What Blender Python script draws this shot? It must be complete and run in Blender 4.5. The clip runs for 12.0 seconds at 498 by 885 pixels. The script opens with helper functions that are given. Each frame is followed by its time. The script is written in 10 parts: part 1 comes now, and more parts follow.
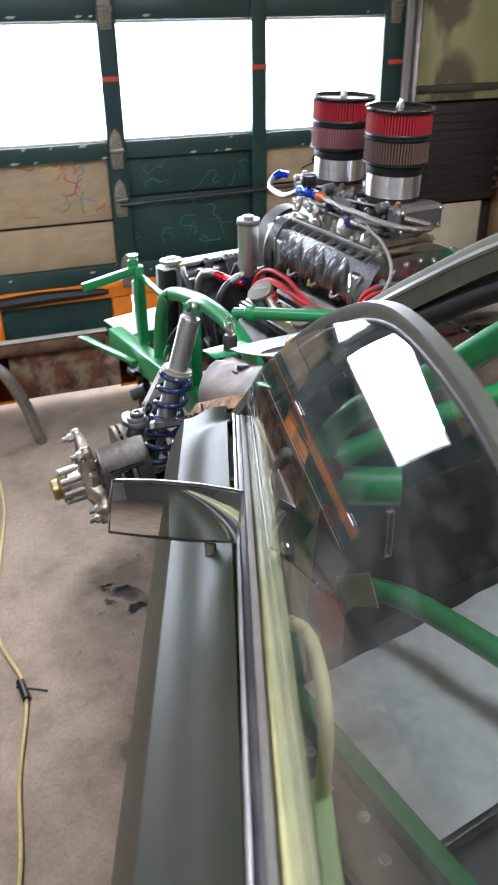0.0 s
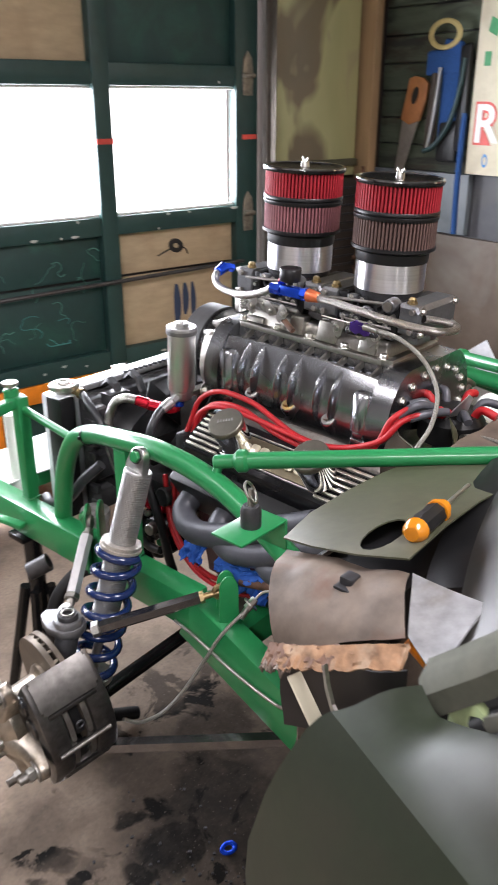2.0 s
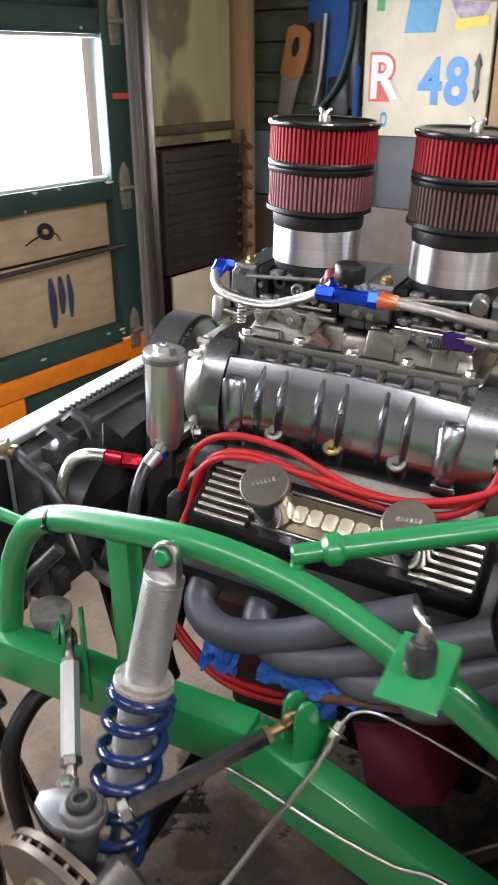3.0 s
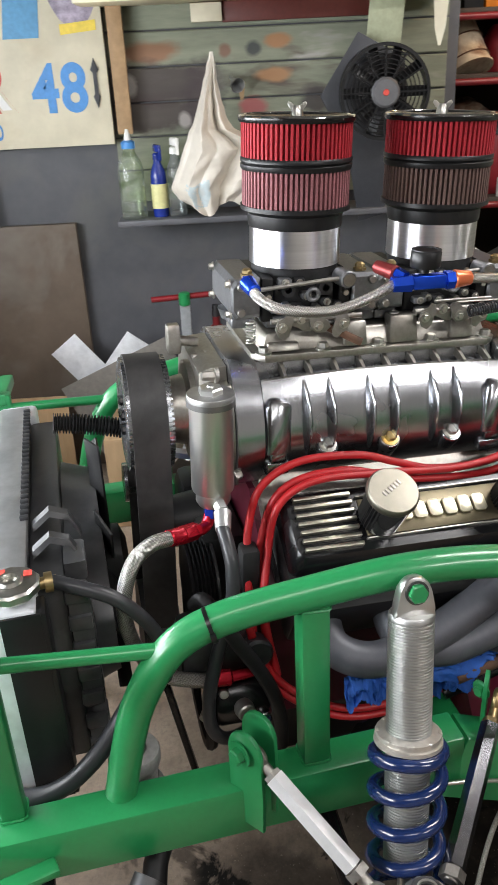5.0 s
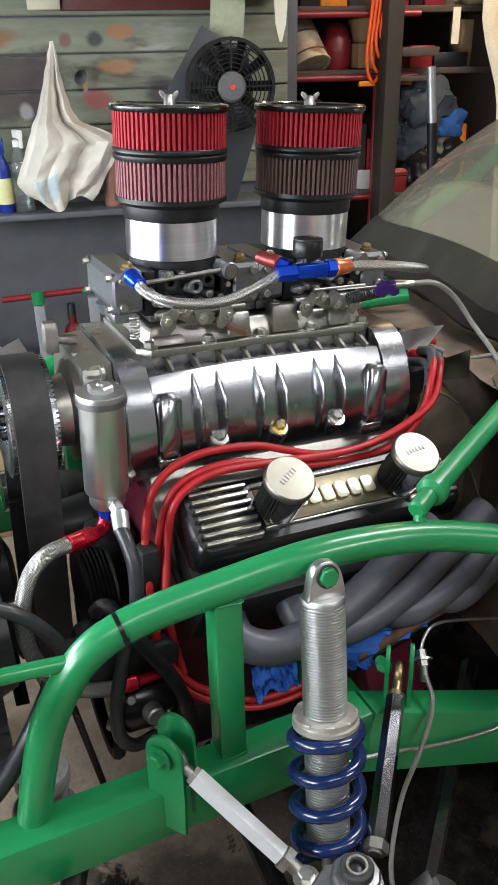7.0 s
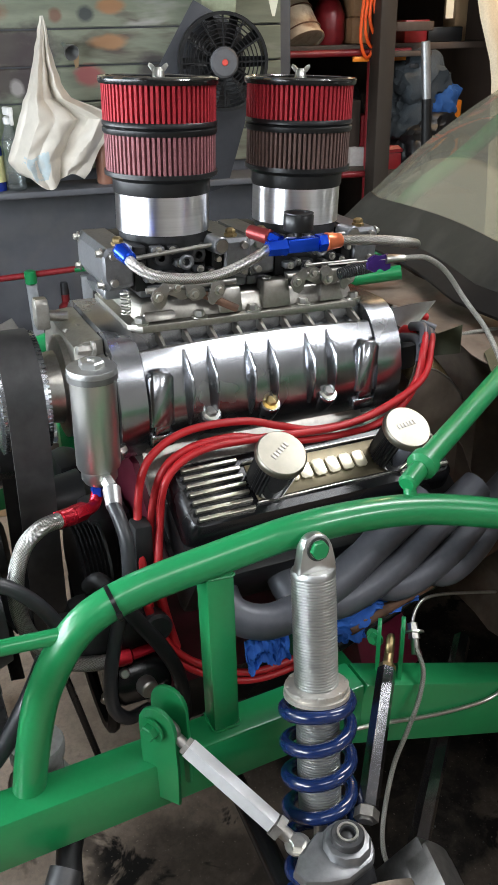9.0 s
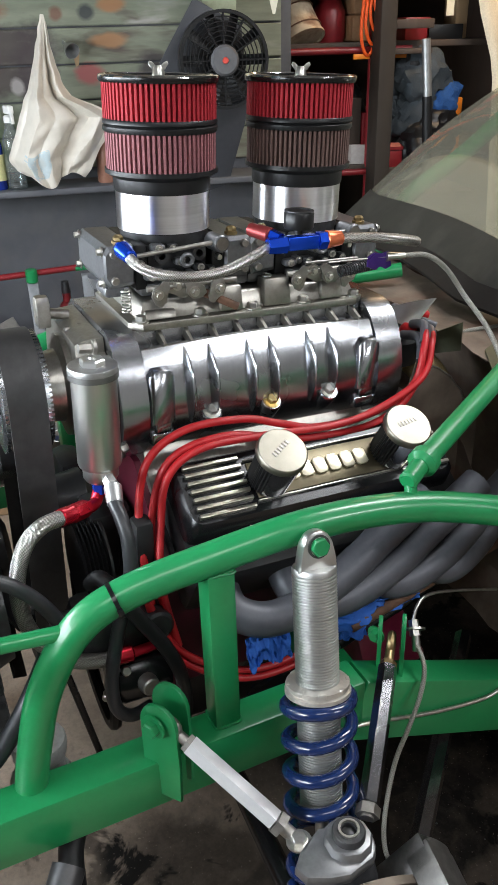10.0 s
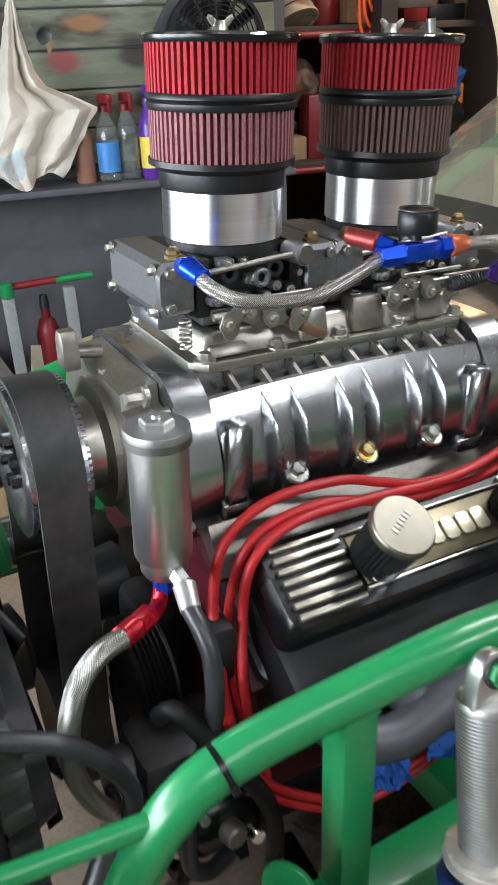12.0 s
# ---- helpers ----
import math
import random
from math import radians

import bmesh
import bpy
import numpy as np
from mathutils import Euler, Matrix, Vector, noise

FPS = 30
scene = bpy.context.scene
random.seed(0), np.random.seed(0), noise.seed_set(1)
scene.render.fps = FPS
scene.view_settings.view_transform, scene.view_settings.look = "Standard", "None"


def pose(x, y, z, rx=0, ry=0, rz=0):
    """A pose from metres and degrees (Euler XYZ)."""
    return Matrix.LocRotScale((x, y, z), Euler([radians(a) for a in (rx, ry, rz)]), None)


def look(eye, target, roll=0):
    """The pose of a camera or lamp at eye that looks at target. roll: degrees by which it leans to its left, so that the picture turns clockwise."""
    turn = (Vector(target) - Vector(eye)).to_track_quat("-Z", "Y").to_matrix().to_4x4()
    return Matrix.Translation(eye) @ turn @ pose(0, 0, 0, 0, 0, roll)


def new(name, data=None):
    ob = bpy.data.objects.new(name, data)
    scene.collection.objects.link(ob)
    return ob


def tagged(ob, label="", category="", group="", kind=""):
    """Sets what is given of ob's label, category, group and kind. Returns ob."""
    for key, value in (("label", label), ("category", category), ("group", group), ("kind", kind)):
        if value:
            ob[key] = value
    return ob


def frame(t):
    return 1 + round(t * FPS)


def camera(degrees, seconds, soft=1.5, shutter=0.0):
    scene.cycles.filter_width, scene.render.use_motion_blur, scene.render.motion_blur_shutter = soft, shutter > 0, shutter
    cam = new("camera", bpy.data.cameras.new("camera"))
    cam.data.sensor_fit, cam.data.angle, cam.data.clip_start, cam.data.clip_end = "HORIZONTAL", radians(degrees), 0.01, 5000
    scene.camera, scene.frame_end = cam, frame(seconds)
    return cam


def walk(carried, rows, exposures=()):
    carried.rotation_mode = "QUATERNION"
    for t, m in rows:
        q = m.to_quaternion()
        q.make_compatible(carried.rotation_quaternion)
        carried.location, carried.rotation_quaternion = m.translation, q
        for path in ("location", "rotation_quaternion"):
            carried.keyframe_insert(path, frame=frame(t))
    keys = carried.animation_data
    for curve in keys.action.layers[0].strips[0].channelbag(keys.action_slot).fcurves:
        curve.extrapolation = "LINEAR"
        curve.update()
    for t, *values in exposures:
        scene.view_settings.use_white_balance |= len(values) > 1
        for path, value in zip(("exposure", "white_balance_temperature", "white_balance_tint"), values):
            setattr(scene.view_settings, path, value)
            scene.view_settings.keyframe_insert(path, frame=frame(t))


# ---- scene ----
cam = camera(35.0, 12.0, shutter=0.35)
PATH = [
    (0, (0.392, 0.069, 1.575), (0.99, 1.718, 0.613), -0.9),
    (0.5, (0.264, 0.139, 1.548), (1.037, 1.767, 0.679), -2.2),
    (1, (0.220, 0.321, 1.534), (0.970, 1.972, 0.691), -3.4),
    (1.5, (0.302, 0.581, 1.527), (1.183, 2.201, 0.752), -2.0),
    (1.7, (0.309, 0.655, 1.529), (1.261, 2.234, 0.753), -1.0),
    (2, (0.28, 0.802, 1.499), (1.402, 2.254, 0.703), -0.0),
    (2.5, (0.267, 1.077, 1.484), (1.573, 2.333, 0.638), 0.5),
    (3, (0.336, 1.378, 1.449), (1.763, 2.485, 0.59), -0.4),
    (3.5, (0.291, 1.648, 1.425), (1.929, 2.408, 0.565), -0.9),
    (3.7, (0.272, 1.739, 1.436), (1.968, 2.366, 0.582), -1.7),
    (5.3, (0.19, 2.211, 1.452), (1.988, 2.065, 0.588), -2.8),
    (5.5, (0.185, 2.225, 1.456), (1.979, 2.023, 0.595), -2.8),
    (6, (0.201, 2.228, 1.448), (1.976, 1.893, 0.59), -2.1),
    (6.5, (0.214, 2.228, 1.443), (1.972, 1.834, 0.573), -1.6),
    (7, (0.22, 2.223, 1.439), (1.965, 1.805, 0.555), -1.3),
    (7.5, (0.217, 2.216, 1.434), (1.952, 1.791, 0.534), -1.2),
    (9.5, (0.211, 2.219, 1.432), (1.932, 1.8, 0.504), -1.5),
    (10, (0.21, 2.218, 1.432), (1.932, 1.801, 0.503), -1.6),
    (10.5, (0.208, 2.222, 1.433), (1.93, 1.798, 0.508), -1.6),
    (11, (0.196, 2.261, 1.455), (1.918, 1.824, 0.537), -1.8),
    (11.5, (0.321, 2.297, 1.42), (2.03, 1.816, 0.499), -1.7),
    (12, (0.512, 2.301, 1.385), (2.203, 1.78, 0.452), -2.3),
]
walk(cam, [(t, look(eye, target, roll)) for t, eye, target, roll in PATH], [(0, 0.26, 6150, 15), (0.6, 0.27, 6450, 18), (1.0, 0.36, 6500, 20), (1.5, 0.44, 6500, 19), (2.2, 0.48, 6550, 18), (2.8, 0.42, 6550, 16), (3.7, 0.28, 6700, 13), (5.4, 0.10, 6700, 11), (6.2, 0.06, 6450, 9.5), (9.5, 0.05, 6350, 9), (12, 0.08, 6350, 9)])

# ---------------------------------------------------------------- world and light
world = bpy.data.worlds.new("world")
scene.world = world
world.use_nodes = True
wn = world.node_tree
sky = wn.nodes.new("ShaderNodeTexSky")
sky.sky_type = "NISHITA"
sky.sun_disc = False
sky.sun_elevation, sky.sun_rotation = radians(35), radians(20)
wn.nodes["Background"].inputs["Strength"].default_value = 0.12
wn.links.new(sky.outputs["Color"], wn.nodes["Background"].inputs["Color"])
scene.view_settings.exposure = 0.0


def area_lamp(name, m, sx, sy, watts, colour):
    data = bpy.data.lights.new(name, "AREA")
    data.shape, data.size, data.size_y, data.energy, data.color = "RECTANGLE", sx, sy, watts, colour
    ob = new(name, data)
    ob.matrix_world = m
    return ob


DOOR_Y, WALL_X, CEIL_Z = 3.464, 3.12, 2.75
for x in (0.18, 0.75, 1.382, 1.99):
    area_lamp("window_daylight", look((x, DOOR_Y + 0.05, 1.33), (x, 0, 0.9)), 0.53, 0.42, 19, (0.86, 0.93, 1.0))
for x, y, w, wide in ((-0.45, 2.2, 14, 0.60), (1.35, 0.55, 38, 0.34), (-0.9, 0.0, 50, 0.34)):
    area_lamp("tube_light_lamp", look((x, y, CEIL_Z - 0.13), (x, y + 0.001, 0)), wide, 1.25, w, (0.98, 0.98, 1.0))
# warm fill added for the recess; its bulb is only supposed, out of view
area_lamp("recess_fill_lamp", look((2.80, 0.55, 2.2), (3.2, 0.9, 0.9)), 0.1, 0.1, 8, (1.0, 0.66, 0.36))

# ---------------------------------------------------------------- materials


def nodes_of(name):
    m = bpy.data.materials.new(name)
    m.use_nodes = True
    t = m.node_tree
    return m, t, t.nodes["Principled BSDF"]


def ramp(t, source, stops):
    r = t.nodes.new("ShaderNodeValToRGB")
    while len(r.color_ramp.elements) < len(stops):
        r.color_ramp.elements.new(0.5)
    for e, (p, c) in zip(r.color_ramp.elements, stops):
        e.position, e.color = p, (*c, 1) if len(c) == 3 else c
    t.links.new(source, r.inputs["Fac"])
    return r.outputs["Color"]


def noise_of(t, coords, scale, detail=4, rough=0.55, stretch=None, distort=0.0):
    n = t.nodes.new("ShaderNodeTexNoise")
    n.inputs["Scale"].default_value, n.inputs["Detail"].default_value = scale, detail
    n.inputs["Roughness"].default_value, n.inputs["Distortion"].default_value = rough, distort
    if stretch:
        mp = t.nodes.new("ShaderNodeMapping")
        mp.inputs["Scale"].default_value = stretch
        t.links.new(coords, mp.inputs["Vector"])
        coords = mp.outputs["Vector"]
    t.links.new(coords, n.inputs["Vector"])
    return n.outputs["Fac"]


def mix(t, fac, a, b):
    m = t.nodes.new("ShaderNodeMix")
    m.data_type = "RGBA"
    for key, value in (("Factor", fac), ("A", a), ("B", b)):
        s = [i for i in m.inputs if i.name == key and i.type == ("VALUE" if key == "Factor" else "RGBA")][0]
        if isinstance(value, (int, float)):
            s.default_value = value
        elif isinstance(value, tuple):
            s.default_value = (*value, 1)
        else:
            t.links.new(value, s)
    return [o for o in m.outputs if o.type == "RGBA"][0]


def bump(t, bsdf, height, strength, distance=0.002):
    b = t.nodes.new("ShaderNodeBump")
    b.inputs["Strength"].default_value, b.inputs["Distance"].default_value = strength, distance
    t.links.new(height, b.inputs["Height"])
    t.links.new(b.outputs["Normal"], bsdf.inputs["Normal"])


def coords_of(t, kind="Object"):
    return t.nodes.new("ShaderNodeTexCoord").outputs[kind]


def surface(name, base, rough=0.5, metal=0.0, grain=60.0, vary=0.12, stain=3.0, stain_colour=None, stain_amount=0.3,
            relief=0.1, rough_vary=0.12, coat=0.0, stretch=None, spec=0.5, random_tint=0.0):
    """A worn surface: fine grain, larger stains, uneven gloss and fine relief."""
    m, t, b = nodes_of(name)
    c = coords_of(t)
    fine = noise_of(t, c, grain, 5, 0.6, stretch)
    wide = noise_of(t, c, stain, 4, 0.6, None, 0.4)
    dark = tuple(x * (1 - vary) for x in base)
    light = tuple(min(1, x * (1 + vary)) for x in base)
    col = ramp(t, fine, [(0.3, dark), (0.7, light)])
    sc = stain_colour or tuple(x * 0.55 for x in base)
    mask = ramp(t, wide, [(0.5, (0, 0, 0)), (0.72, (stain_amount,) * 3)])
    col = mix(t, mask, col, sc)
    if random_tint:
        info = t.nodes.new("ShaderNodeObjectInfo")
        shade = ramp(t, info.outputs["Random"], [(0, (1 - random_tint,) * 3), (1, (1 + random_tint,) * 3)])
        mul = t.nodes.new("ShaderNodeMix")
        mul.data_type, mul.blend_type = "RGBA", "MULTIPLY"
        mul.inputs[0].default_value = 1.0
        t.links.new(col, mul.inputs[6])
        t.links.new(shade, mul.inputs[7])
        col = mul.outputs[2]
    t.links.new(col, b.inputs["Base Color"])
    mr = t.nodes.new("ShaderNodeMapRange")
    mr.inputs["To Min"].default_value, mr.inputs["To Max"].default_value = max(0.02, rough - rough_vary), min(1, rough + rough_vary)
    t.links.new(wide, mr.inputs["Value"])
    t.links.new(mr.outputs["Result"], b.inputs["Roughness"])
    b.inputs["Metallic"].default_value = metal
    b.inputs["Specular IOR Level"].default_value = spec
    b.inputs["Coat Weight"].default_value = coat
    b.inputs["Coat Roughness"].default_value = 0.08
    if relief:
        bump(t, b, fine, relief, 0.001)
    return m


def glass(name, tint=(1, 1, 1), rough=0.02, dirt=0.1, alpha=0.12, least=0.15, haze=(0.55, 0.56, 0.55), patch=4):
    """Thin sheet: a mix of clear see-through and gloss, with smears."""
    m, t, b = nodes_of(name)
    c = coords_of(t)
    tr = t.nodes.new("ShaderNodeBsdfTransparent")
    tr.inputs["Color"].default_value = (*tint, 1)
    b.inputs["Base Color"].default_value = (*haze, 1)
    b.inputs["Roughness"].default_value = 0.5
    gl = t.nodes.new("ShaderNodeBsdfGlossy")
    gl.inputs["Roughness"].default_value = rough
    lw = t.nodes.new("ShaderNodeLayerWeight")
    lw.inputs["Blend"].default_value = 0.5
    pw = t.nodes.new("ShaderNodeMath")
    pw.operation = "POWER"
    pw.inputs[1].default_value = 3.0
    t.links.new(lw.outputs["Facing"], pw.inputs[0])
    fr = t.nodes.new("ShaderNodeMath")
    fr.operation = "MULTIPLY_ADD"
    fr.inputs[1].default_value, fr.inputs[2].default_value = 0.75, 0.05
    t.links.new(pw.outputs[0], fr.inputs[0])
    clear = t.nodes.new("ShaderNodeMixShader")
    t.links.new(fr.outputs[0], clear.inputs[0])
    t.links.new(tr.outputs[0], clear.inputs[1])
    t.links.new(gl.outputs[0], clear.inputs[2])
    smear = ramp(t, noise_of(t, c, patch, 6, 0.7, (1, 1, 3), 0.8), [(0.42, (alpha * least,) * 3), (0.8, (alpha + dirt,) * 3)])
    top = t.nodes.new("ShaderNodeMixShader")
    t.links.new(smear, top.inputs[0])
    t.links.new(clear.outputs[0], top.inputs[1])
    t.links.new(b.outputs[0], top.inputs[2])
    t.links.new(top.outputs[0], t.nodes["Material Output"].inputs["Surface"])
    return m


def glow(name, colour, strength):
    m, t, b = nodes_of(name)
    b.inputs["Base Color"].default_value = (*colour, 1)
    b.inputs["Emission Color"].default_value = (*colour, 1)
    b.inputs["Emission Strength"].default_value = strength
    return m


def braid(name, dark, light, scale, metal=0.9, rough=0.35):
    m, t, b = nodes_of(name)
    c = coords_of(t, "UV")
    w = []
    for turn in (45, -45):
        mp = t.nodes.new("ShaderNodeMapping")
        mp.inputs["Rotation"].default_value = (0, 0, radians(turn))
        t.links.new(c, mp.inputs["Vector"])
        wave = t.nodes.new("ShaderNodeTexWave")
        wave.inputs["Scale"].default_value = scale
        t.links.new(mp.outputs["Vector"], wave.inputs["Vector"])
        w.append(wave.outputs["Fac"])
    mx = t.nodes.new("ShaderNodeMath")
    mx.operation = "MINIMUM"
    t.links.new(w[0], mx.inputs[0])
    t.links.new(w[1], mx.inputs[1])
    t.links.new(ramp(t, mx.outputs[0], [(0.04, dark), (0.40, light)]), b.inputs["Base Color"])
    b.inputs["Metallic"].default_value, b.inputs["Roughness"].default_value = metal, rough
    bump(t, b, mx.outputs[0], 0.6, 0.0008)
    return m


def camouflage(name):
    m, t, b = nodes_of(name)
    c = coords_of(t)
    a = noise_of(t, c, 3.1, 3.0, 0.45, (1, 1, 0.55), 0.7)
    d = noise_of(t, c, 5.5, 3.0, 0.5, (1, 1, 0.6), 0.9)
    base = ramp(t, a, [(0.0, (0.24, 0.26, 0.13)), (0.47, (0.44, 0.44, 0.23)), (0.53, (0.19, 0.155, 0.10)), (0.62, (0.17, 0.14, 0.09)), (0.68, (0.42, 0.42, 0.23))])
    light = ramp(t, d, [(0.64, (0, 0, 0)), (0.71, (0.7, 0.7, 0.7))])
    col = mix(t, light, base, (0.36, 0.32, 0.2))
    t.links.new(col, b.inputs["Base Color"])
    b.inputs["Roughness"].default_value = 0.3
    bump(t, b, noise_of(t, c, 40, 4), 0.15, 0.001)
    return m


def concrete(name):
    m, t, b = nodes_of(name)
    c = coords_of(t)
    fine = noise_of(t, c, 90, 6, 0.7)
    mid = noise_of(t, c, 6, 9, 0.72)
    wide = noise_of(t, c, 1.6, 8, 0.7)
    col = ramp(t, mid, [(0.25, (0.165, 0.125, 0.095)), (0.5, (0.325, 0.25, 0.188)), (0.75, (0.415, 0.33, 0.255))])
    col = mix(t, ramp(t, wide, [(0.45, (0, 0, 0)), (0.7, (0.55, 0.55, 0.55))]), col, (0.14, 0.105, 0.078))
    col = mix(t, ramp(t, fine, [(0.35, (0.35, 0.35, 0.35)), (0.55, (0, 0, 0))]), col, (0.14, 0.12, 0.10))
    # oil below the engine and round the hub, with the car's shade painted in
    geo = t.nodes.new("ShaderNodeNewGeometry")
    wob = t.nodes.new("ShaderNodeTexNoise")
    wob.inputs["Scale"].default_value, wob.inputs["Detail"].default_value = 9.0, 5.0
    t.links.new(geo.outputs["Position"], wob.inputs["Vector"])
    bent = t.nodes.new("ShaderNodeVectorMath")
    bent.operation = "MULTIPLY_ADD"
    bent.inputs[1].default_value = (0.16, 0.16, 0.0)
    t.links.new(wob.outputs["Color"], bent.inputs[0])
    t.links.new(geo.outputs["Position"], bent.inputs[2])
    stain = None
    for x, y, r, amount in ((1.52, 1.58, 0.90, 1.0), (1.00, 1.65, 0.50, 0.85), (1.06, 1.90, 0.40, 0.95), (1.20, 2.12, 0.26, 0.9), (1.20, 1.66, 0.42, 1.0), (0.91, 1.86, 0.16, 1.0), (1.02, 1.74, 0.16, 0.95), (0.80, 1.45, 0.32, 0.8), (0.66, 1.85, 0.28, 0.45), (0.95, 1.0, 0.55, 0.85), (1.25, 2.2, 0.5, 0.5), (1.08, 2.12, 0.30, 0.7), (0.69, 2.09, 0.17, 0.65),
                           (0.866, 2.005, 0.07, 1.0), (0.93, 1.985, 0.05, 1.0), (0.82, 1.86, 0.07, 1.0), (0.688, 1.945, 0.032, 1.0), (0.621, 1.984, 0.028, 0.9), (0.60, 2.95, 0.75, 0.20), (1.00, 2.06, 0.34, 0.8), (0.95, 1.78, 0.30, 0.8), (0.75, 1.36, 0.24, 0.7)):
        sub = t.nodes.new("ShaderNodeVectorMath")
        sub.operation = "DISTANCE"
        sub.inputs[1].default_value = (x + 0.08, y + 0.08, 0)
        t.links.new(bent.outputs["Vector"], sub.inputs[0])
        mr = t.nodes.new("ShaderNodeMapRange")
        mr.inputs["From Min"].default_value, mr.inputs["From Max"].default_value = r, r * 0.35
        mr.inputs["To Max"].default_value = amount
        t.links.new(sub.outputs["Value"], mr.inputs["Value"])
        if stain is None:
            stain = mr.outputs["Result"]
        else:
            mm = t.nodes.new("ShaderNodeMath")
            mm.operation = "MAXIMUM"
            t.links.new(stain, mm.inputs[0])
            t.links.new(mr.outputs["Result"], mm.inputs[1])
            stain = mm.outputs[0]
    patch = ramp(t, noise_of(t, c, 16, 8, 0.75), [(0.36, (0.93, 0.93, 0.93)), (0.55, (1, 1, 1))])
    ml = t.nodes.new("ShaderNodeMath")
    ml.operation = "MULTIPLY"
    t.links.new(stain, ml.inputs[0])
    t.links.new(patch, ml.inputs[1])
    # near-black serves for spilt oil and for shade below the car
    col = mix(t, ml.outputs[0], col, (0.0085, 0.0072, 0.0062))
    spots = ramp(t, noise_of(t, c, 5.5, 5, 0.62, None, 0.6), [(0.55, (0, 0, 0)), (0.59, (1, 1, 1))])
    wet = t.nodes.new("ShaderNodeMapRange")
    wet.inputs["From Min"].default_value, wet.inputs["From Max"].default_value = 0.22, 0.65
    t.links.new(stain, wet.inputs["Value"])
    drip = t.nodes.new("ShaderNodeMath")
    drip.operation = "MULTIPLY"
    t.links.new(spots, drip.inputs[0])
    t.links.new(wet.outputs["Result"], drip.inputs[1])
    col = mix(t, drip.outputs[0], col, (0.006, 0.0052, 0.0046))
    grit = ramp(t, noise_of(t, c, 170, 2, 0.5), [(0.68, (0, 0, 0)), (0.72, (0.5, 0.5, 0.5))])
    col = mix(t, grit, col, (0.20, 0.17, 0.14))
    t.links.new(col, b.inputs["Base Color"])
    t.links.new(ramp(t, mid, [(0.3, (0.55,) * 3), (0.7, (0.85,) * 3)]), b.inputs["Roughness"])
    b.inputs["Specular IOR Level"].default_value = 0.08
    bump(t, b, mid, 0.25, 0.004)
    return m


def fade(t, source, full, none, amount):
    """Amount where source is at full or below, nothing where it reaches none."""
    mr = t.nodes.new("ShaderNodeMapRange")
    mr.inputs["From Min"].default_value, mr.inputs["From Max"].default_value = full, none
    mr.inputs["To Min"].default_value, mr.inputs["To Max"].default_value = amount, 0.0
    t.links.new(source, mr.inputs["Value"])
    return mr.outputs["Result"]


def painted_boards(name, base, blotches, sprays=()):
    """Old boards with over-sprayed blotches of paint; sprays: (y, z, half width, half height, colour)."""
    m, t, b = nodes_of(name)
    c = t.nodes.new("ShaderNodeNewGeometry").outputs["Position"]
    col = ramp(t, noise_of(t, c, 30, 5, 0.6, (1, 0.15, 1)), [(0.3, tuple(x * 0.75 for x in base)), (0.7, tuple(x * 1.2 for x in base))])
    for i, (colour, lo) in enumerate(blotches):
        mp = t.nodes.new("ShaderNodeMapping")
        mp.inputs["Location"].default_value = (3.7 * i, 1.3 * i, 5.1 * i)
        t.links.new(c, mp.inputs["Vector"])
        n = noise_of(t, mp.outputs["Vector"], 4.2 + i, 4, 0.6, (1, 0.55, 2.0), 0.3)
        col = mix(t, ramp(t, n, [(lo, (0, 0, 0)), (lo + 0.1, (0.85, 0.85, 0.85))]), col, colour)
    ragged = noise_of(t, c, 22, 4, 0.6, (1, 0.5, 1))
    for y, z, hy, hz, colour in sprays:
        mp = t.nodes.new("ShaderNodeMapping")
        mp.vector_type = "TEXTURE"
        mp.inputs["Location"].default_value = (0, y, z)
        mp.inputs["Scale"].default_value = (1000, hy, hz)
        t.links.new(c, mp.inputs["Vector"])
        far = t.nodes.new("ShaderNodeVectorMath")
        far.operation = "LENGTH"
        t.links.new(mp.outputs["Vector"], far.inputs[0])
        add = t.nodes.new("ShaderNodeMath")
        add.operation = "MULTIPLY_ADD"
        add.inputs[1].default_value = 0.9
        t.links.new(ragged, add.inputs[0])
        t.links.new(far.outputs["Value"], add.inputs[2])
        col = mix(t, fade(t, add.outputs[0], 1.05, 1.50, 0.88), col, colour)
    t.links.new(col, b.inputs["Base Color"])
    b.inputs["Roughness"].default_value = 0.75
    bump(t, b, noise_of(t, c, 60, 5, 0.6, (1, 0.1, 1)), 0.3, 0.002)
    return m


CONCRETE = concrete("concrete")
DOOR_GREEN = surface("dark_green_door_paint", (0.016, 0.05, 0.046), 0.45, grain=25, stain=2.5, stain_colour=(0.03, 0.075, 0.065), stain_amount=0.6)
CHALK_GREEN = surface("chalky_green_paint", (0.014, 0.046, 0.042), 0.55, grain=12, stain=6, stain_colour=(0.03, 0.16, 0.1), stain_amount=0.35)
PLYWOOD = surface("tan_plywood", (0.44, 0.335, 0.21), 0.7, grain=35, stain=5, stain_colour=(0.30, 0.21, 0.12), stain_amount=0.45, stretch=(0.3, 1, 1))
ORANGE = surface("orange_paint", (0.85, 0.24, 0.012), 0.45, grain=30, stain=5, stain_colour=(0.5, 0.10, 0.01), stain_amount=0.4)
BLACK_TAR = surface("black_smeared_paint", (0.012, 0.011, 0.012), 0.5)
RUST = surface("rusty_steel", (0.12, 0.06, 0.035), 0.75, 0.2, grain=30, vary=0.4, stain=8, stain_colour=(0.25, 0.16, 0.10), stain_amount=0.6, relief=0.4)
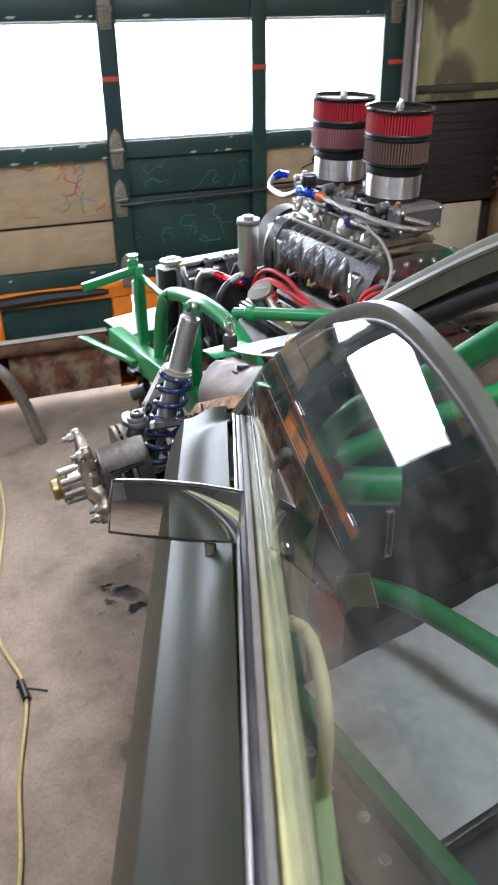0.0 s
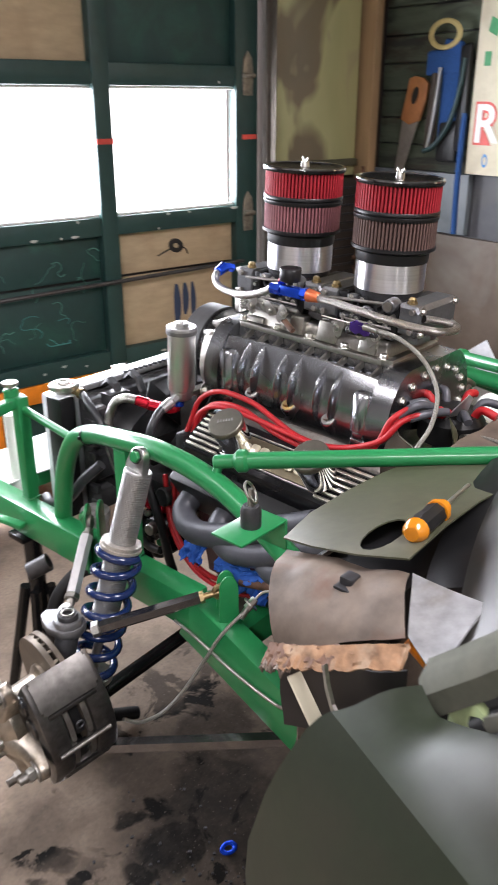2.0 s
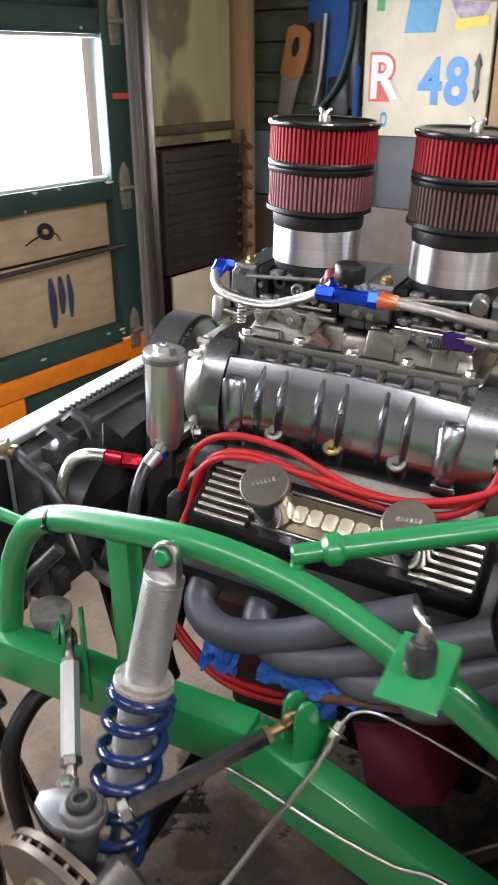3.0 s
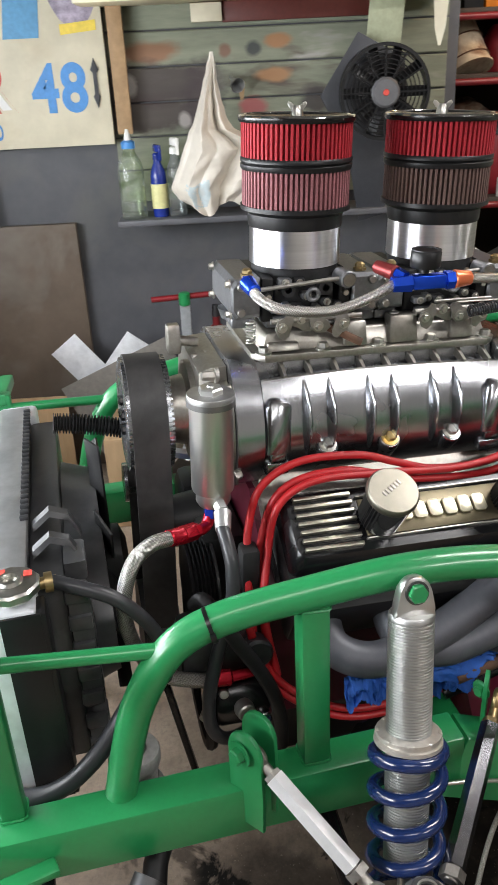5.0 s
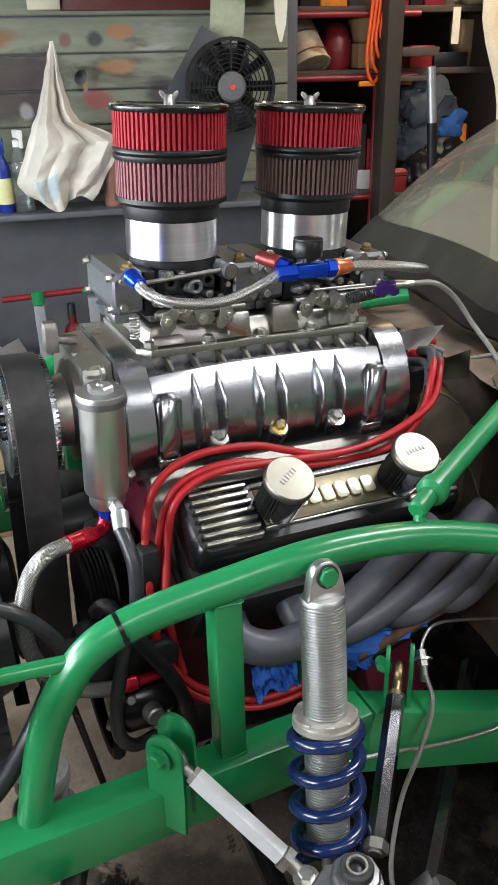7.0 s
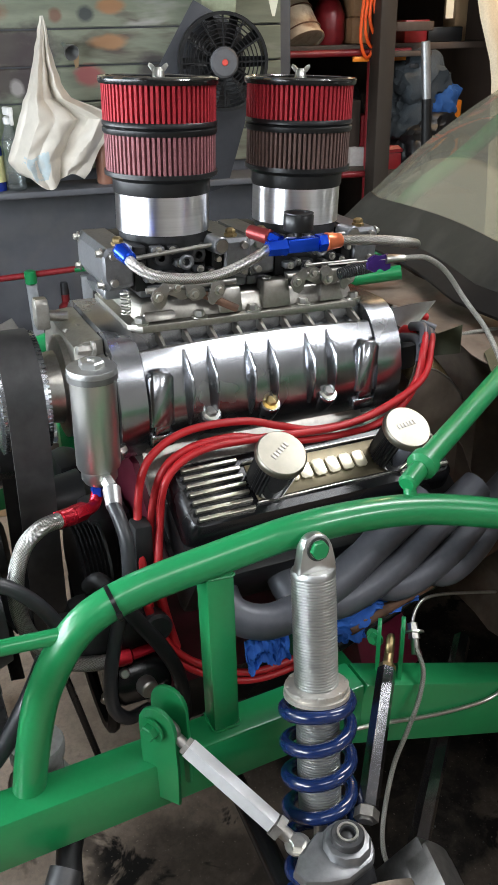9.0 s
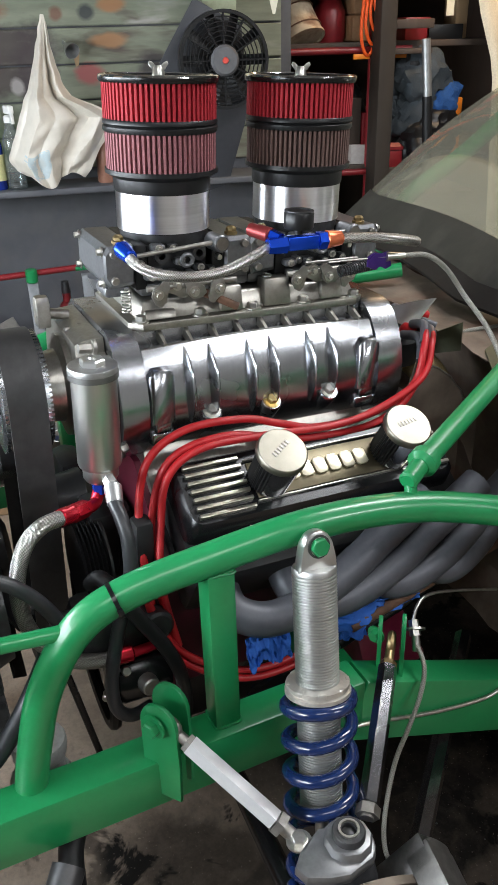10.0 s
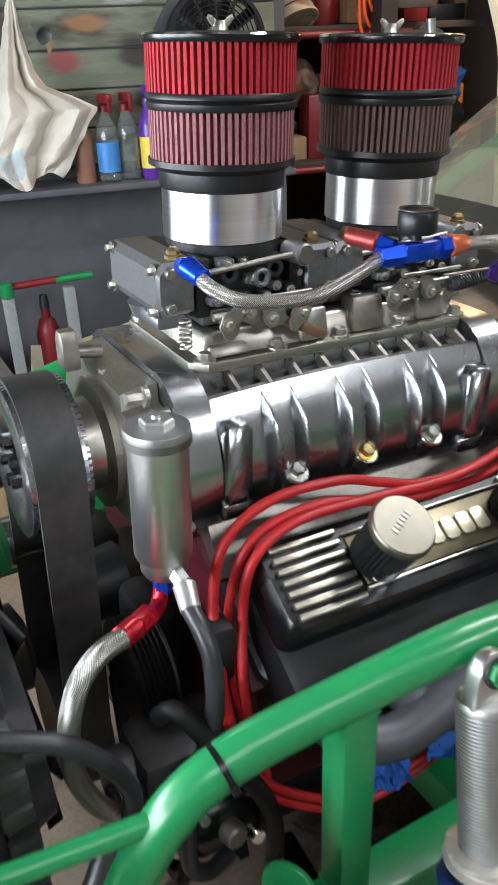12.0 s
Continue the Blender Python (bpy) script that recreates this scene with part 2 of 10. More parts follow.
RUSTY_BOARD = surface("rust_stained_board", (0.15, 0.065, 0.036), 0.8, grain=11, vary=0.75, stain=9, stain_colour=(0.40, 0.33, 0.23), stain_amount=1.0, relief=0.3)
GALV = surface("galvanised_steel", (0.45, 0.46, 0.46), 0.42, 0.85, grain=20, vary=0.2, stain=9, stain_colour=(0.25, 0.2, 0.16), stain_amount=0.4)
CAMO = camouflage("camouflage_paint")
DARK_WOOD = surface("dark_wood", (0.055, 0.038, 0.028), 0.7, grain=40, stretch=(1, 1, 0.1), relief=0.3)
RAW_WOOD = surface("raw_timber", (0.36, 0.23, 0.12), 0.7, grain=40, stain=4, stretch=(1, 1, 0.12), relief=0.3)
SIDING = painted_boards("green_siding_paint", (0.085, 0.105, 0.07), [((0.03, 0.028, 0.026), 0.52), ((0.05, 0.035, 0.025), 0.56)])
SPRAYED = painted_boards("oversprayed_siding", (0.21, 0.225, 0.165), [((0.085, 0.06, 0.05), 0.57), ((0.33, 0.32, 0.29), 0.60)], [
    (2.358, 1.494, 0.119, 0.040, (0.24, 0.115, 0.06)), (2.36, 1.397, 0.30, 0.075, (0.050, 0.036, 0.036)), (2.38, 1.305, 0.27, 0.070, (0.058, 0.042, 0.040)),
    (2.19, 1.320, 0.080, 0.17, (0.052, 0.038, 0.040)), (2.254, 1.282, 0.026, 0.030, (0.36, 0.33, 0.31)), (2.431, 1.395, 0.031, 0.036, (0.33, 0.31, 0.29)),
    (2.012, 1.490, 0.031, 0.029, (0.035, 0.040, 0.045)), (1.927, 1.511, 0.052, 0.024, (0.38, 0.18, 0.08)), (1.943, 1.408, 0.068, 0.026, (0.36, 0.19, 0.09)),
    (2.021, 1.312, 0.055, 0.039, (0.34, 0.09, 0.09)), (2.106, 1.489, 0.024, 0.024, (0.18, 0.09, 0.06)), (1.80, 1.33, 0.07, 0.05, (0.06, 0.05, 0.05)), (1.86, 1.22, 0.06, 0.04, (0.30, 0.28, 0.25))])
GREY_WALL = surface("grey_painted_panel", (0.080, 0.081, 0.090), 0.5, grain=14, stain=3.2, stain_colour=(0.118, 0.113, 0.108), stain_amount=0.75, relief=0.08)
PALE_GREY = surface("pale_blue_grey_panel", (0.22, 0.25, 0.27), 0.5, grain=10, stain=4, stain_colour=(0.12, 0.12, 0.12), stain_amount=0.6)
BROWN_PANEL = surface("brown_smoke_stained_panel", (0.12, 0.088, 0.064), 0.6, grain=12, stain=3, stain_colour=(0.22, 0.20, 0.175), stain_amount=0.7)
PALE_BOUNCE = surface("pale_bounce_wall", (0.50, 0.49, 0.46), 0.85, grain=20, stain=1.5)
PLASTER = surface("grubby_dark_plaster", (0.12, 0.117, 0.108), 0.85, grain=20, stain=1.5)
WHITE_BOARD = surface("cream_painted_board", (0.62, 0.57, 0.43), 0.6, grain=8, stain=4, stain_colour=(0.42, 0.33, 0.2), stain_amount=0.5)
WHITE = surface("white_paint", (0.78, 0.77, 0.74), 0.5, vary=0.05)
CREAM = surface("cream_laminate", (0.72, 0.64, 0.46), 0.45, vary=0.05)
BLUE_PAINT = surface("blue_lettering", (0.06, 0.25, 0.58), 0.5)
RED_PAINT = surface("red_lettering", (0.62, 0.07, 0.05), 0.5)
YELLOW_PAINT = surface("yellow_paint", (0.8, 0.6, 0.08), 0.5)
SKYGLOW = glow("overcast_daylight", (0.95, 0.98, 1.0), 5.5)
TUBE_GLOW = glow("fluorescent_tube", (1.0, 0.97, 0.92), 9.0)
PANE = glass("window_glass", dirt=0.02, alpha=0.02)
# the olive haze holds both the sheet's scuffs and the glare it reflects
LEXAN = glass("scuffed_plastic_with_glare", (0.70, 0.71, 0.63), 0.06, 0.08, 0.24, 0.8, (0.33, 0.32, 0.26), 2.5)
DOOR_GLASS = glass("tinted_door_glass", (0.84, 0.88, 0.86), 0.01, 0.07, 0.03, 0.15, (0.5, 0.52, 0.52), 6)

GREEN = surface("bright_green_chassis_paint", (0.012, 0.21, 0.065), 0.34, grain=120, vary=0.05, stain=5, stain_colour=(0.01, 0.15, 0.05), stain_amount=0.4, relief=0.05, coat=0.3)
OLIVE = surface("olive_car_paint", (0.0175, 0.0235, 0.0135), 0.45, grain=80, vary=0.1, stain=3, stain_colour=(0.038, 0.032, 0.024), stain_amount=0.8, coat=0.0, relief=0.03, spec=0.26)
OLIVE_FLAT = surface("olive_primer", (0.06, 0.062, 0.036), 0.45, grain=60, vary=0.15, stain=5, stain_colour=(0.12, 0.115, 0.085), stain_amount=0.6, relief=0.1)
BARE_STEEL = surface("weathered_bare_metal", (0.135, 0.105, 0.082), 0.6, 0.1, grain=16, vary=0.4, stain=7, stain_colour=(0.115, 0.05, 0.028), stain_amount=1.0, relief=0.15, spec=0.4)
RAW_RUST = surface("flaking_rust", (0.25, 0.14, 0.075), 0.9, grain=45, vary=0.5, stain=22, stain_colour=(0.38, 0.28, 0.19), stain_amount=0.85, relief=0.6)
PALE_TRIM = surface("pale_green_yellow_paint", (0.55, 0.53, 0.27), 0.45, grain=30, stain=8, stain_colour=(0.36, 0.42, 0.2), stain_amount=0.5)
POLISHED = surface("polished_aluminium", (0.41, 0.42, 0.44), 0.26, 1.0, grain=45, vary=0.06, stain=7, stain_colour=(0.34, 0.335, 0.33), stain_amount=0.7, relief=0.012, rough_vary=0.09, stretch=(0.5, 3, 0.5))
CAST = surface("satin_cast_aluminium", (0.38, 0.365, 0.33), 0.38, 1.0, grain=150, vary=0.12, stain=9, stain_colour=(0.22, 0.20, 0.165), stain_amount=0.6, relief=0.08)
ZINC_CARB = surface("grey_cast_carburettor", (0.20, 0.205, 0.215), 0.40, 0.8, grain=180, vary=0.12, stain=12, stain_colour=(0.10, 0.095, 0.09), stain_amount=0.6, relief=0.12)
BRUSHED = surface("turned_aluminium", (0.74, 0.74, 0.76), 0.31, 1.0, grain=90, vary=0.08, stretch=(0.05, 0.05, 3), relief=0.08, rough_vary=0.05)
BRUSHED.node_tree.nodes["Principled BSDF"].inputs["Anisotropic"].default_value = 0.75
BRUSHED.node_tree.nodes["Principled BSDF"].inputs["Anisotropic Rotation"].default_value = 0.25
SATIN_ALU = surface("satin_anodised_aluminium", (0.62, 0.62, 0.60), 0.34, 1.0, grain=90, vary=0.04, stretch=(1, 1, 0.05), relief=0.03)
LINK_ALU = surface("clear_anodised_link", (0.80, 0.80, 0.80), 0.36, 0.55, grain=90, vary=0.04, stain=14, stain_amount=0.2, relief=0.03)
CHROME = surface("chrome", (0.80, 0.80, 0.80), 0.12, 1.0, grain=60, vary=0.02, stain=9, stain_amount=0.2, relief=0.01, rough_vary=0.05)
STEEL = surface("zinc_plated_steel", (0.55, 0.54, 0.50), 0.32, 1.0, grain=100, vary=0.15, relief=0.08)
GOLD_BOLT = surface("yellow_zinc_steel", (0.72, 0.55, 0.25), 0.3, 1.0)
BRASS = surface("brass", (0.40, 0.30, 0.15), 0.4, 1.0, stain=14, stain_colour=(0.14, 0.09, 0.05), stain_amount=0.7)
GREY_STEEL = surface("grey_machined_steel", (0.34, 0.325, 0.30), 0.42, 0.9, grain=60, vary=0.25, stain=12, stain_colour=(0.16, 0.11, 0.07), stain_amount=0.6, relief=0.2)
DARK_STEEL = surface("dark_grey_steel", (0.055, 0.056, 0.06), 0.42, 0.6, grain=60, vary=0.25, stain=10, stain_colour=(0.12, 0.11, 0.10), stain_amount=0.4, relief=0.2)
BLACK = surface("black_paint", (0.006, 0.006, 0.0065), 0.26, grain=90, relief=0.05, spec=0.4)
BLACK_CRINKLE = surface("black_valve_cover_paint", (0.006, 0.006, 0.007), 0.27, grain=300, relief=0.06, spec=0.45)
BLACK_PLASTIC = surface("black_plastic", (0.008, 0.008, 0.0085), 0.40, grain=120, stain=8, stain_colour=(0.022, 0.022, 0.022), stain_amount=0.5, relief=0.1, spec=0.35)
RUBBER = surface("black_rubber", (0.010, 0.010, 0.0105), 0.5, grain=140, stain=9, stain_colour=(0.028, 0.028, 0.028), stain_amount=0.5, relief=0.15, spec=0.3)
GREY_RUBBER = surface("dusty_rubber_hose", (0.028, 0.029, 0.032), 0.36, grain=140, relief=0.06)
HEADER_GREY = surface("grey_header_coating", (0.085, 0.088, 0.102), 0.42, 0.2, grain=90, relief=0.1)
RED_SILICONE = surface("red_silicone_lead", (0.42, 0.012, 0.016), 0.42, grain=60, vary=0.08, relief=0.02)
RED_PLEAT = surface("red_filter_gauze", (0.33, 0.008, 0.018), 0.75, grain=400, vary=0.3, stain=10, stain_amount=0.3, relief=0.3)
ROSE_PLEAT = surface("faded_rose_filter_gauze", (0.25, 0.095, 0.105), 0.8, grain=400, vary=0.25, stain=10, stain_amount=0.25, relief=0.3)
# brown gauze with the rear element's shade put into its colour
SHADED_PLEAT = surface("brown_shaded_filter_gauze", (0.105, 0.060, 0.050), 0.8, grain=400, vary=0.25, stain=10, stain_amount=0.25, relief=0.3)
SPRING_BLUE = surface("blue_spring_enamel", (0.007, 0.019, 0.078), 0.22, grain=80, vary=0.08, coat=0.4, relief=0.03)
BLUE_ANOD = surface("blue_anodised", (0.01, 0.07, 0.62), 0.25, 0.7, vary=0.04)
RED_ANOD = surface("red_anodised", (0.55, 0.012, 0.03), 0.25, 0.7, vary=0.04)
ORANGE_ANOD = surface("copper_red_anodised", (0.75, 0.19, 0.08), 0.3, 0.6, vary=0.04)
PURPLE_ANOD = surface("purple_anodised", (0.07, 0.03, 0.22), 0.3, 0.7, vary=0.04)
TAPE_BLUE = surface("blue_shop_towel", (0.015, 0.10, 0.42), 0.75, grain=60, vary=0.2, relief=0.4)
MAROON = surface("maroon_block_paint", (0.06, 0.005, 0.013), 0.4, grain=40, stain=6, stain_amount=0.5)
BRAID = braid("braided_stainless", (0.10, 0.095, 0.085), (0.68, 0.66, 0.62), 215, 1.0, 0.30)
CLEAR_HOSE = braid("clear_braided_hose", (0.15, 0.145, 0.125), (0.38, 0.37, 0.33), 200, 0.3, 0.3)
WOVEN = braid("woven_heat_sleeve", (0.16, 0.11, 0.045), (0.46, 0.35, 0.17), 150, 0.2, 0.6)
MIRROR = surface("mirror_glass", (0.85, 0.86, 0.86), 0.02, 1.0, vary=0.0, relief=0, rough_vary=0.01, stain_amount=0.05)
SATIN_CAP = surface("satin_bright_cap", (0.24, 0.225, 0.185), 0.42, 1.0, grain=90, vary=0.06, stain=12, stain_amount=0.3, relief=0.03)
LETTER_METAL = surface("bare_badge_metal", (0.80, 0.74, 0.56), 0.35, 0.6)
WORN_BLACK = surface("worn_black_gloss", (0.17, 0.17, 0.18), 0.18, 0.95, grain=60, stain=30, stain_colour=(0.30, 0.29, 0.27), stain_amount=0.6, relief=0.04, coat=0.9, rough_vary=0.06)
HUB_CAST = surface("greasy_cast_hub", (0.42, 0.38, 0.32), 0.36, 0.95, grain=50, vary=0.25, stain=16, stain_colour=(0.13, 0.09, 0.055), stain_amount=0.8, relief=0.3)
CALIPER = surface("dusty_black_caliper", (0.115, 0.11, 0.105), 0.36, 0.85, grain=90, vary=0.25, stain=14, stain_colour=(0.05, 0.048, 0.045), stain_amount=0.6, relief=0.2)
BRIDGE = surface("pale_caliper_bridge", (0.15, 0.142, 0.132), 0.40, 0.8, grain=70, vary=0.25, stain=18, stain_colour=(0.09, 0.085, 0.08), stain_amount=0.7, relief=0.2)
ROTOR_IRON = surface("worn_rotor_iron", (0.14, 0.115, 0.09), 0.5, 0.7, grain=40, stain=6, relief=0.15)
AMBER = surface("amber_plastic", (0.55, 0.19, 0.008), 0.2, coat=0.4, vary=0.05)
POLY = surface("thin_white_plastic", (0.66, 0.61, 0.53), 0.40, grain=30, vary=0.06, stain=7, stain_amount=0.5, stain_colour=(0.42, 0.37, 0.31), relief=0.1)
CARDBOARD = surface("cardboard", (0.36, 0.24, 0.13), 0.8, grain=40, stretch=(1, 1, 0.2))
YELLOW_CORD = surface("yellow_cord", (0.46, 0.36, 0.14), 0.5)
CLOTH_GREY = surface("grey_cloth", (0.042, 0.052, 0.060), 0.9, grain=200, vary=0.2, relief=0.5)
BLUE_CLOTH = surface("blue_cloth", (0.012, 0.065, 0.22), 0.9, grain=200, vary=0.2, relief=0.5)
RED_CAN = surface("red_plastic", (0.20, 0.012, 0.016), 0.4)
CERAMIC = surface("dirty_cream_bucket", (0.46, 0.37, 0.26), 0.5, grain=20, vary=0.2, stain=13, stain_colour=(0.16, 0.07, 0.035), stain_amount=1.0)
SHEET_ALU = surface("bare_sheet_aluminium", (0.74, 0.76, 0.79), 0.42, 0.45, grain=30, vary=0.12, stain=4, stain_colour=(0.34, 0.36, 0.40), stain_amount=0.8)
LIQUID = glass("greenish_bottle_plastic", (0.75, 0.85, 0.66), 0.2, 0.3, 0.35)
BLUE_BOTTLE = surface("blue_bottle_plastic", (0.012, 0.03, 0.22), 0.25)
CLEAR_BOTTLE = glass("clear_bottle_plastic", (0.8, 0.85, 0.85), 0.15, 0.25, 0.25)
PURPLE_BOTTLE = surface("purple_bottle_plastic", (0.10, 0.03, 0.28), 0.3)
ORANGE_CORD = surface("orange_cord", (0.85, 0.10, 0.01), 0.5)

# ---------------------------------------------------------------- mesh helpers
CAR = Matrix.Translation((1.4025, 1.9415, 0.0)) @ pose(0, 0, 0, 0, 0, 11.0)
ENG = CAR @ pose(0, 0, 0.95, 2.5, 0, 0)
SWUNG = CAR @ pose(0, 0, 0, 0, 0, -119.5)


def thing(name, label, category, m=None, group="", kind=""):
    ob = new(name)
    ob.empty_display_size = 0.05
    if m is not None:
        ob.matrix_world = m
    return tagged(ob, label, category, group, kind)


def part(name, bm, material, parent=None, label="", angle=38):
    """Link a bmesh as one mesh object under a thing or a part."""
    me = bpy.data.meshes.new(name)
    bmesh.ops.recalc_face_normals(bm, faces=bm.faces[:])
    bm.to_mesh(me)
    bm.free()
    me.materials.append(material)
    for p in me.polygons:
        p.use_smooth = True
    me.set_sharp_from_angle(angle=radians(angle))
    ob = new(name, me)
    ob.parent = parent
    if label:
        ob["label"] = label
    return ob


def piece(name, mesh, m, parent):
    """One more object on a mesh that others share."""
    ob = new(name, mesh)
    ob.parent = parent
    ob.matrix_local = m
    return ob


def setting(ob, label, category):
    return tagged(ob, label, category, kind="structure")


def box(bm, c, s, bev=0.0, m=None, seg=2):
    r = bmesh.ops.create_cube(bm, size=1.0)
    vs = r["verts"]
    bmesh.ops.scale(bm, vec=Vector(s), verts=vs)
    if bev:
        es = list({e for v in vs for e in v.link_edges})
        r = bmesh.ops.bevel(bm, geom=es, offset=bev, segments=seg, affect="EDGES", profile=0.5)
        vs = list({v for f in r["faces"] for v in f.verts} | {v for v in vs if v.is_valid})
    bmesh.ops.translate(bm, vec=Vector(c), verts=vs)
    if m is not None:
        bmesh.ops.transform(bm, matrix=m, verts=vs)
    return bm


def axis_matrix(p0, p1):
    p0, p1 = Vector(p0), Vector(p1)
    q = (p1 - p0).to_track_quat("Z", "Y").to_matrix().to_4x4()
    return Matrix.Translation(p0) @ q, (p1 - p0).length


def lathe(bm, profile, m=None, seg=28, closed=False):
    """Turn (radius, height) pairs round z."""
    rings = []
    m = m or Matrix()
    for r, z in profile:
        if r < 1e-6:
            rings.append([bm.verts.new(m @ Vector((0, 0, z)))])
        else:
            rings.append([bm.verts.new(m @ Vector((r * math.cos(2 * math.pi * i / seg), r * math.sin(2 * math.pi * i / seg), z))) for i in range(seg)])
    pairs = list(zip(rings, rings[1:]))
    if closed:
        pairs.append((rings[-1], rings[0]))
    for a, b in pairs:
        for i in range(seg):
            j = (i + 1) % seg
            q = [a[i % len(a)], a[j % len(a)], b[j % len(b)], b[i % len(b)]]
            q = [v for k, v in enumerate(q) if v not in q[:k]]
            if len(q) > 2:
                bm.faces.new(q)
    return bm


def rod(bm, p0, p1, r, r1=None, seg=16, bev=0.0):
    m, d = axis_matrix(p0, p1)
    r1 = r if r1 is None else r1
    prof = [(0, 0), (r - bev, 0), (r, bev), (r1, d - bev), (r1 - bev, d), (0, d)] if bev else [(0, 0), (r, 0), (r1, d), (0, d)]
    return lathe(bm, prof, m, seg)


def spline(points, n=8, closed=False):
    p = [Vector(q) for q in points]
    out = []
    last = len(p) if closed else len(p) - 1
    for i in range(last):
        if closed:
            a, b, c, d = (p[(i + k - 1) % len(p)] for k in range(4))
        else:
            a, b, c, d = p[max(i - 1, 0)], p[i], p[i + 1], p[min(i + 2, len(p) - 1)]
        for k in range(n):
            t = k / n
            out.append(0.5 * ((2 * b) + (c - a) * t + (2 * a - 5 * b + 4 * c - d) * t * t + (3 * b - a - 3 * c + d) * t ** 3))
    if not closed:
        out.append(p[-1])
    return out


def tube(bm, points, r, seg=12, n=8, curved=True, closed=False, caps=True, radii=None):
    """A round tube along points; u runs round it and v along it in metres."""
    pts = spline(points, n, closed) if curved else [Vector(q) for q in points]
    uv = bm.loops.layers.uv.verify()
    count = len(pts)
    tang = []
    for i in range(count):
        a = pts[i - 1] if (i or closed) else pts[i]
        b = pts[(i + 1) % count] if (i < count - 1 or closed) else pts[i]
        tang.append((b - a).normalized())
    nrm = tang[0].orthogonal().normalized()
    rings, along, s = [], [], 0.0
    for i in range(count):
        if i:
            s += (pts[i] - pts[i - 1]).length
            nrm = (nrm - tang[i] * nrm.dot(tang[i])).normalized()
        bi = tang[i].cross(nrm)
        rr = radii(i / max(1, count - 1)) if radii else r
        rings.append([bm.verts.new(pts[i] + (nrm * math.cos(2 * math.pi * k / seg) + bi * math.sin(2 * math.pi * k / seg)) * rr) for k in range(seg)])
        along.append(s)
    for i in range(count if closed else count - 1):
        a, b = rings[i], rings[(i + 1) % count]
        va, vb = along[i], along[i + 1] if i + 1 < count else along[i] + 0.01
        for k in range(seg):
            j = (k + 1) % seg
            f = bm.faces.new((a[k], a[j], b[j], b[k]))
            for loop, (uu, vv) in zip(f.loops, ((k, va), (k + 1, va), (k + 1, vb), (k, vb))):
                loop[uv].uv = (uu / seg * 2 * math.pi * r, vv)
    if caps and not closed:
        bm.faces.new(rings[0][::-1])
        bm.faces.new(rings[-1])
    return bm


def loft(bm, rings, caps=True, closed=True):
    """Skin rings of equal point counts."""
    vr = [[bm.verts.new(Vector(p)) for p in ring] for ring in rings]
    for a, b in zip(vr, vr[1:]):
        n = len(a)
        for i in range(n if closed else n - 1):
            bm.faces.new((a[i], a[(i + 1) % n], b[(i + 1) % n], b[i]))
    if caps and closed:
        bm.faces.new(vr[0][::-1])
        bm.faces.new(vr[-1])
    return bm


def slab(bm, outline, thick, m=None, bev=0.0):
    """A flat plate: outline in the x-y plane, from z = 0 up to thick."""
    m = m or Matrix()
    a = [bm.verts.new(m @ Vector((x, y, 0))) for x, y in outline]
    b = [bm.verts.new(m @ Vector((x, y, thick))) for x, y in outline]
    n = len(a)
    fs = [bm.faces.new(a[::-1]), bm.faces.new(b)]
    for i in range(n):
        fs.append(bm.faces.new((a[i], a[(i + 1) % n], b[(i + 1) % n], b[i])))
    if bev:
        es = list({e for f in fs[:2] for e in f.edges})
        bmesh.ops.bevel(bm, geom=es, offset=bev, segments=2, affect="EDGES", profile=0.5)
    return bm


def hexagon(bm, p, direction, r, h, washer=True):
    p, d = Vector(p), Vector(direction).normalized()
    m, _ = axis_matrix(p, p + d)
    if washer:
        lathe(bm, [(0, 0), (r * 1.55, 0), (r * 1.55, h * 0.22), (0, h * 0.22)], m, 18)
    lathe(bm, [(0, 0), (r, 0), (r, h * 0.85), (r * 0.85, h), (0, h)], m, 6)
    return bm


def torus(bm, m, R, r, seg=32, sec=8):
    return lathe(bm, [(R + r * math.cos(2 * math.pi * k / sec), r * math.sin(2 * math.pi * k / sec)) for k in range(sec)], m, seg, closed=True)


def sheet_grid(bm, nu, nv, f, thick=0.0):
    """A curved sheet f(a, b), a and b from 0 to 1, given thickness by solidify in the mesh."""
    g = [[bm.verts.new(Vector(f(i / nu, j / nv))) for j in range(nv + 1)] for i in range(nu + 1)]
    faces = [bm.faces.new((g[i][j], g[i + 1][j], g[i + 1][j + 1], g[i][j + 1])) for i in range(nu) for j in range(nv)]
    if thick:
        bmesh.ops.recalc_face_normals(bm, faces=faces)
        bmesh.ops.solidify(bm, geom=faces, thickness=thick)
    return bm


def letters(text, size, depth, m, material, parent, name="lettering", label="", shear=0.0, spacing=1.0, bold=0.0):
    cu = bpy.data.curves.new(name, "FONT")
    cu.body, cu.size, cu.extrude, cu.shear, cu.space_character, cu.offset = text, size, depth, shear, spacing, bold
    cu.align_x, cu.align_y = "CENTER", "CENTER"
    tmp = bpy.data.objects.new(name, cu)
    me = bpy.data.meshes.new_from_object(tmp)
    bpy.data.objects.remove(tmp)
    me.materials.append(material)
    ob = new(name, me)
    ob.parent = parent
    ob.matrix_local = m
    if label:
        ob["label"] = label
    return ob

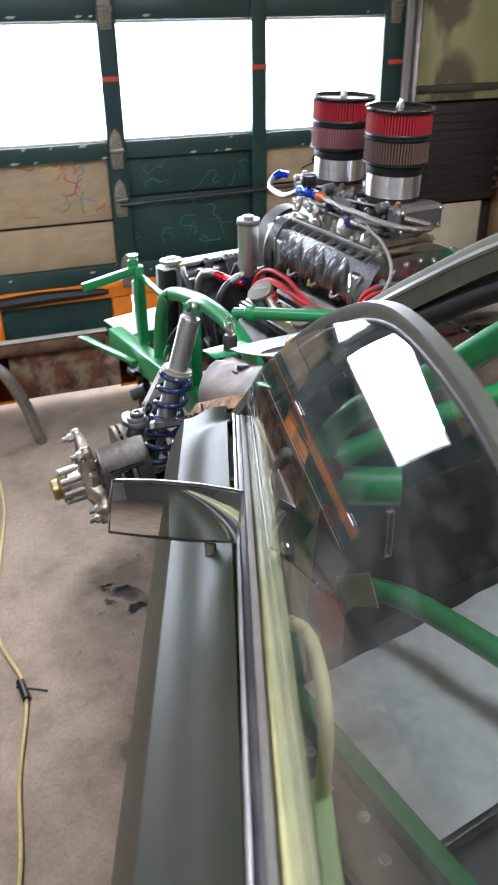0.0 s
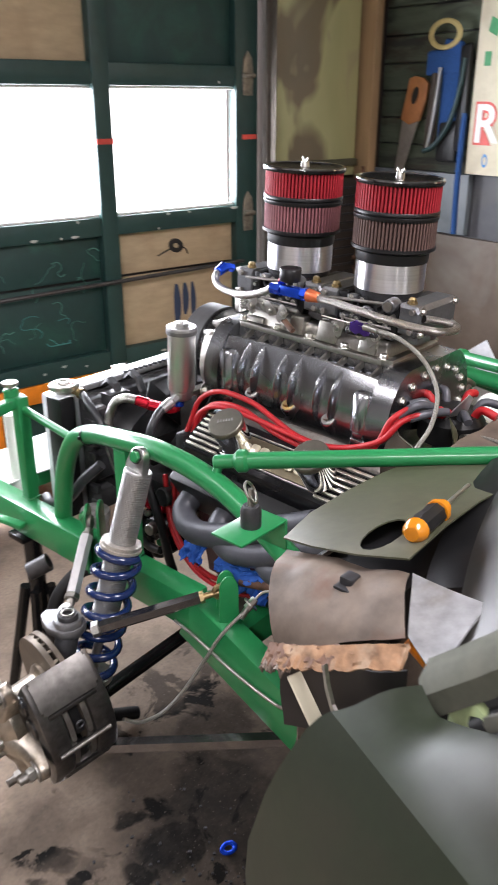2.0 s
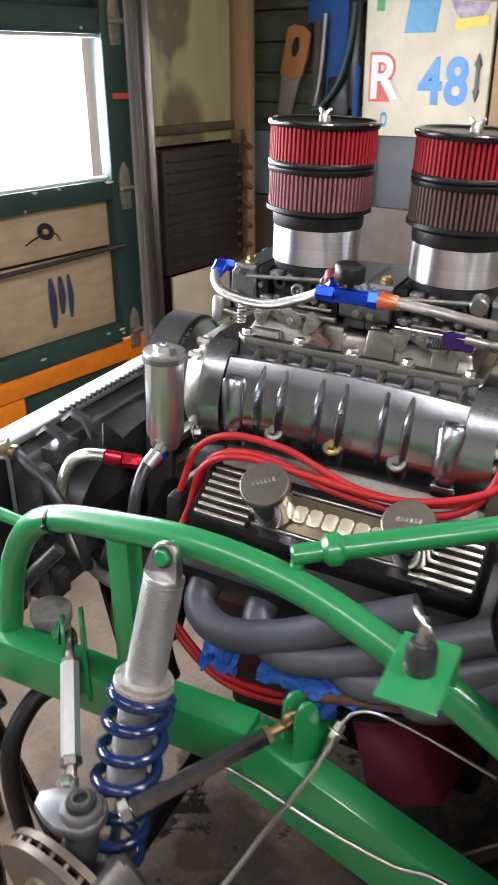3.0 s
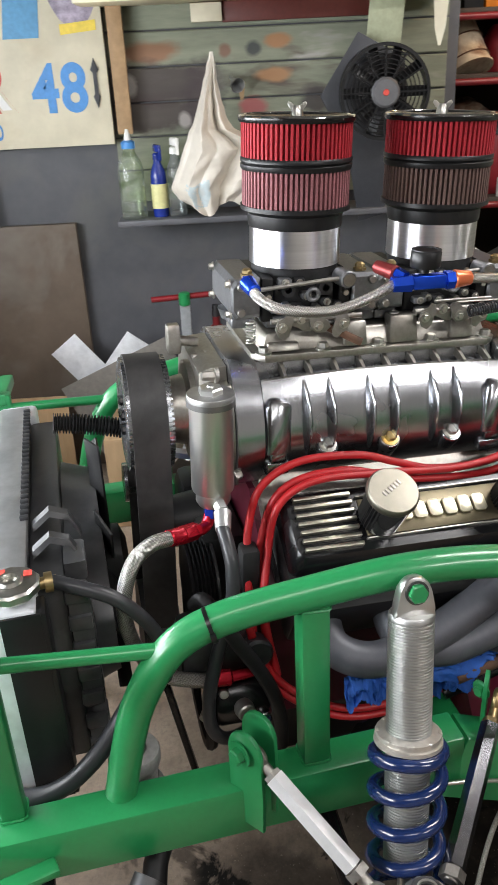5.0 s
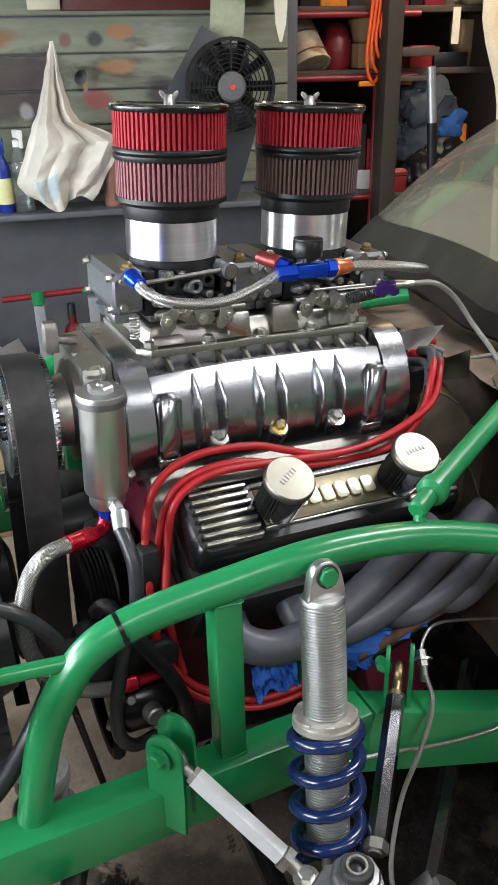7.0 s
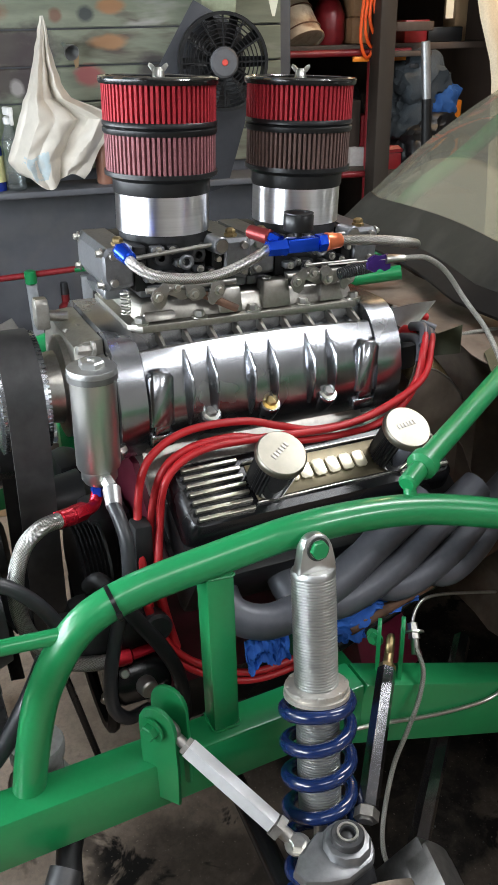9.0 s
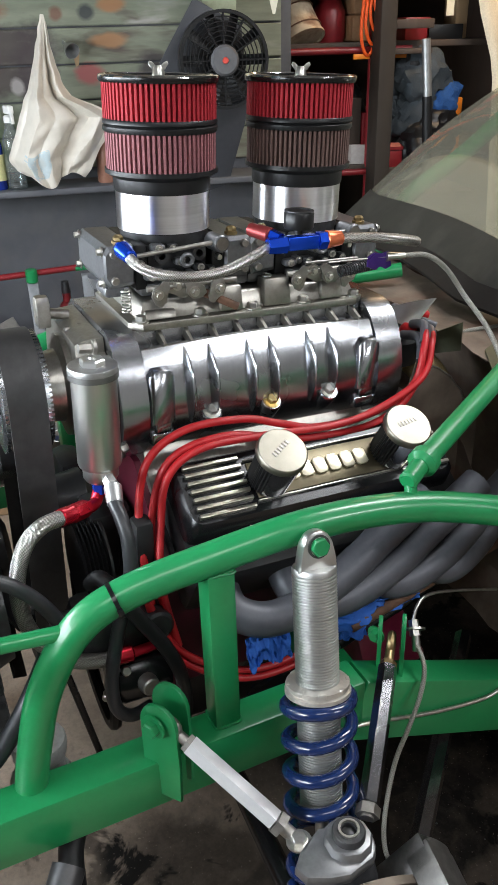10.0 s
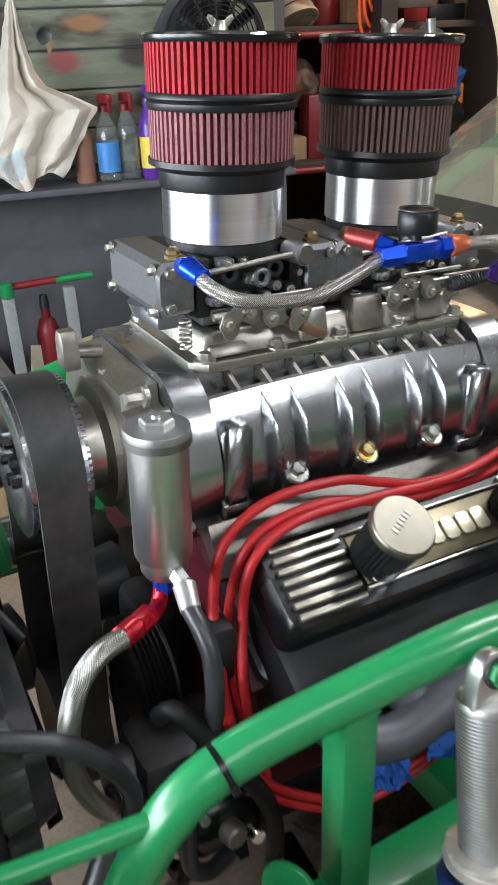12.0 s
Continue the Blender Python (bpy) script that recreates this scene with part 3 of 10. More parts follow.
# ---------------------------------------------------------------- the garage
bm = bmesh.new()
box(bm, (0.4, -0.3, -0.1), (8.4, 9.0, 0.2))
setting(part("floor", bm, CONCRETE), "oil-stained bare concrete garage floor with shade painted under the car", "floor")
# ceiling and south wall stay out of view, kept dark to cut bounce
bm = bmesh.new()
box(bm, (0.4, -0.3, CEIL_Z + 0.06), (8.4, 9.0, 0.12))
setting(part("ceiling", bm, PLASTER), "plain grubby plastered garage ceiling", "ceiling")
# unseen wall, pale so that the polished metal has something bright to reflect
bm = bmesh.new()
box(bm, (-3.0, -0.2, 1.375), (0.2, 7.8, 2.75))
setting(part("wall_west", bm, PALE_BOUNCE), "plain pale garage wall out of view, there to bounce light", "wall")
bm = bmesh.new()
box(bm, (0.4, -4.2, 1.375), (7.0, 0.2, 2.75))
setting(part("wall_south", bm, PLASTER), "plain grubby plastered garage wall", "wall")
bm = bmesh.new()
box(bm, (2.85, 3.60, 1.375), (0.94, 0.16, 2.75))
box(bm, (1.05, 3.60, 2.50), (2.66, 0.16, 0.5))
box(bm, (-1.60, 3.60, 1.375), (2.64, 0.16, 2.75))
setting(part("wall_north", bm, DARK_WOOD), "dark timber wall round the overhead door", "wall")
bm = bmesh.new()
box(bm, (WALL_X + 0.10, 2.42, 1.375), (0.16, 2.20, 2.75))
setting(part("wall_east", bm, GREY_WALL), "dark grey painted panel wall with scuffs", "wall")
bm = bmesh.new()
box(bm, (3.85, -1.4, 1.375), (0.12, 5.6, 2.75))
box(bm, (3.50, 1.36, 1.375), (0.62, 0.06, 2.75))
setting(part("wall_recess", bm, DARK_WOOD), "dark timber wall of the storage recess", "wall")


def boards_on(wall, y0, y1, z0, z1, material, x, step=0.108):
    """Overlapping clapboards that run along y."""
    mesh = None
    z = z0
    while z < z1 - 0.01:
        if mesh is None:
            bm = bmesh.new()
            pts = [(0.0, 0.0), (-0.014, 0.0), (-0.017, 0.003), (-0.016, step - 0.009), (-0.012, step - 0.005), (0.0, step - 0.005)]
            slab(bm, pts, y1 - y0, Matrix(((1, 0, 0, 0), (0, 0, 1, 0), (0, 1, 0, 0), (0, 0, 0, 1))))
            first = part("board", bm, material, wall)
            first.location = (x, y0, z)
            mesh = first.data
        else:
            piece("board", mesh, Matrix.Translation((x, y0, z)), wall)
        z += step


siding = thing("siding", "dark green painted clapboards on the corner wall", "siding", kind="structure")
boards_on(siding, 2.5, 3.50, 1.215, 2.7, SIDING, WALL_X + 0.02)
sprayed = thing("siding", "old clapboards blotched with sprayed paint", "siding", kind="structure")
boards_on(sprayed, 1.36, 2.495, 1.02, 1.70, SPRAYED, WALL_X + 0.02)
bm = bmesh.new()
box(bm, (WALL_X + 0.005, 3.25, 1.09), (0.03, 0.56, 0.245), 0.002)
setting(part("wall_panel", bm, PALE_GREY), "pale blue-grey scuffed panel strip on the wall", "wall panel")
bm = bmesh.new()
box(bm, (WALL_X - 0.004, 3.10, 0.48), (0.03, 0.86, 0.96), 0.002)
setting(part("wall_panel", bm, BROWN_PANEL), "brown smoke-stained panel leaning on the wall", "wall panel")

# ---- overhead door
door = thing("door_1", "dark green sectional overhead garage door with a row of windows", "garage door", kind="structure")
COLS = [(-0.155, 0.40), (0.475, 1.028), (1.103, 1.657), (1.724, 2.265)]
for x0, x1 in ((-0.26, -0.155), (0.40, 0.475), (1.028, 1.103), (1.657, 1.724), (2.265, 2.372)):
    bm = bmesh.new()
    box(bm, ((x0 + x1) / 2, DOOR_Y + 0.012, 1.42), (x1 - x0, 0.045, 1.74), 0.003)
    part("stile", bm, DOOR_GREEN, door)
for z0, z1 in ((0.535, 0.605), (1.042, 1.108), (1.545, 1.618), (2.05, 2.12)):
    for x0, x1 in COLS:
        bm = bmesh.new()
        box(bm, ((x0 + x1) / 2, DOOR_Y + 0.014, (z0 + z1) / 2), (x1 - x0 - 0.002, 0.041, z1 - z0), 0.003)
        part("rail", bm, DOOR_GREEN, door)
for i, (x0, x1) in enumerate(COLS):
    for row, (z0, z1) in enumerate(((0.605, 1.042), (1.618, 2.05))):
        tan = (row == 0 and i in (1, 3)) or (row == 1 and i in (0, 2))
        split = 0.79 if i == 1 else 0.882
        # black board added behind the panels to keep daylight out of the gap
        bm = bmesh.new()
        box(bm, ((x0 + x1) / 2, DOOR_Y + 0.042, (z0 + z1) / 2), (x1 - x0 + 0.01, 0.006, z1 - z0 + 0.01), 0.001)
        part("backing", bm, BLACK_TAR, door)
        for a, b in ([(z0, split - 0.004), (split + 0.004, z1)] if row == 0 else [(z0, z1)]):
            bm = bmesh.new()
            box(bm, ((x0 + x1) / 2, DOOR_Y + 0.030, (a + b) / 2), (x1 - x0 - 0.003, 0.012, b - a - 0.003), 0.0015)
            part("panel", bm, PLYWOOD if tan else CHALK_GREEN, door, "tan plywood panel" if tan else "dark green chalk-marked panel")
    bm = bmesh.new()
    box(bm, ((x0 + x1) / 2, DOOR_Y + 0.030, 1.3265), (x1 - x0, 0.004, 0.437))
    pane = part("pane", bm, PANE, door, "bright window pane")
    pane.visible_shadow = False
    bm = bmesh.new()
    for zz in (1.113, 1.540):
        box(bm, ((x0 + x1) / 2, DOOR_Y + 0.018, zz), (x1 - x0, 0.02, 0.010), 0.002)
    part("glazing_bead", bm, WHITE, door, "white chipped glazing bead")
# bottom section
for x0, x1 in ((-0.26, 0.49), (0.50, 0.99), (1.19, 1.655), (1.80, 2.28)):
    bm = bmesh.new()
    box(bm, ((x0 + x1) / 2, DOOR_Y + 0.028, 0.27), (x1 - x0 + 0.03, 0.012, 0.45))
    part("panel", bm, CHALK_GREEN, door, "dark green panel")
bm = bmesh.new()
box(bm, (1.05, DOOR_Y + 0.012, 0.497), (2.64, 0.040, 0.070), 0.003)
part("rail", bm, ORANGE, door, "orange painted rail")
for x0, x1 in ((0.40, 0.505), (0.985, 1.075), (1.09, 1.20), (1.655, 1.80), (2.285, 2.372)):
    bm = bmesh.new()
    box(bm, ((x0 + x1) / 2, DOOR_Y + 0.010, 0.245), (x1 - x0, 0.040, 0.43), 0.003)
    part("stile", bm, ORANGE, door, "orange painted stile")
bm = bmesh.new()
box(bm, (1.05, DOOR_Y + 0.004, 0.165), (2.63, 0.028, 0.25), 0.004)
part("kick_board", bm, RUSTY_BOARD, door, "rust-stained lower board")
bm = bmesh.new()
tube(bm, [(x, DOOR_Y - 0.013 - 0.006 * math.sin(9 * x), 0.500 - 0.012 * math.sin(4 * x) ** 2) for x in np.linspace(0.30, 0.97, 14)], 0.02, 8, 3,
     radii=lambda t: 0.010 + 0.018 * math.sin(math.pi * min(1, t * 1.02)) ** 0.5)
part("tar_smear", bm, BLACK_TAR, door, "black sealant smeared along the rail")
bm = bmesh.new()
rod(bm, (-0.2, DOOR_Y - 0.045, 0.30), (0.93, DOOR_Y - 0.045, 0.295), 0.030, None, 18, 0.004)
part("bottom_tube", bm, RUST, door, "rusty steel tube")
bm = bmesh.new()
box(bm, (0.36, DOOR_Y - 0.045, 0.334), (1.16, 0.03, 0.010), 0.003)
part("edge_strip", bm, WHITE, door, "white chipped edge strip")
bm = bmesh.new()
rod(bm, (1.06, DOOR_Y - 0.022, 0.86), (2.29, DOOR_Y - 0.022, 0.886), 0.008, None, 8)
part("strut", bm, DARK_STEEL, door)
# hinges, tape marks, paint chips
hinge_bm = bmesh.new()
slab(hinge_bm, [(-0.022, -0.07), (0.022, -0.07), (0.026, -0.01), (0.012, 0.0), (0.026, 0.01), (0.020, 0.06), (0.0, 0.085), (-0.020, 0.06), (-0.026, 0.01), (-0.012, 0.0), (-0.026, -0.01)], 0.005, pose(0, 0, 0, 90, 0, 0), 0.001)
rod(hinge_bm, (-0.027, -0.010, 0), (0.027, -0.010, 0), 0.009, None, 10)
hinge = part("hinge", hinge_bm, surface("tarnished_hinge_steel", (0.26, 0.235, 0.19), 0.5, 0.5, grain=40, vary=0.3, stain=25, stain_colour=(0.10, 0.08, 0.06), stain_amount=0.7), door, "tarnished door hinge")
hinge.location = (1.062, DOOR_Y - 0.012, 1.075)
for x, z in ((0.436, 1.075), (2.32, 1.075), (1.062, 1.585), (0.436, 1.585), (2.32, 1.585), (2.32, 0.57), (1.062, 0.57), (1.062, 0.88)):
    piece("hinge", hinge.data, Matrix.Translation((x, DOOR_Y - 0.012, z)), door)
for x, z in ((1.065, 1.342), (1.69, 1.365), (2.33, 1.365)):
    bm = bmesh.new()
    box(bm, (x, DOOR_Y - 0.0125, z), (0.070, 0.002, 0.018))
    part("tape_mark", bm, RED_PAINT, door, "red tape mark")
rng = random.Random(5)
bm = bmesh.new()
for k in range(40):
    x, z = rng.uniform(0.3, 2.3), rng.choice((0.585, 0.57, 1.05, 1.10, 1.56))
    w = rng.uniform(0.004, 0.020) * (2.2 if z < 0.6 and rng.random() < 0.2 else 1)
    slab(bm, [(-w, 0), (-w * 0.4, 0.004 + w * 0.1), (w, 0.003), (w * 0.6, -0.003), (-w * 0.3, -0.005)], 0.0012, Matrix.Translation((x, DOOR_Y - 0.0112, z)) @ pose(0, 0, 0, 90, 0, 0))
chips = part("paint_chip", bm, surface("grubby_white_paint", (0.50, 0.50, 0.47), 0.6, stain=30), door, "flaked white paint spots")
chips["kind"] = "stuff"
# spray-painted key and tool marks on the tan panel
bm = bmesh.new()
torus(bm, pose(1.99, DOOR_Y + 0.023, 0.972, 90, 20, 0) @ Matrix.Diagonal((1, 0.75, 0.15, 1)), 0.024, 0.012, 20, 6)
tube(bm, [(1.965, DOOR_Y + 0.023, 0.962), (1.93, DOOR_Y + 0.023, 0.950), (1.905, DOOR_Y + 0.023, 0.94)], 0.003, 6)
tube(bm, [(2.01, DOOR_Y + 0.023, 0.968), (2.035, DOOR_Y + 0.023, 0.955), (2.045, DOOR_Y + 0.023, 0.935)], 0.0025, 6)
part("paint_mark", bm, BLACK_TAR, door, "dark sprayed outline")
bm = bmesh.new()
for x, h, w in ((1.985, 0.17, 0.022), (2.025, 0.13, 0.020), (2.062, 0.15, 0.016)):
    tube(bm, [(x, DOOR_Y + 0.0225, 0.82), (x + 0.004, DOOR_Y + 0.0225, 0.82 - h * 0.5), (x, DOOR_Y + 0.0225, 0.82 - h)], w * 0.5, 8, radii=lambda t, w=w: w * (0.3 + 0.5 * math.sin(math.pi * t)))
bmesh.ops.scale(bm, vec=(1, 0.12, 1), verts=bm.verts[:], space=Matrix.Translation((0, -(DOOR_Y + 0.0235), 0)))
part("paint_mark", bm, surface("blue_black_overspray", (0.03, 0.05, 0.10), 0.7), door, "dark blue sprayed mark")

bm = bmesh.new()
box(bm, (1.0, DOOR_Y + 0.9, 1.0), (6.0, 0.02, 3.0))
setting(part("backdrop", bm, SKYGLOW), "plain bright overcast daylight outside", "backdrop")

# track, jamb and camouflage panel beside the door
bm = bmesh.new()
for dx in (0.0, 0.052):
    box(bm, (2.395 + dx * 0, DOOR_Y - 0.03 - dx, 1.30), (0.004, 0.03, 2.5), 0.001)
box(bm, (2.396, DOOR_Y - 0.056, 1.30), (0.03, 0.004, 2.5), 0.001)
setting(part("door_track", bm, surface("rusty_track_steel", (0.10, 0.085, 0.07), 0.6, 0.5, stain=8)), "worn galvanised overhead-door track", "door track")
bm = bmesh.new()
box(bm, (2.425, DOOR_Y + 0.02, 1.375), (0.05, 0.07, 2.74), 0.004)
setting(part("door_jamb", bm, DARK_WOOD), "dark wooden garage door jamb", "door jamb")
bm = bmesh.new()
box(bm, (2.70, DOOR_Y + 0.030, 1.95), (0.50, 0.02, 1.52), 0.003)
camo = tagged(part("camouflage_panel", bm, CAMO), "camouflage-painted body panel standing against the wall", "panel")
bm = bmesh.new()
box(bm, (2.70, DOOR_Y + 0.018, 1.245), (0.50, 0.035, 0.03), 0.004)
part("ledge", bm, OLIVE_FLAT, camo)
bm = bmesh.new()
box(bm, (2.70, DOOR_Y - 0.02, 0.96), (0.44, 0.05, 0.44), 0.008)
cab = tagged(part("black_panel", bm, surface("sooty_brown_black", (0.030, 0.024, 0.020), 0.55, stain=5, stain_colour=(0.06, 0.045, 0.035), stain_amount=0.6)), "black radiator-like panel hung in the corner", "panel")
for k in range(11):
    bm = bmesh.new()
    box(bm, (2.70, DOOR_Y - 0.048, 0.775 + 0.037 * k), (0.40, 0.008, 0.009), 0.002)
    part("slat", bm, DARK_STEEL, cab)
for k in range(8):
    bm = bmesh.new()
    box(bm, (2.908, DOOR_Y - 0.050, 0.79 + 0.046 * k), (0.018, 0.012, 0.018), 0.003)
    part("clip", bm, RUST, cab, "rusty brown clip")
bm = bmesh.new()
box(bm, (2.68, DOOR_Y - 0.035, 0.365), (0.34, 0.012, 0.73), 0.002, pose(0, 0, 0, 0, 0, 0))
tagged(part("plywood_offcut", bm, WHITE_BOARD), "pale plywood offcut leaning in the corner", "board")
bm = bmesh.new()
box(bm, (2.985, DOOR_Y - 0.01, 1.375), (0.045, 0.09, 2.74), 0.004)
setting(part("corner_post", bm, RAW_WOOD), "rough timber corner post", "post")
bm = bmesh.new()
for k in range(6):
    tube(bm, [(2.93, DOOR_Y - 0.06, 1.20 - k * 0.075), (2.90, DOOR_Y - 0.085, 1.185 - k * 0.075), (2.93, DOOR_Y - 0.095, 1.165 - k * 0.075)], 0.010, 8, 4)
rod(bm, (2.935, DOOR_Y - 0.05, 0.72), (2.935, DOOR_Y - 0.05, 1.23), 0.008, None, 8)
tagged(part("hook_rack", bm, RUST), "rusty rack of hooks hanging on the post", "rack")
bm = bmesh.new()
lathe(bm, [(0, 0), (0.012, 0.0), (0.018, 0.05), (0.014, 0.14), (0.022, 0.30), (0.020, 0.34), (0, 0.35)], pose(2.99, DOOR_Y - 0.10, 0.40), 12)
tagged(part("wooden_handle", bm, RAW_WOOD), "worn wooden tool handle leaning in the corner", "tool handle")

for x, y in ((-0.45, 2.2), (1.35, 0.55), (-0.9, 0.0)):
    lamp = thing("tube_light", "white fluorescent tube light under the ceiling", "ceiling light", Matrix.Translation((x, y, CEIL_Z)), "tube lights")
    bm = bmesh.new()
    box(bm, (0, 0, -0.03), (0.16, 1.24, 0.06), 0.006)
    part("housing", bm, WHITE, lamp)
    bm = bmesh.new()
    for dx in (-0.04, 0.04):
        rod(bm, (dx, -0.58, -0.085), (dx, 0.58, -0.085), 0.013, None, 10)
    part("tube", bm, TUBE_GLOW, lamp, "glowing tube")

# paint scribbles on two panels of the overhead door
def scribbles(parent, x0, x1, z0, z1, y, mats, count, seed, size):
    rng = random.Random(seed)
    for k in range(count):
        bm = bmesh.new()
        p = Vector((rng.uniform(x0, x1), y, rng.uniform(z0, z1)))
        a, pts = rng.uniform(0, 6.3), []
        for j in range(rng.randint(5, 9)):
            pts.append(tuple(p))
            a += rng.uniform(-1.1, 1.1)
            p = p + Vector((math.cos(a), 0, math.sin(a) * 0.8)) * size * rng.uniform(0.5, 1.2)
            p.x, p.z = min(x1, max(x0, p.x)), min(z1, max(z0, p.z))
        tube(bm, pts, rng.uniform(0.0010, 0.0026), 6, 3)
        part("paint_stroke", bm, mats[k % len(mats)], parent)


CHALK = surface("pale_green_chalk", (0.07, 0.19, 0.155), 0.8)
scribbles(door, 0.62, 1.0, 0.83, 1.05, DOOR_Y + 0.0235, [RED_PAINT, surface("green_crayon", (0.10, 0.30, 0.12), 0.7), RED_PAINT, surface("blue_crayon", (0.15, 0.30, 0.42), 0.7), YELLOW_PAINT], 22, 5, 0.020)
scribbles(door, 1.12, 1.66, 0.66, 1.02, DOOR_Y + 0.0235, [CHALK, CHALK, surface("teal_chalk", (0.05, 0.20, 0.19), 0.8)], 22, 8, 0.022)

# ---------------------------------------------------------------- tube chassis
chassis = thing("car_chassis", "bright green painted steel tube chassis of a race car", "car frame", CAR)


def square_tube(bm, p0, p1, w, h, bev=0.004):
    """A box tube from p0 to p1, w across and h high."""
    p0, p1 = Vector(p0), Vector(p1)
    d = (p1 - p0).normalized()
    side = d.cross(Vector((0, 0, 1) if abs(d.z) < 0.9 else (0, 1, 0))).normalized()
    up = side.cross(d)
    m = Matrix((side, d, up)).transposed().to_4x4()
    m.translation = (p0 + p1) / 2
    return box(bm, (0, 0, 0), (w, (p1 - p0).length, h), bev, m)


for s in (-1, 1):
    bm = bmesh.new()
    square_tube(bm, (s * 0.415, 0.80, 0.585), (s * 0.415, 0.02, 0.585), 0.052, 0.078)
    part("lower_rail", bm, GREEN, chassis)
    bm = bmesh.new()
    square_tube(bm, (s * 0.415, 0.035, 0.572), (s * 0.415, -0.62, 0.300), 0.0515, 0.105)
    part("rear_rail", bm, GREEN, chassis)
    bm = bmesh.new()
    tube(bm, [(s * 0.398, 0.478, 0.60), (s * 0.400, 0.462, 0.68), (s * 0.402, 0.437, 0.765), (s * 0.404, 0.392, 0.836), (s * 0.404, 0.33, 0.866), (s * 0.415, 0.22, 0.888),
              (s * 0.425, 0.11, 0.902), (s * 0.428, 0.0, 0.894), (s * 0.438, -0.10, 0.874), (s * 0.470, -0.24, 0.835), (s * 0.50, -0.36, 0.79)], 0.0205, 16, 6)
    part("hoop", bm, GREEN, chassis)
    bm = bmesh.new()
    square_tube(bm, (s * 0.408, 0.222, 0.61), (s * 0.408, 0.222, 0.882), 0.036, 0.036)
    part("upright", bm, GREEN, chassis)
    bm = bmesh.new()
    rod(bm, (s * 0.404, 0.392, 0.836), (s * 0.390, 0.606, 0.850), 0.0095, None, 12)
    part("brace", bm, GREEN, chassis)
    bm = bmesh.new()
    square_tube(bm, (s * 0.394, 0.606, 0.60), (s * 0.394, 0.606, 0.880), 0.030, 0.030)
    part("front_post", bm, GREEN, chassis)
    bm = bmesh.new()
    square_tube(bm, (s * 0.378, 0.612, 0.871), (s * 0.578, 0.608, 0.842), 0.028, 0.024)
    part("bumper_arm", bm, GREEN, chassis)
    bm = bmesh.new()
    square_tube(bm, (s * 0.528, 0.806, 0.606), (s * 0.452, 0.560, 0.584), 0.024, 0.012)
    square_tube(bm, (s * 0.540, 0.812, 0.610), (s * 0.485, 0.700, 0.585), 0.018, 0.010)
    part("outrigger", bm, GREEN, chassis)
    bm = bmesh.new()
    rod(bm, (s * 0.400, 0.625, 0.868), (s * 0.400, 0.628, 0.896), 0.019, 0.018, 18, 0.003)
    part("post_stub", bm, GREEN, chassis)
    bm = bmesh.new()
    lathe(bm, [(0, 0.0), (0.008, 0.0), (0.008, 0.006), (0.018, 0.008), (0.019, 0.011), (0.018, 0.016), (0, 0.017)], Matrix.Translation((s * 0.400, 0.628, 0.895)), 18)
    part("post_bolt", bm, STEEL, chassis, "plated bolt on the front post")
    bm = bmesh.new()
    lathe(bm, [(0.015, 0.0), (0.021, 0.0), (0.021, 0.05), (0.015, 0.05)], axis_matrix((s * 0.462, 0.455, 0.535), (s * 0.52, 0.50, 0.50))[0], 18, True)
    part("tow_eye", bm, DARK_STEEL, chassis, "dark steel pipe end below the rail")
    # suspension tabs
    ear = [(-0.024, -0.055), (0.024, -0.055), (0.026, 0.0)] + [(0.025 * math.cos(t), 0.055 + 0.025 * math.sin(t)) for t in np.linspace(0, math.pi, 11)] + [(-0.026, 0.0)]
    for u, v, z, turn in ((0.445, 0.322, 0.630, 38), (0.428, 0.300, 0.640, 38), (0.392, -0.030, 0.592, -36), (0.412, -0.056, 0.600, -36)):
        bm = bmesh.new()
        slab(bm, [(x * (1.0 if v > 0.1 else 0.72), y * 1.15) for x, y in ear], 0.006, Matrix.Translation((s * u, v, z)) @ pose(0, 0, 0, 0, 0, -s * turn) @ pose(0, 0, 0, 90, 0, 0), 0.001)
        part("tab", bm, GREEN, chassis)
    bm = bmesh.new()
    hexagon(bm, (s * 0.443, 0.3255, 0.690), (s * 0.47, 0.88, 0), 0.011, 0.012)
    part("tab_bolt", bm, GREEN, chassis)
    bm = bmesh.new()
    hexagon(bm, (s * 0.394, -0.026, 0.655), (s * 0.37, 0.93, 0), 0.009, 0.010)
    part("tab_bolt", bm, GREEN, chassis)
    # support strut to the firewall with its jam collar
    bm = bmesh.new()
    rod(bm, (s * 0.424, -0.036, 0.922), (s * 0.395, -0.085, 0.929), 0.0125, None, 14, 0.003)
    rod(bm, (s * 0.405, -0.068, 0.9265), (s * 0.392, -0.092, 0.930), 0.0205, None, 16, 0.007)
    rod(bm, (s * 0.394, -0.088, 0.9295), (s * 0.20, -0.46, 0.985), 0.0150, None, 14)
    rod(bm, (s * 0.432, -0.040, 0.885), (s * 0.418, -0.045, 0.922), 0.0085, None, 10)
    part("strut", bm, GREEN, chassis)
    # hood pin plate
    bm = bmesh.new()
    box(bm, (s * 0.545, -0.226, 0.915), (0.105, 0.060, 0.004), 0.001, None)
    box(bm, (s * 0.4945, -0.226, 0.890), (0.004, 0.060, 0.05), 0.001)
    part("pin_plate", bm, GREEN, chassis)
bm = bmesh.new()
rod(bm, (-0.348, 0.735, 0.56), (-0.352, 0.725, 0.795), 0.0165, None, 16, 0.002)
part("white_post", bm, WHITE, chassis, "white painted tube behind the front post")
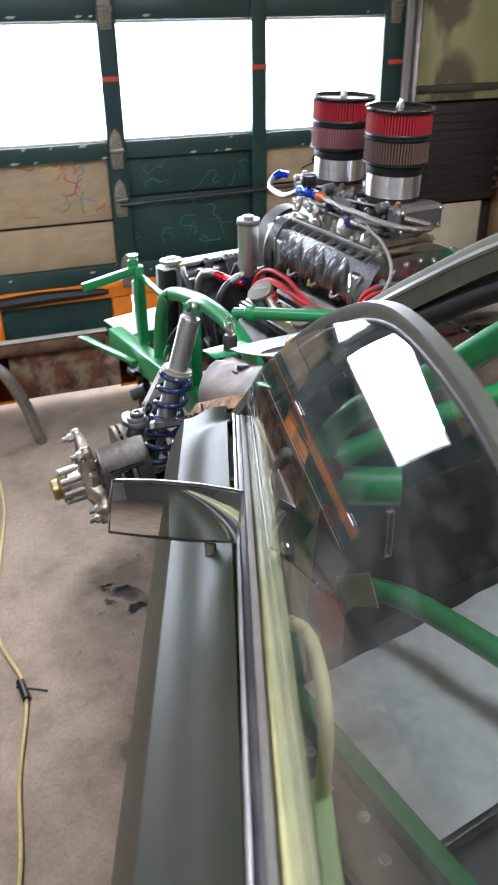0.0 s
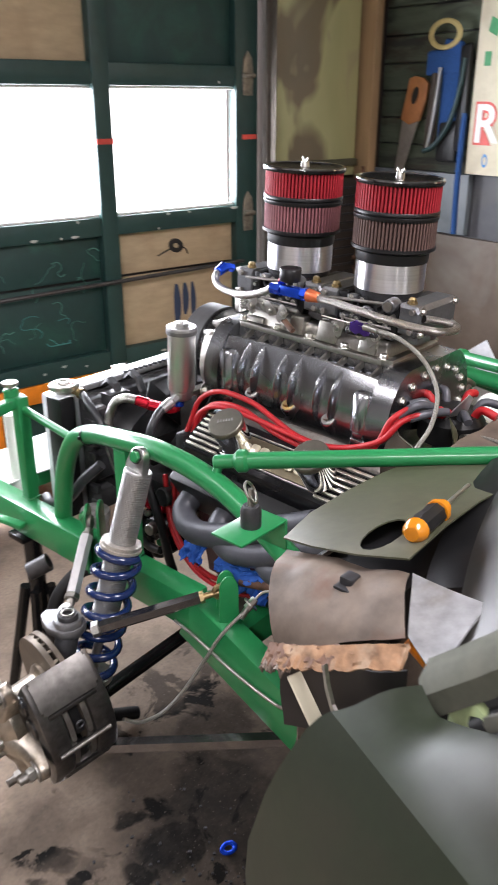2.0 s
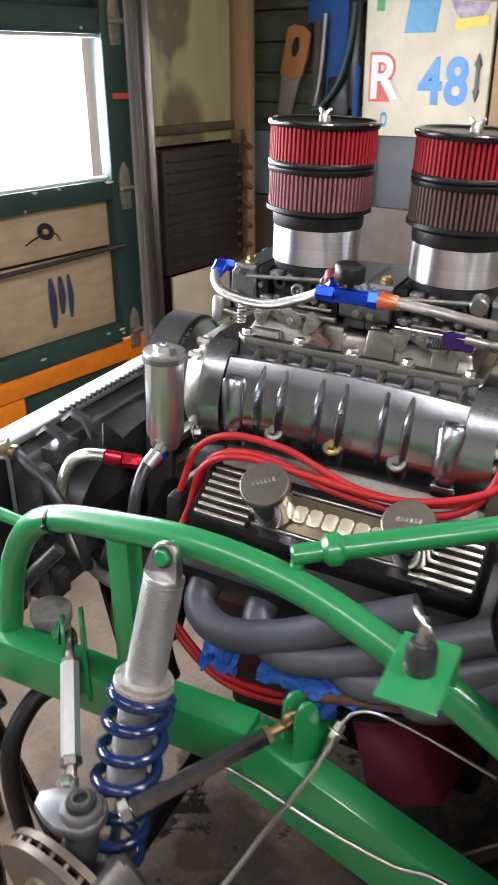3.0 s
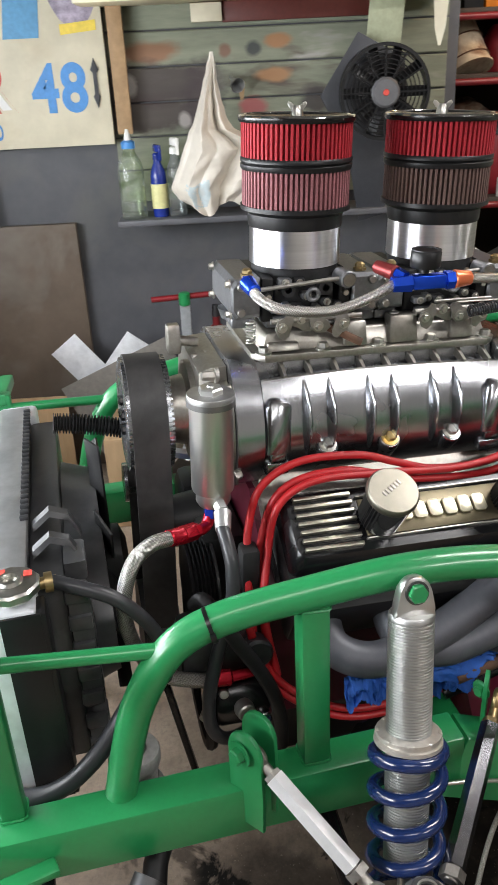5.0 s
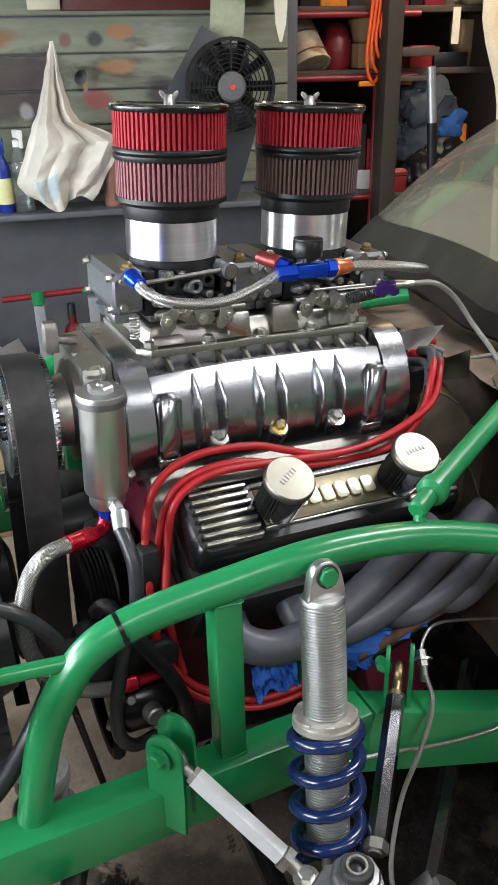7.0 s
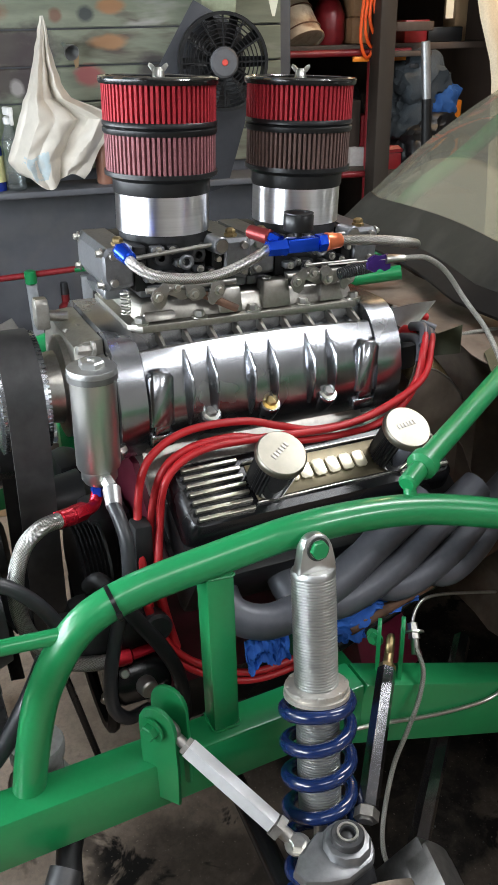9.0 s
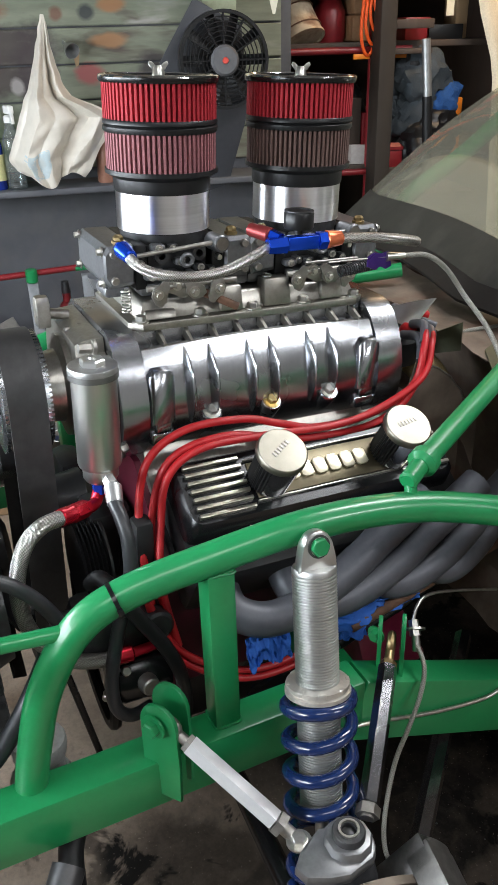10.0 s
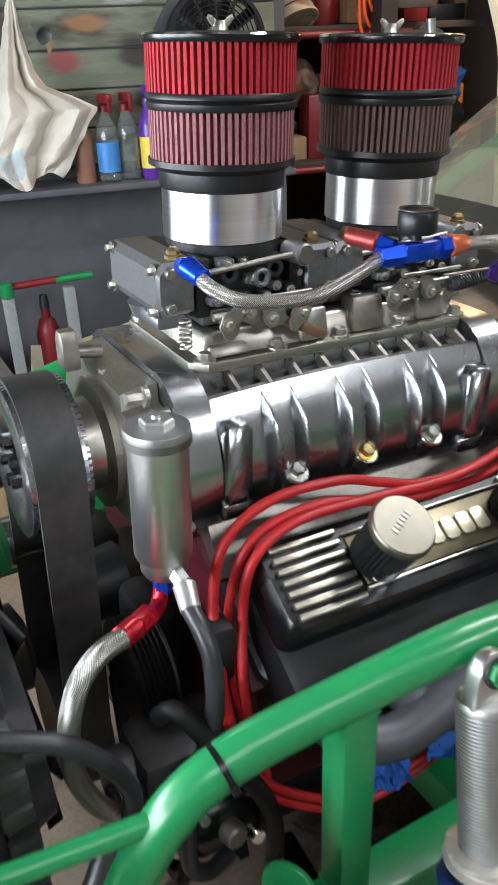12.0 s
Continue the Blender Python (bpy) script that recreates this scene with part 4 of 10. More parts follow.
for v, z in ((0.78, 0.585), (-0.02, 0.50), (-0.55, 0.42)):
    bm = bmesh.new()
    square_tube(bm, (-0.40, v, z), (0.40, v, z), 0.05, 0.06)
    part("cross_member", bm, GREEN, chassis)
for s in (-1, 1):
    pin = thing("hood_pin", "steel hood pin with a ring clip on its plate", "hood pin", CAR, "hood pins")
    bm = bmesh.new()
    lathe(bm, [(0, 0), (0.016, 0), (0.016, 0.026), (0.012, 0.034), (0, 0.034)], Matrix.Translation((s * 0.543, -0.226, 0.917)), 16)
    part("bush", bm, DARK_STEEL, pin)
    bm = bmesh.new()
    rod(bm, (s * 0.543, -0.226, 0.95), (s * 0.543, -0.226, 0.978), 0.006, 0.004, 10)
    torus(bm, Matrix.Translation((s * 0.543, -0.226, 0.972)) @ pose(0, 0, 0, 60, 0, 30), 0.017, 0.0022, 22, 6)
    part("ring_clip", bm, STEEL, pin)


def coil(bm, R, r, z0, z1, turns, m, seg=10):
    pts = []
    steps = int(turns * 22)
    for i in range(steps + 1):
        t = i / steps
        a = 2 * math.pi * turns * t
        e = 0.06
        tz = max(0.0, min(1.0, (t - e) / (1 - 2 * e)))
        pts.append(m @ Vector((R * math.cos(a), R * math.sin(a), z0 + (z1 - z0) * tz)))
    return tube(bm, pts, r, seg, 1, curved=False)


COLLAR = surface("dull_alloy_collar", (0.62, 0.59, 0.54), 0.42, 0.75, grain=60, stain=14, stain_colour=(0.2, 0.18, 0.15), stain_amount=0.6)

THREAD_ALU = surface("cut_aluminium_thread", (0.53, 0.53, 0.52), 0.44, 1.0, grain=70, vary=0.05, stain=10, stain_amount=0.15)


def coilover(top, bottom):
    sh = thing("coilover_shock", "silver threaded coilover shock absorber with a blue spring", "shock absorber", CAR, "coilover shocks")
    m, d = axis_matrix(bottom, top)
    bm = bmesh.new()
    prof = [(0, d * 0.30)]
    z = d * 0.30
    while z < d - 0.038:
        prof += [(0.0247, z), (0.0266, z + 0.0009), (0.0268, z + 0.0016), (0.0266, z + 0.0023), (0.0247, z + 0.0032)]
        z += 0.0036
    prof += [(0.0268, d - 0.034), (0.0268, d - 0.030), (0.0255, d - 0.0275), (0, d - 0.0265)]
    lathe(bm, prof, m, 32)
    part("threaded_body", bm, THREAD_ALU, sh)
    bm = bmesh.new()
    side = Vector((0, 1, 0))
    q = m.to_3x3().to_4x4()
    ax = (q @ Vector((0, 0, 1))).normalized()
    xx = side.cross(ax).normalized()
    yy = ax.cross(xx).normalized()
    if xx.x * top[0] < 0:
        xx = -xx
    face = Matrix((yy, ax, xx)).transposed().to_4x4()
    face.translation = Vector(top)
    out = [(-0.0252, -0.030), (0.0252, -0.030), (0.0250, -0.0255), (0.0232, -0.0205), (0.0212, -0.010), (0.0190, 0.0)]
    out += [(0.0180 * math.cos(t), 0.002 + 0.0165 * math.sin(t)) for t in np.linspace(0.1, math.pi - 0.1, 11)] + [(-0.0190, 0.0), (-0.0212, -0.010), (-0.0232, -0.0205), (-0.0250, -0.0255)]
    slab(bm, out, 0.016, face @ Matrix.Translation((0, 0, -0.003)), 0.0035)
    part("top_eye", bm, SATIN_ALU, sh)
    bm = bmesh.new()
    hexagon(bm, Vector(top) + xx * 0.0135, xx, 0.0115, 0.008, washer=False)
    rod(bm, Vector(top) - xx * 0.035, Vector(top) + xx * 0.012, 0.007, None, 10)
    part("top_bolt", bm, GREEN, sh, "green painted bolt")
    bm = bmesh.new()
    lathe(bm, [(0.0115, 0), (0.0142, 0), (0.0142, 0.0022), (0.0115, 0.0022)], axis_matrix(Vector(top) + xx * 0.0128, Vector(top) + xx)[0], 24, True)
    part("bush", bm, DARK_STEEL, sh)
    bm = bmesh.new()
    zc = d - 0.183
    lathe(bm, [(0.0268, zc - 0.004), (0.0405, zc - 0.004), (0.0405, zc + 0.001), (0.0370, zc + 0.002), (0.0370, zc + 0.0035), (0.0385, zc + 0.0045), (0.0385, zc + 0.009), (0.0268, zc + 0.010)], m, 32, True)
    for k in range(8):
        a = 2 * math.pi * k / 8
        box(bm, (0, 0, 0), (0.005, 0.010, 0.005), 0.0010, m @ Matrix.Translation((0.0365 * math.cos(a), 0.0365 * math.sin(a), zc + 0.0075)) @ pose(0, 0, 0, 0, 0, math.degrees(a)))
    part("spring_collar", bm, COLLAR, sh)
    bm = bmesh.new()
    coil(bm, 0.0400, 0.0083, 0.035, zc - 0.013, 6.6, m, 12)
    part("spring", bm, SPRING_BLUE, sh)
    bm = bmesh.new()
    rod(bm, bottom, Vector(bottom) + (Vector(top) - Vector(bottom)) * 0.34, 0.009, None, 12)
    lathe(bm, [(0, 0.0), (0.03, 0.0), (0.042, 0.016), (0.042, 0.028), (0, 0.028)], m, 24)
    part("piston_rod", bm, STEEL, sh)
    return sh


coilover((-0.456, 0.117, 0.898), (-0.585, 0.166, 0.43))
coilover((0.456, 0.117, 0.898), (0.585, 0.166, 0.43))


BALL_STEEL = surface("dark_plated_ball_joint", (0.27, 0.27, 0.275), 0.38, 0.8, grain=60, vary=0.2, stain=12, relief=0.15)


def suspension(s):
    arm = thing("upper_control_arm", "silver adjustable links meeting at an upper ball joint", "suspension arm", CAR, "upper control arms")
    bj = Vector((s * 0.622, 0.160, 0.600))

    def link(a, b, r, mat, name):
        a, b = Vector(a), Vector(b)
        bm = bmesh.new()
        stop = 0.93 if name == "rear_link" else 0.80
        m6, d6 = axis_matrix(a.lerp(b, 0.16), a.lerp(b, stop))
        face = m6.to_3x3().inverted() @ Vector((s * 0.304, -0.094, 0.95))
        turn = math.atan2(face.y, face.x) - radians(30) if name == "rear_link" else 0.0
        lathe(bm, [(0, 0), (r, 0), (r, d6), (0, d6)], m6 @ Matrix.Rotation(turn, 4, "Z"), 6)
        part(name, bm, mat, arm)
        bm = bmesh.new()
        rod(bm, a.lerp(b, stop + 0.01), a.lerp(b, stop + 0.06), r * 1.15, None, 6)
        rod(bm, a.lerp(b, stop), b, r * 0.62, None, 12)
        part("jam_nut", bm, GREY_STEEL, arm)
        bm = bmesh.new()
        rod(bm, a, a.lerp(b, 0.20), r * 0.5, None, 10)
        rod(bm, a.lerp(b, 0.13), a.lerp(b, 0.16), r * 0.9, None, 6)
        turn = math.degrees(math.atan2((b - a).y, (b - a).x))
        torus(bm, Matrix.Translation(a) @ pose(0, 0, 0, 90, 0, turn), 0.012, 0.006, 18, 8)
        part("rod_end", bm, BRASS if name == "rear_link" else GREY_STEEL, arm)

    link((s * 0.446, 0.308, 0.684), (s * 0.591, 0.204, 0.583), 0.0135, LINK_ALU, "front_link")
    link((s * 0.414, -0.038, 0.650), (s * 0.600, 0.120, 0.588), 0.0132, WORN_BLACK, "rear_link")
    bm = bmesh.new()
    lathe(bm, [(0, -0.026), (0.025, -0.026), (0.0285, -0.018), (0.0285, 0.004), (0.026, 0.009), (0.022, 0.010), (0, 0.010)], Matrix.Translation(bj), 10)
    lobe = [(0.034 * math.cos(t), 0.031 * math.sin(t)) for t in np.linspace(-2.6, 0.75, 14)] + [(0.016, 0.054), (0.0, 0.070), (-0.018, 0.064), (-0.030, 0.040), (-0.036, 0.018)]
    slab(bm, [(-s * x, y) for x, y in lobe], 0.018, Matrix.Translation(bj + Vector((0, 0, -0.020))), 0.005)
    part("ball_joint", bm, BALL_STEEL, arm)
    bm = bmesh.new()
    lathe(bm, [(0.009, 0.009), (0.0195, 0.009), (0.0195, 0.017), (0.018, 0.019), (0.009, 0.019)], Matrix.Translation(bj), 28, True)
    part("joint_ring", bm, DARK_STEEL, arm)
    bm = bmesh.new()
    lathe(bm, [(0, 0.008), (0.0092, 0.008), (0.0092, 0.013), (0.004, 0.016), (0, 0.016)], Matrix.Translation(bj), 14)
    part("stud", bm, DARK_STEEL, arm)
    bm = bmesh.new()
    lathe(bm, [(0.0098, 0.018), (0.0125, 0.018), (0.0125, 0.0225), (0.0098, 0.0225)], Matrix.Translation(bj), 24, True)
    part("retaining_ring", bm, STEEL, arm, "bright retaining ring")
    bm = bmesh.new()
    hexagon(bm, bj + Vector((-s * 0.03, 0.048, -0.010)), (0, 0, 1), 0.010, 0.010)
    part("bolt", bm, STEEL, arm)

    low = thing("lower_control_arm", "black steel lower suspension arm", "suspension arm", CAR, "lower control arms")
    bm = bmesh.new()
    m6, d6 = axis_matrix((s * 0.20, -0.375, 0.36), (s * 0.70, 0.150, 0.355))
    # one flat is turned so that it mirrors a ceiling lamp
    face = m6.to_3x3().inverted() @ Vector((s * 0.304, -0.094, 0.95))
    lathe(bm, [(0, 0), (0.0165, 0), (0.0165, d6), (0, d6)], m6 @ Matrix.Rotation(math.atan2(face.y, face.x) - radians(30), 4, "Z"), 6)
    part("rear_tube", bm, WORN_BLACK, low, "worn black bar with one face turned to shine")
    bm = bmesh.new()
    rod(bm, (s * 0.20, 0.17, 0.40), (s * 0.70, 0.185, 0.355), 0.016, None, 14)
    part("front_tube", bm, BLACK, low)
    bm = bmesh.new()
    box(bm, (s * 0.60, 0.166, 0.415), (0.09, 0.05, 0.03), 0.006)
    rod(bm, (s * 0.60, 0.160, 0.40), (s * 0.60, 0.14, 0.36), 0.014, None, 10)
    part("shock_mount", bm, BLACK, low)

    # hub with its five long arms, rotor and caliper
    hub = thing("wheel_hub", "greasy bare front wheel hub with five long arms and brake rotor", "wheel hub", CAR, "wheel hubs")
    c = Vector((s * 0.765, 0.178, 0.450))
    ax = Vector((s * 0.978, 0.150, -0.142)).normalized()
    e1 = (ax.cross(Vector((0, 0, 1))) * -s).normalized()
    up = Vector((0, 0, 1)) - ax * ax.z
    up.normalize()
    m = Matrix((-e1, up, ax)).transposed().to_4x4() if s > 0 else Matrix((e1, up, ax)).transposed().to_4x4()
    m.translation = c
    rc = -0.105
    for z0 in (rc - 0.014, rc + 0.004):
        bm = bmesh.new()
        lathe(bm, [(0.05, z0), (0.118, z0), (0.118, z0 + 0.010), (0.05, z0 + 0.010)], m, 48, True)
        part("rotor_plate", bm, ROTOR_IRON, hub, "worn iron brake rotor plate")
    bm = bmesh.new()
    for k in range(30):
        a = 2 * math.pi * k / 30
        box(bm, (0, 0, 0), (0.055, 0.0055, 0.009), 0, m @ Matrix.Translation((0, 0, rc)) @ Matrix.Rotation(a, 4, "Z") @ Matrix.Translation((0.089, 0, 0.0)) @ pose(0, 0, 0, 0, 0, 25))
    vanes = part("rotor_vanes", bm, ROTOR_IRON, hub)
    vanes["kind"] = "stuff"
    bm = bmesh.new()
    lathe(bm, [(0, rc - 0.03), (0.05, rc - 0.03), (0.064, rc), (0.064, rc + 0.02), (0.052, rc + 0.03), (0.050, -0.03), (0.068, -0.014), (0.070, 0.006), (0.056, 0.022), (0.046, 0.030), (0.040, 0.06), (0.046, 0.066), (0.046, 0.076), (0, 0.076)], m, 28)
    part("hub_body", bm, HUB_CAST, hub)
    for k in range(5):
        a = 0.76 + 2 * math.pi * k / 5
        d = Vector((math.sin(a), math.cos(a), 0))
        q = Vector((d.y, -d.x, 0))
        rings = []
        for r, hw, z0, z1 in ((0.030, 0.030, -0.016, 0.034), (0.058, 0.023, -0.020, 0.026), (0.088, 0.018, -0.022, 0.014), (0.112, 0.019, -0.018, 0.011), (0.128, 0.020, -0.014, 0.010), (0.141, 0.014, -0.011, 0.008), (0.147, 0.006, -0.008, 0.005)):
            rings.append([m @ (d * r + q * x + Vector((0, 0, z))) for x, z in ((-hw, z0), (hw, z0), (hw, z1 * 0.7 + z0 * 0.3), (hw * 0.55, z1), (-hw * 0.55, z1), (-hw, z1 * 0.7 + z0 * 0.3))])
        bm = bmesh.new()
        loft(bm, rings)
        part("arm", bm, HUB_CAST, hub, "cast hub arm", 60)
        bm = bmesh.new()
        p = m @ (d * 0.126 + Vector((0, 0, 0.006)))
        rod(bm, p, p + ax * 0.034, 0.0075, None, 10, 0.001)
        hexagon(bm, p, ax, 0.0130, 0.018)
        part("wheel_stud", bm, GREY_STEEL, hub)
    for k in range(8):
        a = 2 * math.pi * k / 8
        p = m @ Vector((0.043 * math.cos(a), 0.043 * math.sin(a), 0.022))
        bm = bmesh.new()
        rod(bm, p, p + ax * 0.062, 0.0098, 0.0090, 12, 0.003)
        part("drive_bolt", bm, STEEL, hub, "plated drive flange bolt")
    bm = bmesh.new()
    lathe(bm, [(0, 0.070), (0.040, 0.070), (0.043, 0.076), (0.043, 0.086), (0.030, 0.090), (0.030, 0.104), (0.026, 0.110), (0, 0.110)], m, 24)
    part("dust_cap", bm, BRASS, hub, "brass-coloured dust cap")
    # caliper, gripping the rotor from behind
    cal = thing("brake_caliper", "large dusty black brake caliper gripping the rotor", "brake caliper", CAR, "brake calipers")
    o = c + ax * (rc + 0.012) + Vector((0, 0.030, -0.002))
    rad_dir = Vector((0, -1.0, 0.04))
    rad_dir = (rad_dir - ax * rad_dir.dot(ax)).normalized()
    tan_dir = ax.cross(rad_dir).normalized() * (1 if ax.cross(rad_dir).z > 0 else -1)
    km = Matrix((rad_dir, tan_dir, ax)).transposed().to_4x4()
    km.translation = o

    def arc_block(t0, t1, r0, r1, a0, a1, mat, name, label="", bev=0.006, steps=8):
        """A block bent round the rotor: angles t0 to t1, radii r0 to r1, from a0 to a1 along the axle."""
        r0, r1 = r0 * 0.98, r1 * 0.98
        ring = [(r1 * math.cos(t0 + (t1 - t0) * k / steps), r1 * math.sin(t0 + (t1 - t0) * k / steps)) for k in range(steps + 1)]
        ring += [(r0 * math.cos(t1 + (t0 - t1) * k / steps), r0 * math.sin(t1 + (t0 - t1) * k / steps)) for k in range(steps + 1)]
        bm = bmesh.new()
        slab(bm, ring, a1 - a0, km @ Matrix.Translation((0, 0, a0)), bev)
        return part(name, bm, mat, cal, label)

    arc_block(-0.84, 0.84, 0.080, 0.170, 0.024, 0.066, CALIPER, "outer_half")
    arc_block(-0.84, 0.84, 0.080, 0.170, -0.066, -0.024, CALIPER, "inner_half")
    arc_block(0.44, 0.84, 0.140, 0.176, -0.056, 0.056, BRIDGE, "bridge", "broad cast bridge", 0.008)
    arc_block(-0.84, -0.64, 0.140, 0.172, -0.056, 0.056, BRIDGE, "bridge", "", 0.008)
    for t0, t1 in ((-0.06, 0.36), (-0.58, -0.16)):
        for a0 in (-0.022, 0.012):
            arc_block(t0, t1, 0.09, 0.163, a0, a0 + 0.010, GREY_STEEL, "pad_plate", "", 0.0015, 4)
        arc_block(t0 + 0.03, t1 - 0.03, 0.09, 0.156, -0.008, 0.008, BLACK_PLASTIC, "pad_spring", "", 0.002, 4)
    for k in (0.40, -0.62, -0.11):
        bm = bmesh.new()
        box(bm, (0.166 * math.cos(k), 0.166 * math.sin(k), 0), (0.008, 0.009, 0.094), 0.002, km)
        part("window_lip", bm, CALIPER, cal)
    bm = bmesh.new()
    p = km @ Vector((0.170, -0.015, -0.050))
    rod(bm, p, km @ Vector((0.170, -0.015, 0.052)), 0.0042, None, 10)
    part("pad_pin", bm, GREY_STEEL, cal)
    for k in (0.0, -0.05):
        bm = bmesh.new()
        torus(bm, km @ Matrix.Translation((0.162, k + 0.022, 0.0)) @ pose(0, 0, 0, 0, 90, 0), 0.007, 0.0025, 16, 6)
        part("pad_ring", bm, DARK_STEEL, cal)
    for k in (-0.62, -0.2, 0.2, 0.62):
        bm = bmesh.new()
        lathe(bm, [(0, 0.064), (0.020, 0.064), (0.020, 0.070), (0.016, 0.073), (0, 0.073)], km @ Matrix.Translation((0.112 * math.cos(k), 0.112 * math.sin(k), 0)), 20)
        part("piston_cap", bm, CALIPER, cal)
    for k in (-0.66, 0.66):
        bm = bmesh.new()
        hexagon(bm, km @ Vector((0.136 * math.cos(k), 0.136 * math.sin(k), 0.066)), ax, 0.008, 0.008)
        part("bolt", bm, DARK_STEEL, cal)
    c = o
    # knuckle
    bm = bmesh.new()
    tube(bm, [bj + Vector((0, 0, -0.015)), bj + Vector((s * 0.02, -0.005, -0.06)), c - ax * 0.04, (s * 0.68, 0.19, 0.42), (s * 0.69, 0.18, 0.355)], 0.022, 12, 5)
    part("knuckle", bm, DARK_STEEL, hub)


suspension(-1)
suspension(1)

# jack stands under the frame, hidden low
for u, v in ((-0.41, 0.60), (0.41, 0.60), (-0.41, -0.50), (0.41, -0.50)):
    st = thing("jack_stand", "black steel jack stand under the frame rail", "jack stand", CAR @ Matrix.Translation((u, v, 0)), "jack stands")
    top = 0.545 if v > 0 else 0.38
    for a in range(4):
        bm = bmesh.new()
        rod(bm, (0.11 * math.cos(a * math.pi / 2 + 0.785), 0.11 * math.sin(a * math.pi / 2 + 0.785), 0), (0.03 * math.cos(a * math.pi / 2 + 0.785), 0.03 * math.sin(a * math.pi / 2 + 0.785), top * 0.7), 0.014, None, 8)
        part("leg", bm, BLACK, st)
    bm = bmesh.new()
    rod(bm, (0, 0, top * 0.35), (0, 0, top - 0.01), 0.022, None, 12)
    box(bm, (0, 0, top - 0.008), (0.09, 0.06, 0.016), 0.003)
    part("saddle", bm, BLACK, st)

# weld beads where the chassis tubes meet
for s in (-1, 1):
    for pos, nrm, rr, sq in (((0.408, 0.222, 0.626), (0, 0, 1), 0.022, True), ((0.408, 0.222, 0.868), (0, -0.1, 1), 0.022, True), ((0.404, 0.397, 0.835), (-0.3, 0.9, -0.2), 0.0115, False),
                             ((0.394, 0.606, 0.626), (0, 0, 1), 0.019, True), ((0.432, -0.040, 0.892), (0.4, 0, 1), 0.0105, False)):
        bm = bmesh.new()
        q = axis_matrix((s * pos[0], pos[1], pos[2]), (s * (pos[0] + nrm[0]), pos[1] + nrm[1], pos[2] + nrm[2]))[0]
        loop_pts = []
        for k in range(40):
            a = 2 * math.pi * k / 40
            e = 1.0 / max(abs(math.cos(a)), abs(math.sin(a))) if sq else 1.0
            wob = 0.0003 * math.sin(k * 2.1)
            loop_pts.append(q @ Vector(((rr * 0.86 * min(e, 1.3) + wob) * math.cos(a), (rr * 0.86 * min(e, 1.3) + wob) * math.sin(a), wob * 2)) if sq else q @ Vector(((rr + wob) * math.cos(a), (rr + wob) * math.sin(a), wob * 2)))
        tube(bm, loop_pts, 0.0018, 6, 1, curved=False, closed=True)
        part("weld_bead", bm, GREEN, chassis)

# ---------------------------------------------------------------- engine
engine = thing("v8_engine", "black and maroon V8 engine with grey coated headers", "engine", ENG)
bm = bmesh.new()
loft(bm, [[(u, v, w) for u, w in ((-0.10, -0.10), (0.10, -0.10), (0.24, -0.22), (0.20, -0.30), (0.16, -0.50), (-0.16, -0.50), (-0.20, -0.30), (-0.24, -0.22))] for v in (0.22, -0.28)])
part("block", bm, MAROON, engine, "maroon engine block")
bm = bmesh.new()
loft(bm, [[(-0.27 + x, v, w) for x, v, w in ((0, -0.09, -0.40), (0, -0.17, -0.36), (0, -0.25, -0.51), (0, -0.14, -0.57))], [(-0.15 + x, v, w) for x, v, w in ((0, -0.09, -0.38), (0, -0.19, -0.34), (0, -0.27, -0.51), (0, -0.14, -0.57))]])
bmesh.ops.bevel(bm, geom=bm.edges[:], offset=0.008, segments=2, affect="EDGES", profile=0.5)
part("bell_housing", bm, surface("dull_maroon_paint", (0.11, 0.008, 0.025), 0.4, stain=6), engine, "dull maroon housing flank")
bm = bmesh.new()
box(bm, (0, -0.05, -0.56), (0.26, 0.48, 0.14), 0.02)
part("oil_pan", bm, BLACK, engine)
bm = bmesh.new()
loft(bm, [[(u * k, v, w) for u, w in ((-0.11, -0.06), (0.11, -0.06), (0.15, -0.13), (0.10, -0.18), (-0.10, -0.18), (-0.15, -0.13))] for v, k in ((0.21, 1), (-0.26, 1))])
part("intake_manifold", bm, CAST, engine)
bm = bmesh.new()
box(bm, (0, 0.255, -0.33), (0.20, 0.07, 0.30), 0.02)
rod(bm, (0, 0.28, -0.20), (0, 0.345, -0.20), 0.05, 0.04, 20)
box(bm, (-0.09, 0.28, -0.22), (0.09, 0.05, 0.12), 0.02)
box(bm, (0.09, 0.28, -0.22), (0.09, 0.05, 0.12), 0.02)
part("timing_cover", bm, BLACK_PLASTIC, engine)
bm = bmesh.new()
box(bm, (-0.22, 0.30, -0.29), (0.09, 0.12, 0.09), 0.02)
rod(bm, (-0.22, 0.29, -0.29), (-0.22, 0.385, -0.29), 0.036, None, 20, 0.004)
rod(bm, (-0.255, 0.25, -0.27), (-0.285, 0.25, -0.265), 0.022, None, 16, 0.004)
part("fuel_pump", bm, DARK_STEEL, engine, "black mechanical pump")

